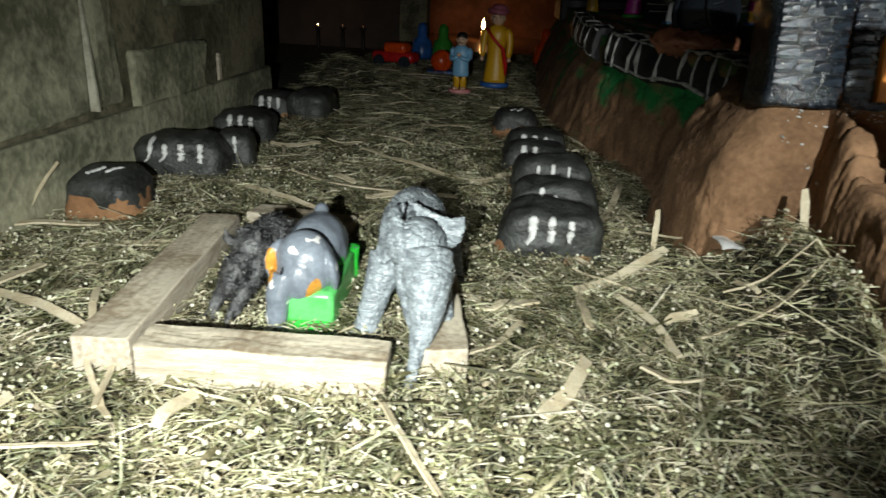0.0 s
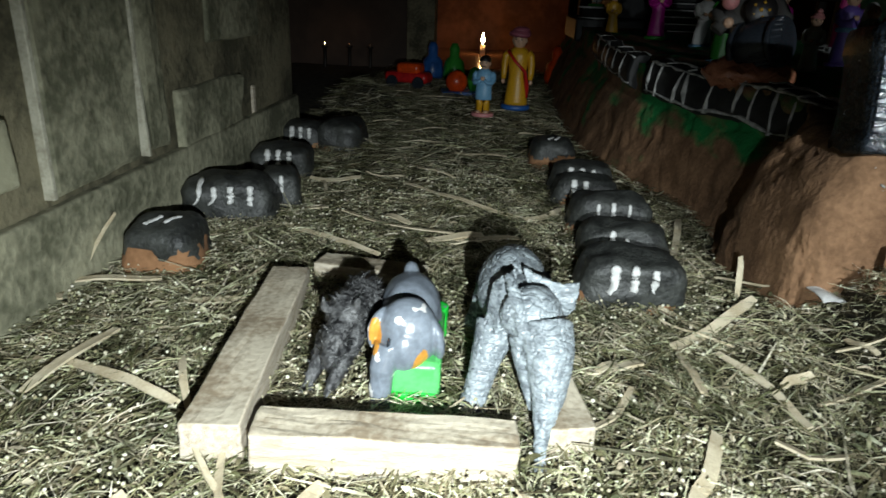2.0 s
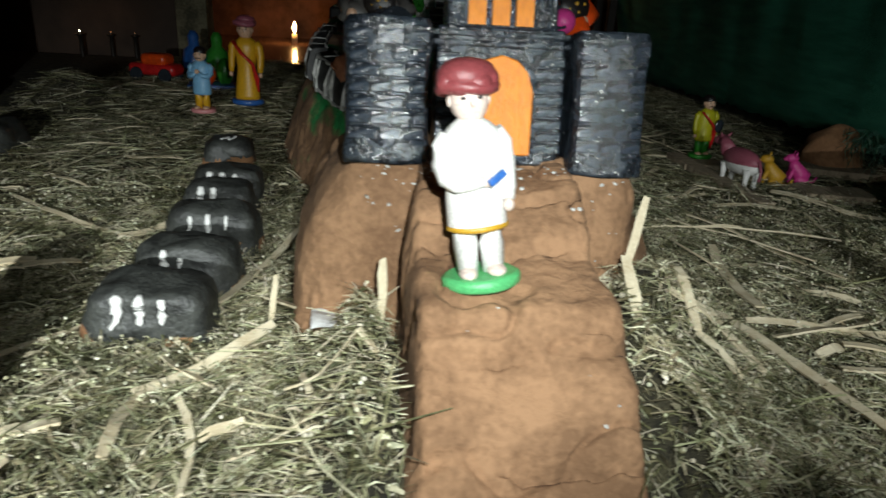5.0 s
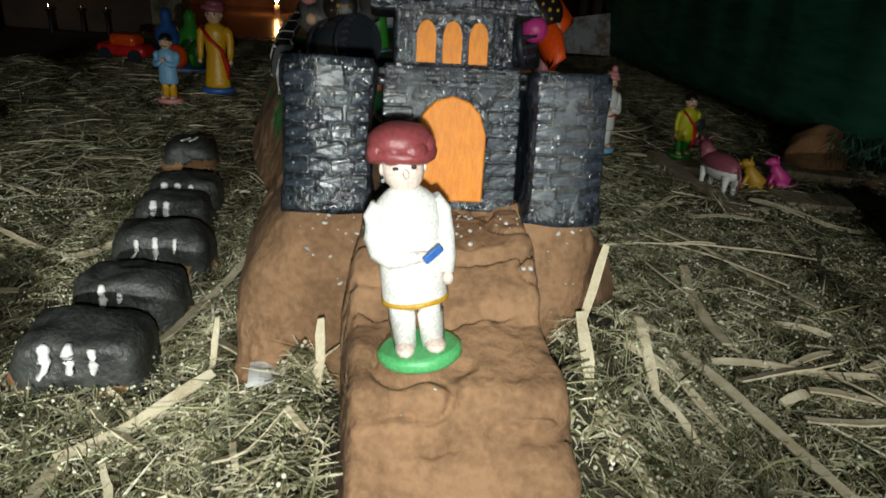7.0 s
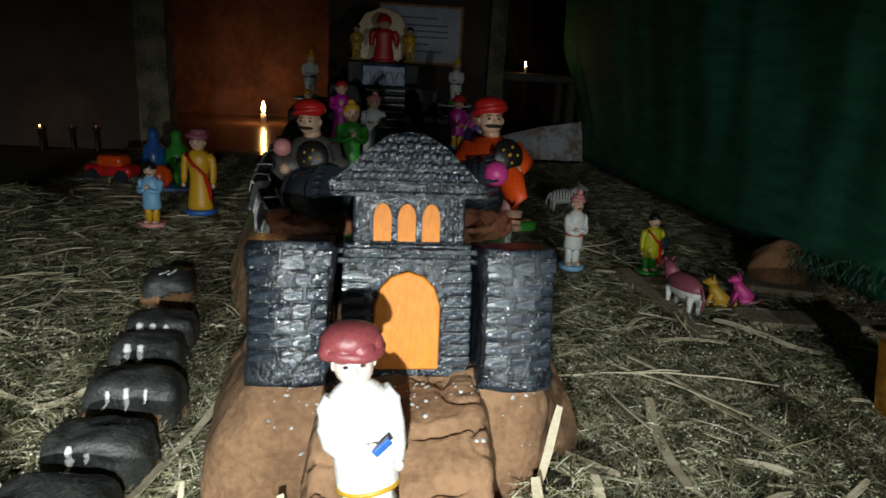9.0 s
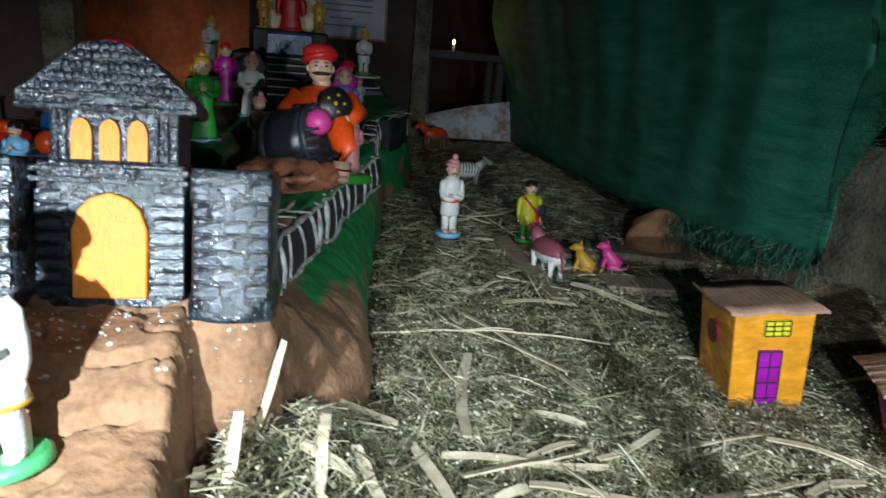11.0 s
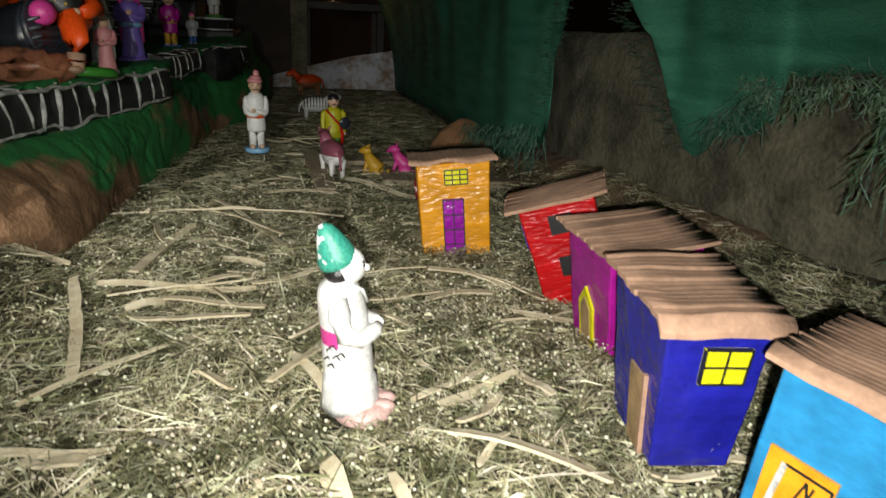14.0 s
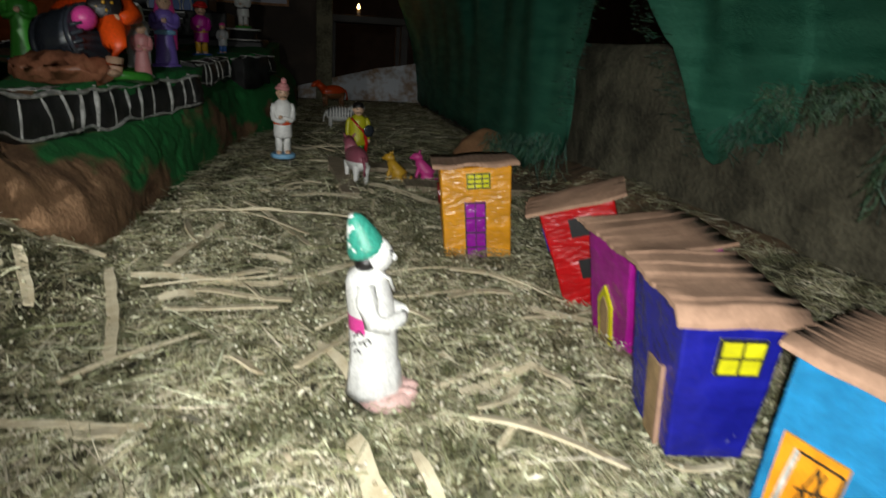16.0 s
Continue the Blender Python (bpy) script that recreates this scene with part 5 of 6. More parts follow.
# ---- gunners with their cannon, each moulded in one piece ----
def gunner(m, robe, cap, ball, label, dx=0.0, fat=1.0, shot=(0.04, -0.26, 0.43, 0.09)):
    names = "skin hair " + robe + " " + cap + " iron " + ball + " copper gold leaf"
    k = names.split()
    S, Hh, R, C, I, Bl, F, W, G = range(9)
    bm = bmesh.new()
    # shaggy mound under the gun
    bmesh.ops.create_icosphere(bm, subdivisions=4, radius=1, matrix=pose(-0.19 + dx, -0.15, 0.05) @ Matrix.Diagonal((0.37, 0.25, 0.14, 1)))
    for v in bm.verts:
        v.co += 0.03 * noise.noise_vector(v.co * 14) + Vector((0, 0, 0.02 * math.sin(60 * v.co.x + 9 * noise.noise(v.co * 7))))
        v.co.z = max(-0.10, v.co.z)
    for f in bm.faces:
        f.material_index, f.smooth = F, True
    lathe(bm, [(0.3, 0.0), (0.3, 0.05), (0.27, 0.07)], G, 22, at=(0.16, 0.05, 0), sy=0.7)
    # short fat barrel pointing to the viewer, with staves, hoops and the painted ball in its mouth
    axis = [(x + dx, y - 0.5 * dx, z, fat * r) for x, y, z, r in ((-0.27, 0.06, 0.25, 0.12), (-0.26, 0.055, 0.25, 0.235), (-0.15, -0.01, 0.29, 0.245), (0.0, -0.10, 0.33, 0.22), (0.03, -0.12, 0.34, 0.17))]
    tube(bm, [q[:3] for q in axis], [q[3] for q in axis], I, 22)
    for i in range(22):
        a = i * math.pi / 11
        tube(bm, [(x, y + r * math.cos(a), z + r * math.sin(a)) for x, y, z, r in axis[1:4]], [0.018, 0.018, 0.016], I, 6)
    for x, y, z, r in (axis[1], axis[3]):
        tube(bm, [(x - 0.02, y + 0.012, z - 0.004), (x + 0.02, y - 0.012, z + 0.004)], r + 0.016, I, 22)
    ell(bm, shot[:3], shot[3], Bl)
    # seated man behind it
    lathe(bm, [(0.2, 0.36), (0.23, 0.42), (0.21, 0.52), (0.2, 0.6), (0.15, 0.67), (0.06, 0.71)], R, 24, at=(0.08, 0.06, 0), sy=0.75)
    tube(bm, [(0.14, 0.03, 0.42), (0.2, -0.12, 0.4), (0.22, -0.17, 0.25), (0.21, -0.16, 0.1)], [0.11, 0.1, 0.088, 0.082], R, 12)
    tube(bm, [(0.215, -0.16, 0.16), (0.21, -0.165, 0.09), (0.21, -0.17, 0.04)], [0.07, 0.062, 0.055], S, 10)
    ell(bm, (0.21, -0.21, 0.04), (0.05, 0.09, 0.03), S, seg=10, rings=7)
    tube(bm, [(0.06, 0.03, 0.42), (-0.1, -0.06, 0.46), (-0.16, -0.1, 0.38)], [0.11, 0.09, 0.06], R, 12)
    for sx in (-1, 1):
        tube(bm, [(0.08 + sx * 0.17, 0.05, 0.62), (0.08 + sx * 0.26, 0.0, 0.5), (0.08 + sx * 0.17, -0.12, 0.45)], [0.075, 0.07, 0.05], R, 12)
        ell(bm, (0.08 + sx * 0.15, -0.14, 0.45), (0.045, 0.04, 0.045), S, seg=8, rings=6)
    lathe(bm, [(0.0005, 0.035), (0.06, 0.03), (0.115, 0.01), (0.125, 0.0), (0.11, -0.01)], Hh, 24, m=pose(0.16, -0.15, 0.56, 80, 0, 12))
    for i in range(5):
        a = i * 1.257
        ell(bm, (0.16 + 0.06 * math.cos(a), -0.185, 0.565 + 0.06 * math.sin(a)), 0.012, W, seg=8, rings=6)
    ell(bm, (0.16, -0.19, 0.565), 0.016, W, seg=8, rings=6)
    cone(bm, (0.08, 0.05, 0.68), (0.07, 0.04, 0.76), 0.07, 0.065, S)
    head(bm, 0.81, 0.105, S, Hh, x=0.065, y=0.02)
    ell(bm, (0.065, -0.075, 0.77), (0.07, 0.02, 0.014), Hh, seg=8, rings=6)
    # flat turban with a swept brim
    lathe(bm, [(0.095, 0.86), (0.112, 0.885), (0.125, 0.93), (0.10, 0.965), (0.04, 0.985), (0.005, 0.99)], C, 20, at=(0.06, 0.03, 0), sy=0.9)
    tube(bm, [(0.06 + 0.108 * math.cos(a), 0.03 + 0.10 * math.sin(a), 0.885 + 0.025 * math.cos(a + 0.6)) for a in [i * math.pi / 8 for i in range(17)]], 0.025, C, 8)
    return solo("gunner_figurine", bm, paints(names), label, "figurine", m)


gunner(pose(0.766, 1.160, 0.164, -8, 0, 4) @ Matrix.Scale(0.167, 4), "orange", "red", "pink", "orange clad clay gunner with shield and black cannon", 0.04)
gunner(pose(0.545, 1.157, 0.170, 0, 0, -20) @ Matrix.Diagonal((0.15, 0.15, 0.148, 1)), "slate", "red", "rose", "dark grey clad clay gunner with red turban and cannon", 0.34, 0.85, (-0.08, -0.16, 0.62, 0.07))

# ---- throne dais ----
dais = thing("throne_dais", "black stepped throne dais with white and blue painted lines", "dais", pose(0.69, 2.3, 0.15), group="")
for i, (w, d, y, z0, z1) in enumerate([(0.50, 0.34, 0.03, 0.0, 0.06), (0.30, 0.26, 0.05, 0.06, 0.13), (0.20, 0.2, 0.06, 0.13, 0.19)]):
    bm = bmesh.new()
    box(bm, (w, d, z1 - z0), pose(0, y, (z0 + z1) / 2), bevel=0.006)
    rough(bm, 0.003, 20, i)
    st = part("step", bm, M_PARA, dais)
for k in range(7):
    bm = bmesh.new()
    box(bm, (0.085 + 0.004 * k, 0.024, 0.014), pose(0, -0.30 + 0.026 * k, 0.02 + 0.016 * k), bevel=0.003)
    box(bm, (0.078 + 0.004 * k, 0.003, 0.003), pose(0, -0.313 + 0.026 * k, 0.026 + 0.016 * k), mi=1)
    part("stair", bm, [M_PARA, M_WHITE], dais)
bm = bmesh.new()
box(bm, (0.12, 0.015, 0.085), pose(0, -0.052, 0.14), bevel=0.004)
for i in range(4):
    tube(bm, [(-0.045 + 0.03 * i + 0.012 * math.cos(a), -0.062, 0.14 + 0.025 * math.sin(a)) for a in [j * math.pi / 5 for j in range(11)]], 0.0022, 1, 5)
part("front_panel", bm, paints("blue white"), dais, "blue panel with white painted loops")
for sx in (-1, 1):
    bm = bmesh.new()
    lathe(bm, [(0.05, 0.0), (0.05, 0.03), (0.042, 0.034), (0.042, 0.06), (0.036, 0.064), (0.036, 0.09)], 0, 16, at=(sx * 0.195, -0.09, 0))
    for z in (0.03, 0.06, 0.088):
        tube(bm, [(sx * 0.195 + 0.046 * math.cos(a), -0.09 + 0.046 * math.sin(a), z) for a in [j * math.pi / 8 for j in range(17)]], 0.0025, 1, 5)
    part("pedestal", bm, [M_PARA, M_WHITE], dais, "black pedestal with white rings")
bm = bmesh.new()
slab(bm, [(-0.07, 0), (0.07, 0), (0.075, 0.09), (0.05, 0.13), (0, 0.15), (-0.05, 0.13), (-0.075, 0.09)], 0.02, pose(0, 0.11, 0.19))
part("throne_back", bm, paints("gold"), dais, "gilded throne back")
for sx in (-1, 1):
    standing(pose(0.69 + sx * 0.195, 2.21, 0.24, 0, 0, 0), 0.118, "white", "white", "skin", "yellow", "leaf", "white clad clay guard with yellow turban on pedestal", hat="knot", sash="iron", group="clay guards")
    standing(pose(0.69 + sx * 0.075, 2.33, 0.34, 0, 0, 0), 0.10, "gold" if sx < 0 else "yellow", "gold", "skin", "hair", "gold", "gold clad clay attendant beside the throne", hat="hair", group="clay attendants")
standing(pose(0.69, 2.29, 0.338, 0, 0, 0), 0.118, "red", "orange", "skin", "red", "red", "red clad clay king seated on the throne", hat="tall", arms="down", skirt=True, wide=1.7)

# ---- poster behind the throne ----
poster = thing("poster", "pale printed poster with orange frame on the wall", "poster", pose(0.848, 2.885, 0.328))
M_PAPER = mat("pale_poster_paper", (0.5, 0.5, 0.58), (0.42, 0.42, 0.5), 0.5, 20, 0)
bm = bmesh.new()
box(bm, (0.30, 0.006, 0.205), pose(0, 0, 0.1025), bevel=0.001)
part("sheet", bm, M_PAPER, poster)
bm = bmesh.new()
for sx in (-1, 1):
    box(bm, (0.008, 0.006, 0.205), pose(sx * 0.148, -0.005, 0.1025))
for z in (0.004, 0.201):
    box(bm, (0.288, 0.006, 0.008), pose(0, -0.005, z))
part("frame", bm, mat("orange_frame", (0.5, 0.22, 0.08)), poster)
M_PRINT = mat("grey_print", (0.13, 0.14, 0.3))
for i, (w, z) in enumerate([(0.14, 0.16), (0.2, 0.135), (0.22, 0.115), (0.2, 0.095), (0.08, 0.07), (0.16, 0.045)]):
    bm = bmesh.new()
    box(bm, (w, 0.001, 0.005), pose(-0.01 + 0.01 * (i % 2), -0.004, z))
    part("print_bar", bm, M_PRINT, poster)

# ---- candles ----
M_WAX, M_FLAME = mat("white_wax", (0.8, 0.75, 0.6)), emit("flame", (1.0, 0.62, 0.25), 30)


# weak glow that imitates a flame mirrored in a dark glossy surface
M_FLAME_MIRRORED = emit("dim_flame_reflection", (1.0, 0.35, 0.10), 0.5)


def candle(at, h, watts, label, size=1.0, fire=M_FLAME):
    th = thing("candle", label, "candle", pose(*at), group="lit candles")
    bm = bmesh.new()
    lathe(bm, [(0.011 * size, 0), (0.011 * size, h * 0.97), (0.009 * size, h)], 0, 14)
    part("wax", bm, M_WAX, th)
    bm = bmesh.new()
    lathe(bm, [(0.001, h + 0.004), (0.008 * size, h + 0.014 * size), (0.0085 * size, h + 0.022 * size), (0.004 * size, h + 0.04 * size), (0.0005, h + 0.05 * size)], 0, 14)
    part("flame", bm, fire, th, "yellow flame or glowing flame reflection")
    if watts:
        glow("candle_glow", (at[0], at[1] - 0.03, at[2] + h + 0.06), watts)


candle((0.13, 4.17, -0.055), 0.05, 0.7, "short lit candle on the polished floor", 1.4)
bm = bmesh.new()
box(bm, (0.34, 0.2, 0.03), pose(0, 0, 0.355), bevel=0.004)
for sx in (-1, 1):
    for sy in (-1, 1):
        box(bm, (0.03, 0.03, 0.34), pose(sx * 0.14, sy * 0.08, 0.17), bevel=0.003)
solo("low_table", bm, M_SHADE, "dark low wooden table on the veranda", "table", pose(1.30, 2.98, -0.055))
candle((1.264, 2.954, 0.315), 0.02, 0.04, "small lit candle on a dark low table", 0.5)
# first is a flame, the next two glow as its reflections; stands are added
for x, y, k in ((-0.38, 2.66, 1.0), (-0.30, 2.70, 0.6), (-0.225, 2.70, 0.6)):
    bm = bmesh.new()
    lathe(bm, [(0.010, 0), (0.006, 0.01), (0.006, 0.074), (0.012, 0.078), (0.012, 0.082)], 0, 14)
    solo("added_stand", bm, M_SHADE, "thin dark stand added to hold up a flame", "stand", pose(x, y, -0.012), group="oil lamps")
    candle((x, y, 0.07), 0.004, 0.006 * k, "tiny lamp flame or its glowing reflection on an added stand", 0.16 * k, M_FLAME if k == 1.0 else M_FLAME_MIRRORED)


# ---- toy animals ----
def fused(bm, voxel, relax=2):
    """Melts overlapping lumps into one moulded skin, returned as a bmesh."""
    me = mesh("skin", bm, [])
    ob = new("skin", me)
    mod = ob.modifiers.new("melt", "REMESH")
    mod.mode, mod.voxel_size = "VOXEL", voxel
    done = bpy.data.meshes.new_from_object(ob.evaluated_get(bpy.context.evaluated_depsgraph_get()))
    bpy.data.objects.remove(ob)
    bpy.data.meshes.remove(me)
    out = bmesh.new()
    out.from_mesh(done)
    bpy.data.meshes.remove(done)
    for _ in range(relax):
        bmesh.ops.smooth_vert(out, verts=out.verts, factor=0.5, use_axis_x=True, use_axis_y=True, use_axis_z=True)
    out.normal_update()
    for f in out.faces:
        f.smooth = True
    return out


def flap(bm, top, low, thick, cup=0.0, n=10, lean=(0, -1, 0)):
    """A sheet between two polylines, hollowed by cup towards lean."""
    def along(pts, k):
        k *= len(pts) - 1
        i = min(int(k), len(pts) - 2)
        return Vector(pts[i]).lerp(Vector(pts[i + 1]), k - i)
    vs = [[bm.verts.new(along(top, i / n).lerp(along(low, i / n), j / n) - cup * Vector(lean) * math.sin(math.pi * j / n)) for j in range(n + 1)] for i in range(n + 1)]
    fs = [bm.faces.new((vs[i][j], vs[i][j + 1], vs[i + 1][j + 1], vs[i + 1][j])) for i in range(n) for j in range(n)]
    bmesh.ops.recalc_face_normals(bm, faces=fs)
    bmesh.ops.solidify(bm, geom=fs, thickness=thick)


def hide(bm, amount):
    """Cross-hatched creases of moulded elephant skin."""
    for v, n in [(v, v.normal.copy()) for v in bm.verts]:
        p = v.co
        w = 2.2 * noise.noise(p * 60) + 0.8 * noise.noise(p * 170)
        a = abs(math.sin(840 * (p.z + 0.25 * p.x) + 2.0 * w))
        b = abs(math.sin(600 * (0.7 * p.x + 0.7 * p.y - 0.45 * p.z) + 2.4 * w + 1.3))
        d = -amount * (max(0.0, 1 - 3.2 * a) + 0.8 * max(0.0, 1 - 3.2 * b)) + 0.0007 * noise.noise(p * 110)
        v.co = p + n * d


# grey elephant walking towards the viewer with its head down and trunk over the plank's end
M_HIDE = mat("wrinkled_grey_rubber", (0.33, 0.37, 0.39), (0.15, 0.17, 0.185), 0.33, 95, 0.7, fine=5, depth=0.0012, stretch=(1, 1, 2.4))
bm = bmesh.new()
ell(bm, (-0.004, 0.040, 0.058), (0.025, 0.044, 0.028), 0, (4, 0, 0), 28, 18)
ell(bm, (-0.006, 0.070, 0.052), (0.022, 0.020, 0.026), 0, (0, 0, 0), 24, 16)
ell(bm, (-0.007, 0.036, 0.074), (0.015, 0.028, 0.014), 0, (0, 0, 0), 24, 16)
ell(bm, (0.000, 0.008, 0.054), (0.022, 0.030, 0.026), 0, (0, 0, 0), 24, 16)
ell(bm, (0.008, -0.022, 0.066), (0.019, 0.020, 0.021), 0, (25, 0, 0), 24, 16)
ell(bm, (-0.004, -0.028, 0.070), (0.009, 0.010, 0.014), 0, (20, 0, 0), 20, 14)
ell(bm, (0.016, -0.032, 0.054), (0.018, 0.016, 0.020), 0, (15, 0, 0), 20, 14)
tube(bm, [(0.015, -0.032, 0.066), (0.018, -0.044, 0.052), (0.019, -0.052, 0.038), (0.018, -0.060, 0.026), (0.016, -0.072, 0.015), (0.0145, -0.084, 0.006), (0.0150, -0.091, 0.004)], [0.017, 0.0158, 0.0122, 0.0088, 0.0050, 0.0034, 0.0032], 0, 16)
tube(bm, [(0.003, -0.034, 0.058), (0.005, -0.042, 0.044), (0.009, -0.047, 0.028), (0.011, -0.049, 0.016)], [0.010, 0.0075, 0.0052, 0.003], 0, 12)
# brow ridge running from between the ears to the cheek
tube(bm, [(-0.009, -0.014, 0.090), (-0.006, -0.026, 0.086), (-0.001, -0.038, 0.076), (0.001, -0.043, 0.064)], [0.003, 0.0042, 0.004, 0.003], 0, 10)
for pts, rr in (([(-0.026, -0.028, 0.002), (-0.025, -0.027, 0.010), (-0.020, -0.020, 0.030), (-0.013, -0.008, 0.052)], [0.0098, 0.0086, 0.0098, 0.015]), ([(0.027, -0.026, 0.002), (0.027, -0.026, 0.010), (0.022, -0.018, 0.030), (0.014, -0.006, 0.050)], [0.0098, 0.0086, 0.0098, 0.014]), ([(-0.031, 0.076, 0.002), (-0.030, 0.077, 0.012), (-0.022, 0.078, 0.034), (-0.016, 0.066, 0.050)], [0.0095, 0.0082, 0.011, 0.016]), ([(0.025, 0.078, 0.002), (0.024, 0.077, 0.012), (0.018, 0.074, 0.034), (0.011, 0.066, 0.050)], [0.0095, 0.0082, 0.011, 0.016])):
    tube(bm, pts, rr, 0, 14)
    for i in range(4):
        a = -2.4 + i * 0.55
        ell(bm, (pts[0][0] + 0.0088 * math.cos(a), pts[0][1] + 0.0088 * math.sin(a), 0.0035), 0.0028, 0, seg=8, rings=6)
flap(bm, [(0.000, 0.002, 0.091), (0.016, 0.001, 0.083), (0.029, -0.002, 0.082), (0.037, -0.005, 0.086)], [(0.006, -0.018, 0.074), (0.016, -0.021, 0.066), (0.028, -0.017, 0.063), (0.036, -0.010, 0.067)], 0.0032, 0.006, lean=(0, -0.8, 0.6))
flap(bm, [(-0.004, -0.006, 0.092), (-0.012, -0.008, 0.089), (-0.019, -0.006, 0.081)], [(-0.007, -0.030, 0.064), (-0.015, -0.026, 0.054), (-0.024, -0.014, 0.046)], 0.0034, -0.003)
tube(bm, [(-0.006, 0.088, 0.060), (-0.007, 0.094, 0.05), (-0.007, 0.095, 0.03)], [0.004, 0.003, 0.002], 0, 8)
bm = fused(bm, 0.00085, 2)
hide(bm, 0.0019)
solo("toy_elephant", bm, M_HIDE, "grey wrinkled rubber elephant toy standing on straw", "toy", pose(0.275, 0.640, 0.004))

# small painted elephant facing the viewer, moulded on a green block
bm = bmesh.new()
ell(bm, (-0.003, 0.040, 0.038), (0.0225, 0.040, 0.026), 0, (0, 0, 4), 22, 16)
ell(bm, (-0.006, 0.062, 0.060), (0.006, 0.010, 0.006), 0, (0, 0, 0), 14, 10)
ell(bm, (0.001, -0.006, 0.044), (0.0215, 0.018, 0.024), 0, (0, 0, 0), 22, 16)
ell(bm, (0.000, -0.012, 0.038), (0.0165, 0.016, 0.018), 0, (0, 0, 0), 22, 16)
tube(bm, [(-0.009, -0.018, 0.040), (-0.0125, -0.024, 0.026), (-0.0135, -0.025, 0.012), (-0.0125, -0.026, -0.002)], [0.010, 0.0088, 0.0078, 0.0078], 0, 14)
for sx, z in ((-1, 0.046), (1, 0.042)):
    ell(bm, (0.001 + sx * 0.0185, -0.006, z), (0.0052, 0.012, 0.0165), 0, (0, sx * -10, sx * 24), 16, 12)
for sx in (-1, 1):
    tube(bm, [(sx * 0.013, 0.012, 0.0), (sx * 0.013, 0.012, 0.03)], [0.009, 0.010], 0, 12)
    tube(bm, [(sx * 0.013, 0.068, 0.0), (sx * 0.013, 0.066, 0.03)], [0.009, 0.010], 0, 12)
bm = fused(bm, 0.0010, 2)
rough(bm, 0.0009, 75)
for f in bm.faces:
    c = f.calc_center_median()
    j = 0.0022 * noise.noise(c * 160)
    if c.y < 0.004 and (((c.x + 0.0185) / 0.0042) ** 2 + ((c.z - 0.047) / 0.0105) ** 2 < 1 + 160 * j or ((c.x - 0.0115 - 0.25 * (c.z - 0.030)) / 0.0042) ** 2 + ((c.z - 0.031) / 0.0095) ** 2 < 1 + 160 * j):
        f.material_index = 1
    elif c.x > 0.0085 and -0.008 < c.y and c.z < 0.033 + 3 * j:
        f.material_index = 2
    elif c.y < 0.004 and noise.noise(c * 130 + Vector((4, 1, 7))) > 0.50:
        f.material_index = 4
for x, z, tilt in ((-0.0085, 0.045, 12), (0.0005, 0.042, 4)):
    ell(bm, (x, -0.0255, z), (0.0011, 0.0012, 0.0042), 3, (0, tilt, 0), seg=8, rings=6)
box(bm, (0.037, 0.096, 0.010), pose(0.002, 0.024, 0.004, 0, 0, 3), 2, bevel=0.002)
box(bm, (0.034, 0.092, 0.030), pose(0.0055, 0.024, 0.015, 0, 0, 3), 5, bevel=0.004)
solo("toy_elephant", bm, paints("hidegrey amber neon iron white mint"), "small grey painted clay elephant with orange ears on green base", "toy", pose(0.202, 0.632, 0.004))

# black shaggy boar facing the viewer
M_FUR = mat("dusty_black_fur", (0.075, 0.075, 0.075), (0.008, 0.008, 0.009), 0.45, 130, 0.9, fine=3, depth=0.004, island=0.7)
bm = bmesh.new()
ell(bm, (0.004, 0.030, 0.042), (0.0165, 0.032, 0.0185), 0, (-6, 0, 0), 20, 14)
ell(bm, (0.002, 0.004, 0.042), (0.0155, 0.020, 0.020), 0, (0, 0, 0), 18, 12)
ell(bm, (-0.002, -0.016, 0.036), (0.011, 0.016, 0.014), 0, (24, 0, 0), 16, 10)
ell(bm, (-0.003, -0.028, 0.029), (0.0065, 0.009, 0.008), 0, (24, 0, 0), 14, 10)
for pts, rr in (([(-0.0205, -0.027, 0.0), (-0.020, -0.025, 0.006), (-0.014, -0.014, 0.022), (-0.008, -0.004, 0.036)], [0.0042, 0.0036, 0.0052, 0.008]), ([(-0.0045, -0.035, 0.0), (-0.004, -0.032, 0.006), (0.003, -0.020, 0.022), (0.008, -0.006, 0.036)], [0.0046, 0.004, 0.0056, 0.008]), ([(-0.014, 0.052, 0.0), (-0.012, 0.052, 0.02), (-0.009, 0.050, 0.036)], [0.004, 0.005, 0.009]), ([(0.013, 0.054, 0.0), (0.012, 0.053, 0.02), (0.010, 0.050, 0.036)], [0.004, 0.005, 0.009])):
    tube(bm, pts, rr, 0, 10)
for sx in (-1, 1):
    cone(bm, (sx * 0.009 - 0.001, -0.006, 0.052), (sx * 0.013, -0.010, 0.064), 0.0042, 0.001, 0, 8)
bm = fused(bm, 0.0012, 1)
rough(bm, 0.0022, 120)
bm.normal_update()
rnd = random.Random(12)
roots = [(f.calc_center_median(), f.normal.copy()) for f in bm.faces if f.calc_center_median().z > 0.012]
for c, n in rnd.sample(roots, min(2400, len(roots))):
    # matted tufts lying back and down
    d = (n * 0.14 + Vector((rnd.uniform(-0.5, 0.5), 0.5 + rnd.uniform(-0.4, 0.5), rnd.uniform(-0.7, 0.25)))).normalized() * rnd.uniform(0.002, 0.0055)
    s = d.cross(n)
    s = (s.normalized() if s.length > 1e-6 else Vector((1, 0, 0))) * rnd.uniform(0.0004, 0.0009)
    q = [bm.verts.new(c - s), bm.verts.new(c + s), bm.verts.new(c + d * 0.6 + s * 0.7 + n * 0.0004), bm.verts.new(c + d), bm.verts.new(c + d * 0.6 - s * 0.7 + n * 0.0004)]
    bm.faces.new(q)
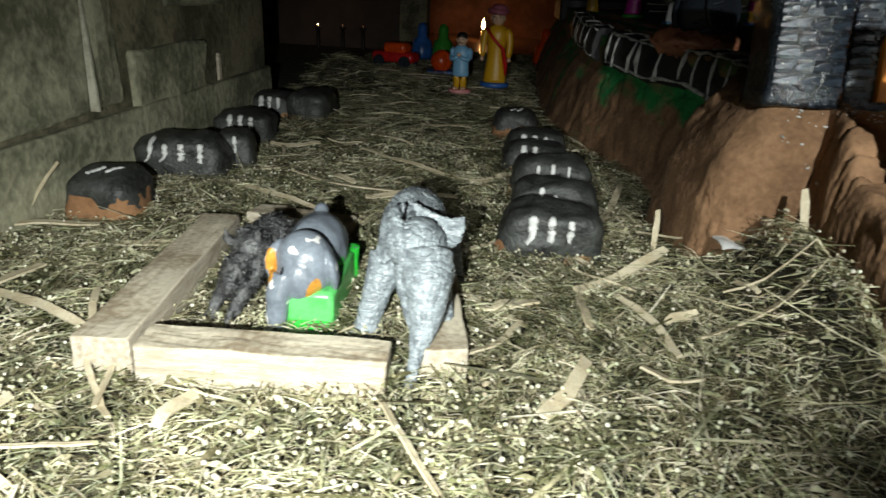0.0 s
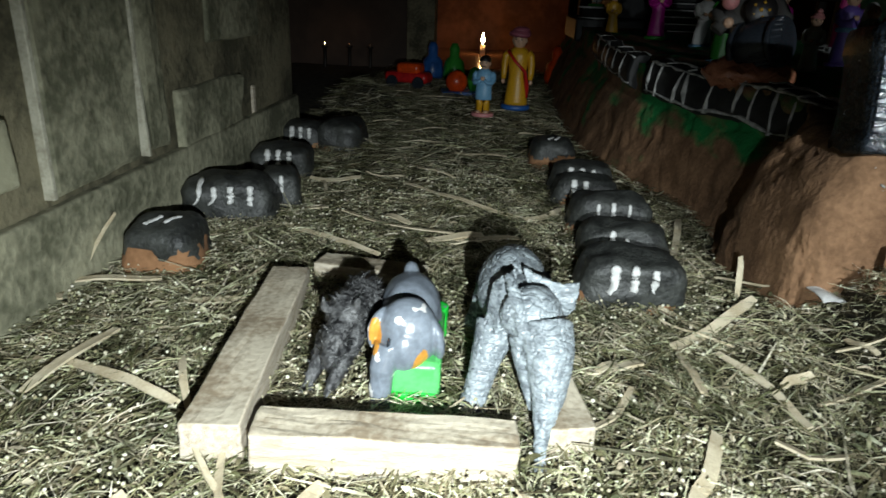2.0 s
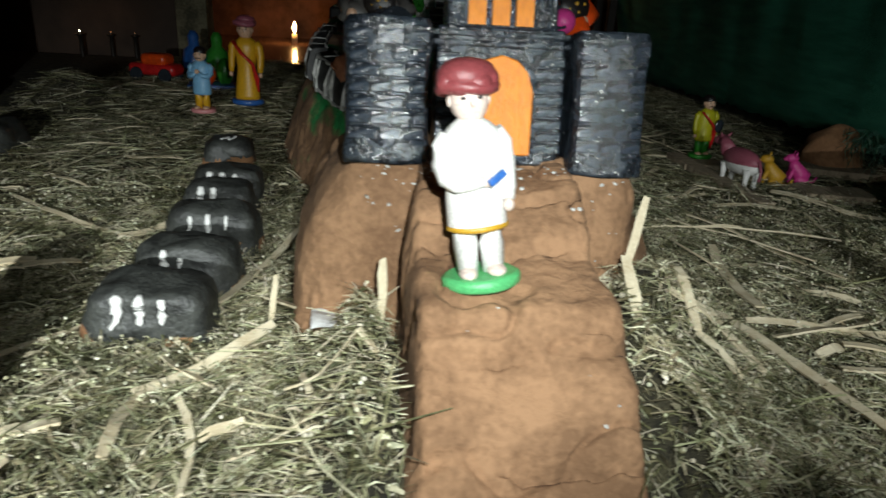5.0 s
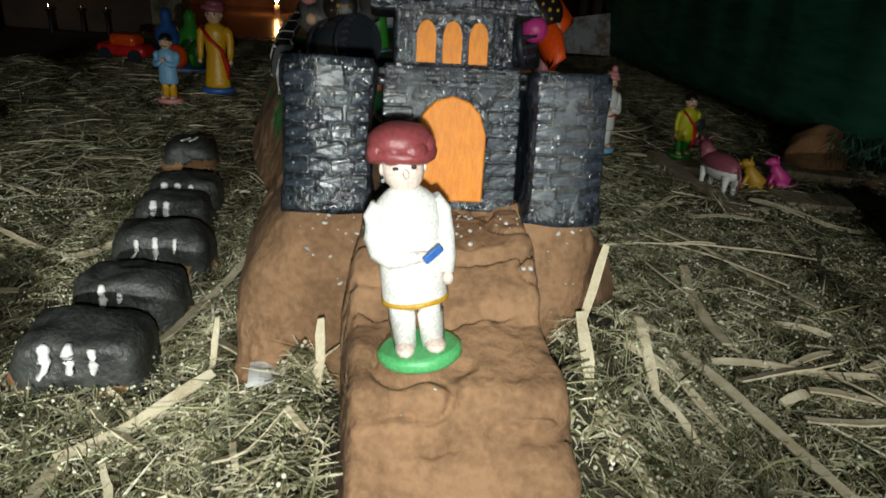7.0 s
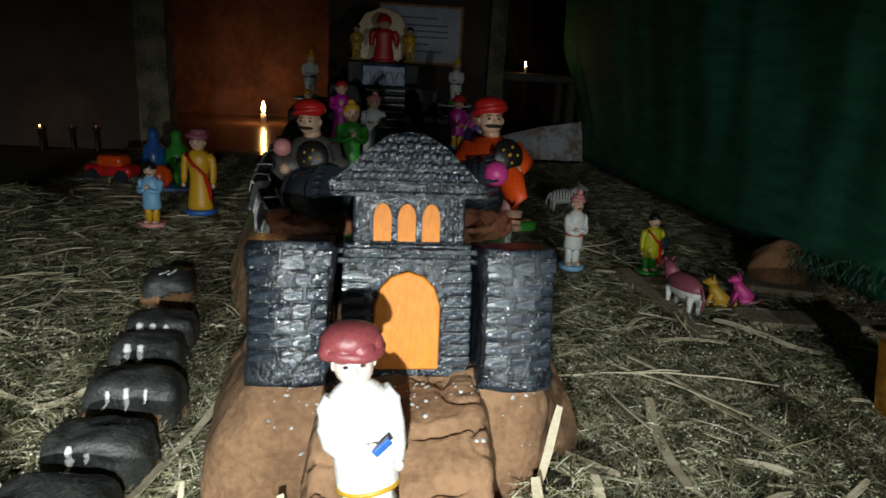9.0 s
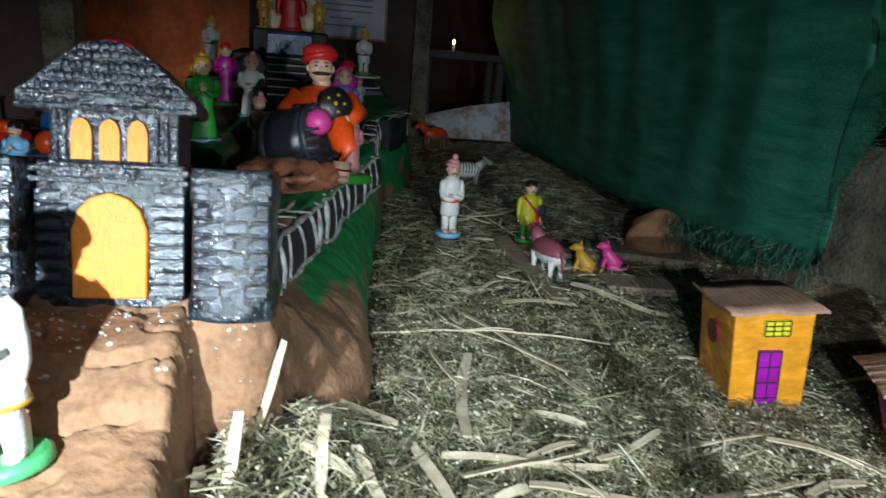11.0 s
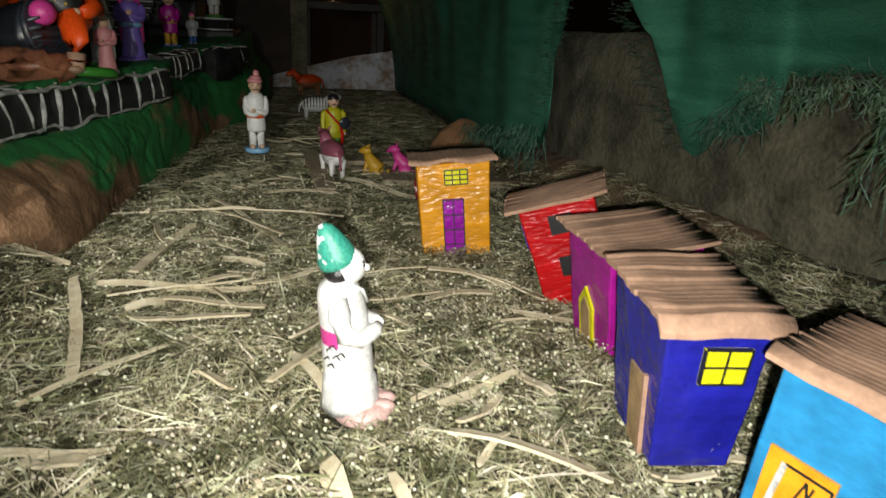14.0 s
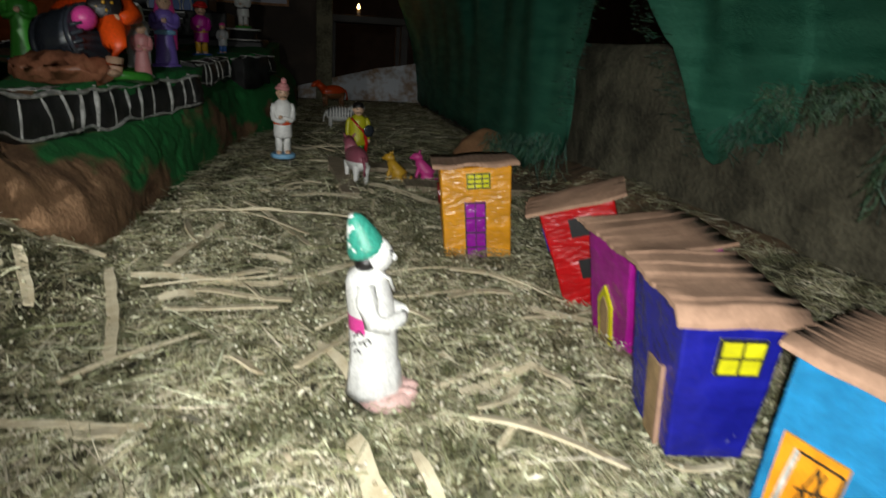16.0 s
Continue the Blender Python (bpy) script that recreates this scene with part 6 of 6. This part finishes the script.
solo("toy_boar", bm, M_FUR, "dusty black shaggy boar toy standing on straw", "toy", pose(0.158, 0.640, 0.004))


def beast(m, body, leg, label, cat, stripes=False, seat=False):
    """A small four-legged animal facing +x."""
    bm = bmesh.new()
    names = body + " " + leg + " iron white"
    if seat:
        tube(bm, [(-0.3, 0, 0.22), (-0.1, 0, 0.35), (0.12, 0, 0.62), (0.16, 0, 0.75)], [0.22, 0.24, 0.17, 0.12], 0, 14)
        ell(bm, (0.22, 0, 0.82), (0.2, 0.13, 0.14), 0)
        ell(bm, (0.38, 0, 0.78), (0.1, 0.07, 0.06), 0, seg=10, rings=7)
        for s in (-1, 1):
            tube(bm, [(0.12, s * 0.1, 0.5), (0.2, s * 0.1, 0.2), (0.24, s * 0.1, 0.0)], [0.08, 0.06, 0.06], 0, 10)
            ell(bm, (-0.15, s * 0.16, 0.15), (0.22, 0.09, 0.15), 0)
            cone(bm, (0.16, s * 0.09, 0.9), (0.13, s * 0.11, 1.05), 0.05, 0.01, 0, 8)
        tube(bm, [(-0.4, 0, 0.12), (-0.55, 0.05, 0.15), (-0.62, 0.05, 0.3)], [0.06, 0.05, 0.03], 0, 8)
    else:
        ell(bm, (0, 0, 0.62), (0.52, 0.23, 0.25), 0, seg=20, rings=12)
        ell(bm, (-0.03, 0, 0.52), (0.5, 0.225, 0.21), 1, seg=20, rings=12)
        tube(bm, [(0.4, 0, 0.7), (0.56, 0, 0.85), (0.66, 0, 0.93)], [0.17, 0.13, 0.11], 0, 12)
        ell(bm, (0.76, 0, 0.9), (0.19, 0.1, 0.1), 0, (0, 25, 0))
        for s in (-1, 1):
            cone(bm, (0.64, s * 0.08, 0.98), (0.6, s * 0.14, 1.08), 0.04, 0.01, 0, 8)
            for x in (-0.36, 0.34):
                tube(bm, [(x, s * 0.12, 0.0), (x, s * 0.12, 0.25), (x, s * 0.12, 0.5)], [0.06, 0.05, 0.09], 1, 10)
        tube(bm, [(-0.5, 0, 0.7), (-0.6, 0, 0.5), (-0.6, 0, 0.3)], [0.04, 0.03, 0.04], 0, 8)
    if stripes:
        for i in range(9):
            x = -0.42 + i * 0.11
            r = 0.255 * math.sqrt(max(0.05, 1 - (x / 0.55) ** 2))
            tube(bm, [(x + 0.02 * math.sin(a), 0.92 * r * math.sin(a), 0.62 + r * math.cos(a)) for a in [-2.2 + 0.4 * j for j in range(12)]], 0.02, 2, 5)
    return solo(cat, bm, paints(names), label, "animal figurine", m)


beast(pose(1.13, 1.29, 0.0, 0, 0, 102) @ Matrix.Scale(0.074, 4), "mauve", "white", "white and maroon painted clay sheep on straw", "sheep_figurine")
beast(pose(1.141, 1.97, 0.0, 0, 0, 5) @ Matrix.Scale(0.07, 4), "white", "white", "white and black striped zebra toy on straw", "zebra_toy", stripes=True)
beast(pose(1.198, 1.31, 0.0, 0, 0, 150) @ Matrix.Scale(0.052, 4), "gold", "gold", "yellow sitting clay dog on straw", "dog_figurine", seat=True)
beast(pose(1.250, 1.325, 0.0, 0, 0, 165) @ Matrix.Scale(0.052, 4), "pink", "pink", "bright pink sitting clay dog on straw", "dog_figurine", seat=True)
beast(pose(1.15, 2.55, 0.0, 0, 0, 200) @ Matrix.Scale(0.085, 4), "orange", "brown", "orange brown animal toy far back on straw", "animal_toy")

# toys at the far end
bm = bmesh.new()
box(bm, (0.13, 0.06, 0.03), pose(0, 0, 0.03), 0, bevel=0.01)
box(bm, (0.07, 0.055, 0.03), pose(0.005, 0, 0.055), 1, bevel=0.01)
for x in (-0.04, 0.04):
    for y in (-0.03, 0.03):
        lathe(bm, [(0.016, -0.006), (0.018, 0), (0.016, 0.006)], 2, 14, m=pose(x, y, 0.018, 90, 0, 0))
solo("toy_car", bm, paints("red orange iron"), "orange and red toy car on the straw", "toy", pose(-0.015, 2.2, 0, 0, 0, -15))
bm = bmesh.new()
box(bm, (0.12, 0.07, 0.012), pose(0, 0, 0.006), 0, bevel=0.003)
ell(bm, (-0.02, 0, 0.035), (0.03, 0.025, 0.03), 1)
ell(bm, (0.03, 0.01, 0.04), (0.02, 0.02, 0.035), 2)
solo("toy_tray", bm, paints("blue orange leaf"), "small blue tray with orange and green toys", "toy", pose(0.15, 2.1, 0, 0, 0, 10))
for x, y, c, n in [(0.03, 2.42, "blue", "blue"), (0.1, 2.4, "leaf", "green"), (0.42, 2.45, "orange", "orange")]:
    bm = bmesh.new()
    lathe(bm, [(0.03, 0), (0.036, 0.02), (0.03, 0.06), (0.015, 0.075), (0.016, 0.1), (0.008, 0.115)], 0, 16)
    solo("toy_figure", bm, paints(c), n + " little clay toy standing far back", "toy", pose(x, y, 0))

# white sheet leaning at the back, brown lump, loose boards, papers
bm = bmesh.new()
slab(bm, [(0, 0), (0.47, 0.0), (0.455, 0.15), (0.30, 0.125), (0.0, 0.045)], 0.006)
bmesh.ops.subdivide_edges(bm, edges=bm.edges, cuts=3, use_grid_fill=True)
rough(bm, 0.004, 12)
solo("tin_sheet", bm, mat("rusty_white_tin", (0.5, 0.52, 0.56), (0.25, 0.16, 0.10), 0.5, 9, 0.3, mix=0.35), "rust stained pale tin sheet leaning at the back", "sheet", pose(1.03, 2.865, 0.0, -12, 0, -2))
bm = bmesh.new()
bmesh.ops.create_icosphere(bm, subdivisions=4, radius=1, matrix=Matrix.Diagonal((0.058, 0.05, 0.056, 1)))
for v in bm.verts:
    v.co += 0.012 * noise.noise_vector(v.co * 25)
    v.co.z = max(-0.006, v.co.z + 0.02)
for f in bm.faces:
    f.smooth = True
solo("clay_lump", bm, M_CLAY, "brown clay lump beside the net", "clay lump", pose(1.385, 1.44, 0.0))
M_OLD = mat("weathered_board", (0.36, 0.29, 0.20), (0.20, 0.15, 0.10), 0.85, 20, 0.5, stretch=(1, 7, 1))
for at, size, yaw, tag in [((1.108, 1.32), (0.03, 0.30, 0.012), 2, "narrow grey weathered board under the sheep"), ((1.19, 1.40), (0.20, 0.05, 0.01), -6, "grey weathered board behind the clay dogs"), ((1.36, 1.385), (0.05, 0.24, 0.014), 72, "grey weathered board beside the clay lump"), ((1.31, 1.235), (0.06, 0.21, 0.012), 84, "flat grey weathered board on the straw")]:
    bm = bmesh.new()
    box(bm, size, bevel=0.002)
    bmesh.ops.subdivide_edges(bm, edges=bm.edges, cuts=3, use_grid_fill=True)
    rough(bm, 0.003, 25, yaw)
    solo("old_board", bm, M_OLD, tag, "board", pose(at[0], at[1], 0.008, 0, 0, yaw), group="weathered boards")
M_SCRAP = mat("crumpled_white_paper", (0.7, 0.7, 0.68), (0.55, 0.55, 0.54), 0.7, 60, 0.3)
for at, w, d, yaw in [((0.530, 0.752), 0.036, 0.026, 4), ((1.425, 0.60), 0.03, 0.16, 30)]:
    bm = bmesh.new()
    bmesh.ops.create_grid(bm, x_segments=10, y_segments=8, size=0.5, matrix=Matrix.Diagonal((w, d, 1, 1)))
    for v in bm.verts:
        v.co.z = 0.012 + 0.012 * noise.noise(v.co * 40 + Vector((yaw, 0, 0))) + 0.12 * v.co.x
    bmesh.ops.solidify(bm, geom=bm.faces, thickness=0.0008)
    solo("paper_scrap", bm, M_SCRAP, "crumpled white paper scrap lying in the straw", "paper", pose(at[0], at[1], ground_z(*at) - 0.004, 20, 0, yaw))


# ---- split stalks lying about ----
rnd = random.Random(21)


def stalk(a, b, w, z=0.008, up=(0.0, 0.0), stand=None):
    a, b = Vector((*a, 0)), Vector((*b, 0))
    d = b - a
    n = max(4, int(d.length / 0.012))
    side = Vector((-d.y, d.x, 0)).normalized()
    bend, kink, tw = rnd.uniform(-0.06, 0.06) * d.length, rnd.uniform(-1, 1), rnd.uniform(-0.5, 0.5)
    bm = bmesh.new()
    prev = None
    for i in range(n + 1):
        k = i / n
        c = a.lerp(b, k) + side * (bend * math.sin(math.pi * k) + 0.0012 * noise.noise(Vector((k * 6, kink * 9, 1))))
        c.z = ground_z(c.x, c.y) + z + up[0] * (1 - k) + up[1] * k + 0.002 * math.sin(k * 5 + kink * 3)
        ww = w * (0.5 + 0.12 * noise.noise(Vector((k * 9, kink * 7, 2)))) * (0.75 if i in (0, n) else 1.0)
        u = (side * math.cos(tw) + Vector((0, 0, 1)) * math.sin(tw))
        v = u.cross(d.normalized())
        t = 0.0006 + 0.07 * w
        ring = [bm.verts.new(c + u * ww * p + v * t * q) for p, q in ((-1, -0.8), (-0.97, 0.8), (0.1, 1.0), (0.97, 0.7), (1, -0.8), (0, -0.6))]
        if prev:
            for j in range(6):
                bm.faces.new((prev[j], prev[(j + 1) % 6], ring[(j + 1) % 6], ring[j]))
        else:
            bm.faces.new(ring[::-1])
        prev = ring
    bm.faces.new(prev)
    return solo("dry_stalk", bm, M_HAY, "split dry straw coloured stalk lying on the ground", "stalk", group="dry stalks")


NEAR_ANIMALS = [((0.052, 0.467), (0.074, 0.5), 6), ((-0.034, 0.62), (0.064, 0.58), 5), ((-0.116, 0.738), (-0.039, 0.766), 6), ((-0.115, 0.742), (-0.095, 0.705), 4), ((0.399, 0.708), (0.481, 0.78), 7), ((0.402, 0.704), (0.404, 0.639), 6), ((0.43, 0.7), (0.457, 0.602), 4), ((0.326, 0.656), (0.368, 0.673), 7), ((0.021, 0.931), (0.144, 0.849), 4), ((0.184, 0.904), (0.244, 0.924), 6), ((0.075, 0.984), (0.213, 0.92), 4), ((-0.038, 0.579), (-0.025, 0.668), 6), ((0.367, 0.526), (0.397, 0.589), 7), ((0.43, 0.586), (0.464, 0.57), 5), ((0.355, 0.637), (0.317, 0.578), 4), ((0.166, 0.485), (0.172, 0.521), 6)]
LEFT_MORE = [((0.182, 1.079), (0.297, 1.006), 4), ((-0.007, 1.136), (0.065, 1.14), 5), ((0.042, 0.634), (0.072, 0.578), 4), ((0.424, 0.849), (0.477, 1.03), 6), ((0.213, 0.91), (0.283, 0.926), 5), ((0.335, 0.659), (0.361, 0.672), 7), ((0.467, 0.839), (0.512, 0.78), 6), ((0.86, 0.818), (0.905, 0.636), 7), ((0.8, 0.828), (0.783, 0.71), 6), ((0.783, 0.71), (0.803, 0.678), 5), ((0.902, 1.065), (1.013, 1.062), 5), ((0.962, 1.101), (1.049, 0.909), 5), ((0.882, 0.808), (1.021, 0.788), 5), ((0.921, 0.934), (0.904, 1.017), 6), ((0.456, 0.646), (0.48, 0.659), 5), ((0.502, 0.679), (0.559, 0.654), 5)]
MIDDLE = [((0.842, 1.061), (1.124, 1.027), 6), ((0.909, 0.833), (0.944, 0.998), 8), ((0.929, 1.09), (1.046, 0.957), 6), ((0.895, 0.783), (1.019, 0.819), 6), ((0.915, 0.755), (0.945, 0.767), 6), ((0.945, 0.767), (1.03, 0.743), 6), ((1.017, 0.799), (1.092, 0.838), 5), ((0.808, 0.758), (0.833, 0.7), 7), ((0.75, 0.862), (0.85, 0.85), 5), ((1.191, 0.821), (1.264, 0.773), 5), ((1.172, 0.741), (1.239, 0.756), 6), ((1.222, 0.673), (1.307, 0.719), 5), ((1.05, 0.674), (1.093, 0.726), 6), ((1.145, 1.221), (1.247, 1.113), 6), ((0.997, 1.2), (1.045, 1.239), 5), ((1.051, 1.76), (1.151, 1.42), 3), ((0.979, 0.824), (1.003, 0.747), 5)]
RIGHT = [((0.961, 0.434), (1.017, 0.45), 5), ((1.02, 0.45), (1.072, 0.429), 5), ((1.137, 0.516), (1.22, 0.468), 7), ((0.923, 0.736), (1.018, 0.728), 6), ((0.985, 0.624), (1.01, 0.601), 7), ((1.139, 0.548), (1.2, 0.579), 5), ((1.201, 0.584), (1.216, 0.548), 5), ((1.145, 0.522), (1.18, 0.552), 6), ((1.048, 0.651), (1.075, 0.574), 6), ((0.906, 0.54), (0.938, 0.529), 8), ((0.957, 0.468), (0.967, 0.429), 6), ((1.013, 0.406), (1.021, 0.442), 8), ((1.235, 0.384), (1.281, 0.395), 6), ((1.251, 0.481), (1.291, 0.475), 5), ((1.097, 0.48), (1.104, 0.415), 5), ((1.066, 0.497), (1.094, 0.395), 10), ((0.981, 0.88), (1.028, 0.856), 5)]
for a, b, w in NEAR_ANIMALS + LEFT_MORE + MIDDLE + RIGHT:
    stalk(a, b, w * 0.0013, 0.011)
# stakes pushed in beside the ramp
for a, b, w, up in [((0.560, 0.705), (0.562, 0.728), 6, (0.0, 0.045)), ((0.714, 0.700), (0.707, 0.724), 10, (0.0, 0.036)), ((0.740, 0.752), (0.757, 0.772), 6, (0.0, 0.055)), ((0.728, 0.690), (0.731, 0.733), 8, (0.0, 0.022)), ((0.475, 0.80), (0.478, 0.82), 5, (0.0, 0.035)), ((-0.112, 0.748), (-0.096, 0.80), 4, (0.0, 0.055))]:
    stalk(a, b, w * 0.001, 0.002, up)


def on_mound(x, y):
    return lerp(LEFT_BASE, y) - 0.005 < x < lerp(RIGHT_BASE, y) + 0.005 and y > 0.755 or (0.57 < x < 0.705 and y > 0.53) or (x - 1.09) ** 2 + (y - 0.568) ** 2 < 0.0006


for i in range(190):
    x, y = rnd.uniform(-0.08, 1.45), rnd.uniform(0.38, 2.3) ** 1.0
    ang, ln = rnd.uniform(0, math.pi), rnd.uniform(0.03, 0.13)
    b = (x + ln * math.cos(ang), y + 0.8 * ln * math.sin(ang))
    if on_mound(x, y) or on_mound(*b) or not -0.09 < b[0] < 1.42 or b[1] < 0.36:
        continue
    stalk((x, y), b, rnd.uniform(0.003, 0.008), rnd.uniform(0.006, 0.012))


# ---- loose dry grass and seeds ----
def litter(name, count, x0, x1, y0, y1, lmin, lmax, wmin, wmax, seed, label):
    g = np.random.default_rng(seed)
    x, y = g.uniform(x0, x1, count), y0 + (y1 - y0) * g.random(count)
    keep = np.array([not on_mound(a, b) for a, b in zip(x, y)])
    x, y = x[keep], y[keep]
    n = len(x)
    clump = np.array([noise.noise(Vector((a * 5, b * 5, 8))) for a, b in zip(x, y)])
    z = np.array([ground_z(a, b) for a, b in zip(x, y)]) + 0.001 + 0.010 * g.random(n) ** 1.6 + 0.004 * clump
    ang = g.uniform(0, 2 * np.pi, n) * 0.85 + 1.6 * clump
    ln, wd = g.uniform(lmin, lmax, n) * g.uniform(0.4, 1, n), g.uniform(wmin, wmax, n)
    pitch, bend = g.normal(0, 0.10, n) + 0.35 * (g.random(n) < 0.06), g.normal(0, 0.18, n)
    d = np.stack([np.cos(ang) * np.cos(pitch), np.sin(ang) * np.cos(pitch), np.sin(pitch)], 1)
    s = np.stack([-np.sin(ang), np.cos(ang), g.normal(0, 0.5, n)], 1)
    s /= np.linalg.norm(s, axis=1)[:, None]
    c = np.stack([x, y, z], 1)
    flat = np.stack([-np.sin(ang), np.cos(ang), 0 * ang], 1)
    mid = c + flat * (bend * ln * 0.3)[:, None] + np.array([0, 0, 0.0015])
    a, b = c - d * (ln / 2)[:, None], c + d * (ln / 2)[:, None]
    h = s * (wd / 2)[:, None]
    v = np.stack([a - 0.5 * h, a + 0.5 * h, mid - h, mid + h, b - 0.4 * h, b + 0.4 * h], 1).reshape(-1, 3)
    base = (np.arange(n) * 6)[:, None]
    q = np.concatenate([base + np.array([0, 1, 3, 2]), base + np.array([2, 3, 5, 4])], 1).reshape(-1)
    me = bpy.data.meshes.new(name)
    me.vertices.add(len(v))
    me.vertices.foreach_set("co", v.astype(np.float32).ravel())
    me.loops.add(len(q))
    me.loops.foreach_set("vertex_index", q.astype(np.int32))
    me.polygons.add(len(q) // 4)
    me.polygons.foreach_set("loop_start", np.arange(0, len(q), 4, dtype=np.int32))
    me.update(calc_edges=True)
    me.materials.append(M_STRAW)
    tagged(new(name, me), label, "straw", kind="stuff")


litter("loose_straw", 175000, -0.11, 1.52, 0.34, 1.15, 0.008, 0.040, 0.0005, 0.0012, 1, "fine dry grass strewn over the ground")
litter("loose_straw", 60000, -0.14, 1.47, 1.15, 2.75, 0.03, 0.09, 0.0008, 0.0020, 2, "fine dry grass strewn farther back")
litter("loose_straw", 14000, -0.11, 1.46, 0.34, 1.3, 0.006, 0.018, 0.0018, 0.0045, 5, "short broken straw chips over the ground")
litter("loose_straw", 9000, -0.11, 1.46, 0.34, 2.4, 0.06, 0.14, 0.0010, 0.0022, 3, "longer dry grass blades over the ground")


def seeds(name, count, y0, y1, seed, r0, r1):
    g = np.random.default_rng(seed)
    bm = bmesh.new()
    bmesh.ops.create_icosphere(bm, subdivisions=1, radius=1)
    unit = np.array([v.co[:] for v in bm.verts])
    tri = np.array([[v.index for v in f.verts] for f in bm.faces])
    bm.free()
    x, y = g.uniform(-0.1, 1.44, count), g.uniform(y0, y1, count)
    keep = np.array([not on_mound(a, b) and noise.noise(Vector((a * 7, b * 7, 2))) > -0.75 + 1.5 * u + 0.8 * max(0.0, b - 0.55) for a, b, u in zip(x, y, g.random(count))])
    x, y = x[keep], y[keep]
    r = g.uniform(r0, r1, len(x))
    z = np.array([ground_z(a, b) for a, b in zip(x, y)]) + g.uniform(0.006, 0.015, len(x))
    v = (np.stack([x, y, z], 1)[:, None, :] + r[:, None, None] * unit[None]).reshape(-1, 3)
    f = (np.arange(len(x))[:, None, None] * len(unit) + tri[None]).reshape(-1)
    me = bpy.data.meshes.new(name)
    me.vertices.add(len(v))
    me.vertices.foreach_set("co", v.astype(np.float32).ravel())
    me.loops.add(len(f))
    me.loops.foreach_set("vertex_index", f.astype(np.int32))
    me.polygons.add(len(f) // 3)
    me.polygons.foreach_set("loop_start", np.arange(0, len(f), 3, dtype=np.int32))
    me.update(calc_edges=True)
    me.polygons.foreach_set("use_smooth", [True] * len(me.polygons))
    me.materials.append(M_SEED)
    tagged(new(name, me), "small pale round seeds scattered in the straw", "seeds", kind="stuff")


seeds("scattered_seeds", 30000, 0.36, 1.2, 5, 0.0006, 0.0016)
seeds("scattered_seeds", 900, 1.2, 2.0, 6, 0.0010, 0.0018)


# white plaster crumbs fallen round the foot of the gate
rnd = random.Random(31)
crumb_trees = [BVHTree.FromPolygons([v.co[:] for v in o.data.vertices], [p.vertices[:] for p in o.data.polygons]) for o in (mound, ramp)]
bm = bmesh.new()
for _ in range(170):
    x, y = rnd.uniform(0.545, 0.75), 0.775 - abs(rnd.gauss(0, 0.022))
    if rnd.random() < 0.12:
        y = rnd.uniform(0.58, 0.77)
    hits_ = [h[0].z for h in (t.ray_cast(Vector((x, y, 1)), Vector((0, 0, -1))) for t in crumb_trees) if h[0]]
    if hits_ and max(hits_) > 0.03:
        r = rnd.choice((0.0006, 0.0008, 0.0011, 0.0018))
        ell(bm, (x, y, max(hits_) + 0.0003), (r * rnd.uniform(0.8, 1.6), r, r * 0.5), 0, (rnd.uniform(-30, 30), rnd.uniform(-30, 30), rnd.uniform(0, 180)), 6, 4)
tagged(part("plaster_crumbs", bm, M_DULLWHITE), "white plaster crumbs on the brown clay", "crumbs", kind="stuff")
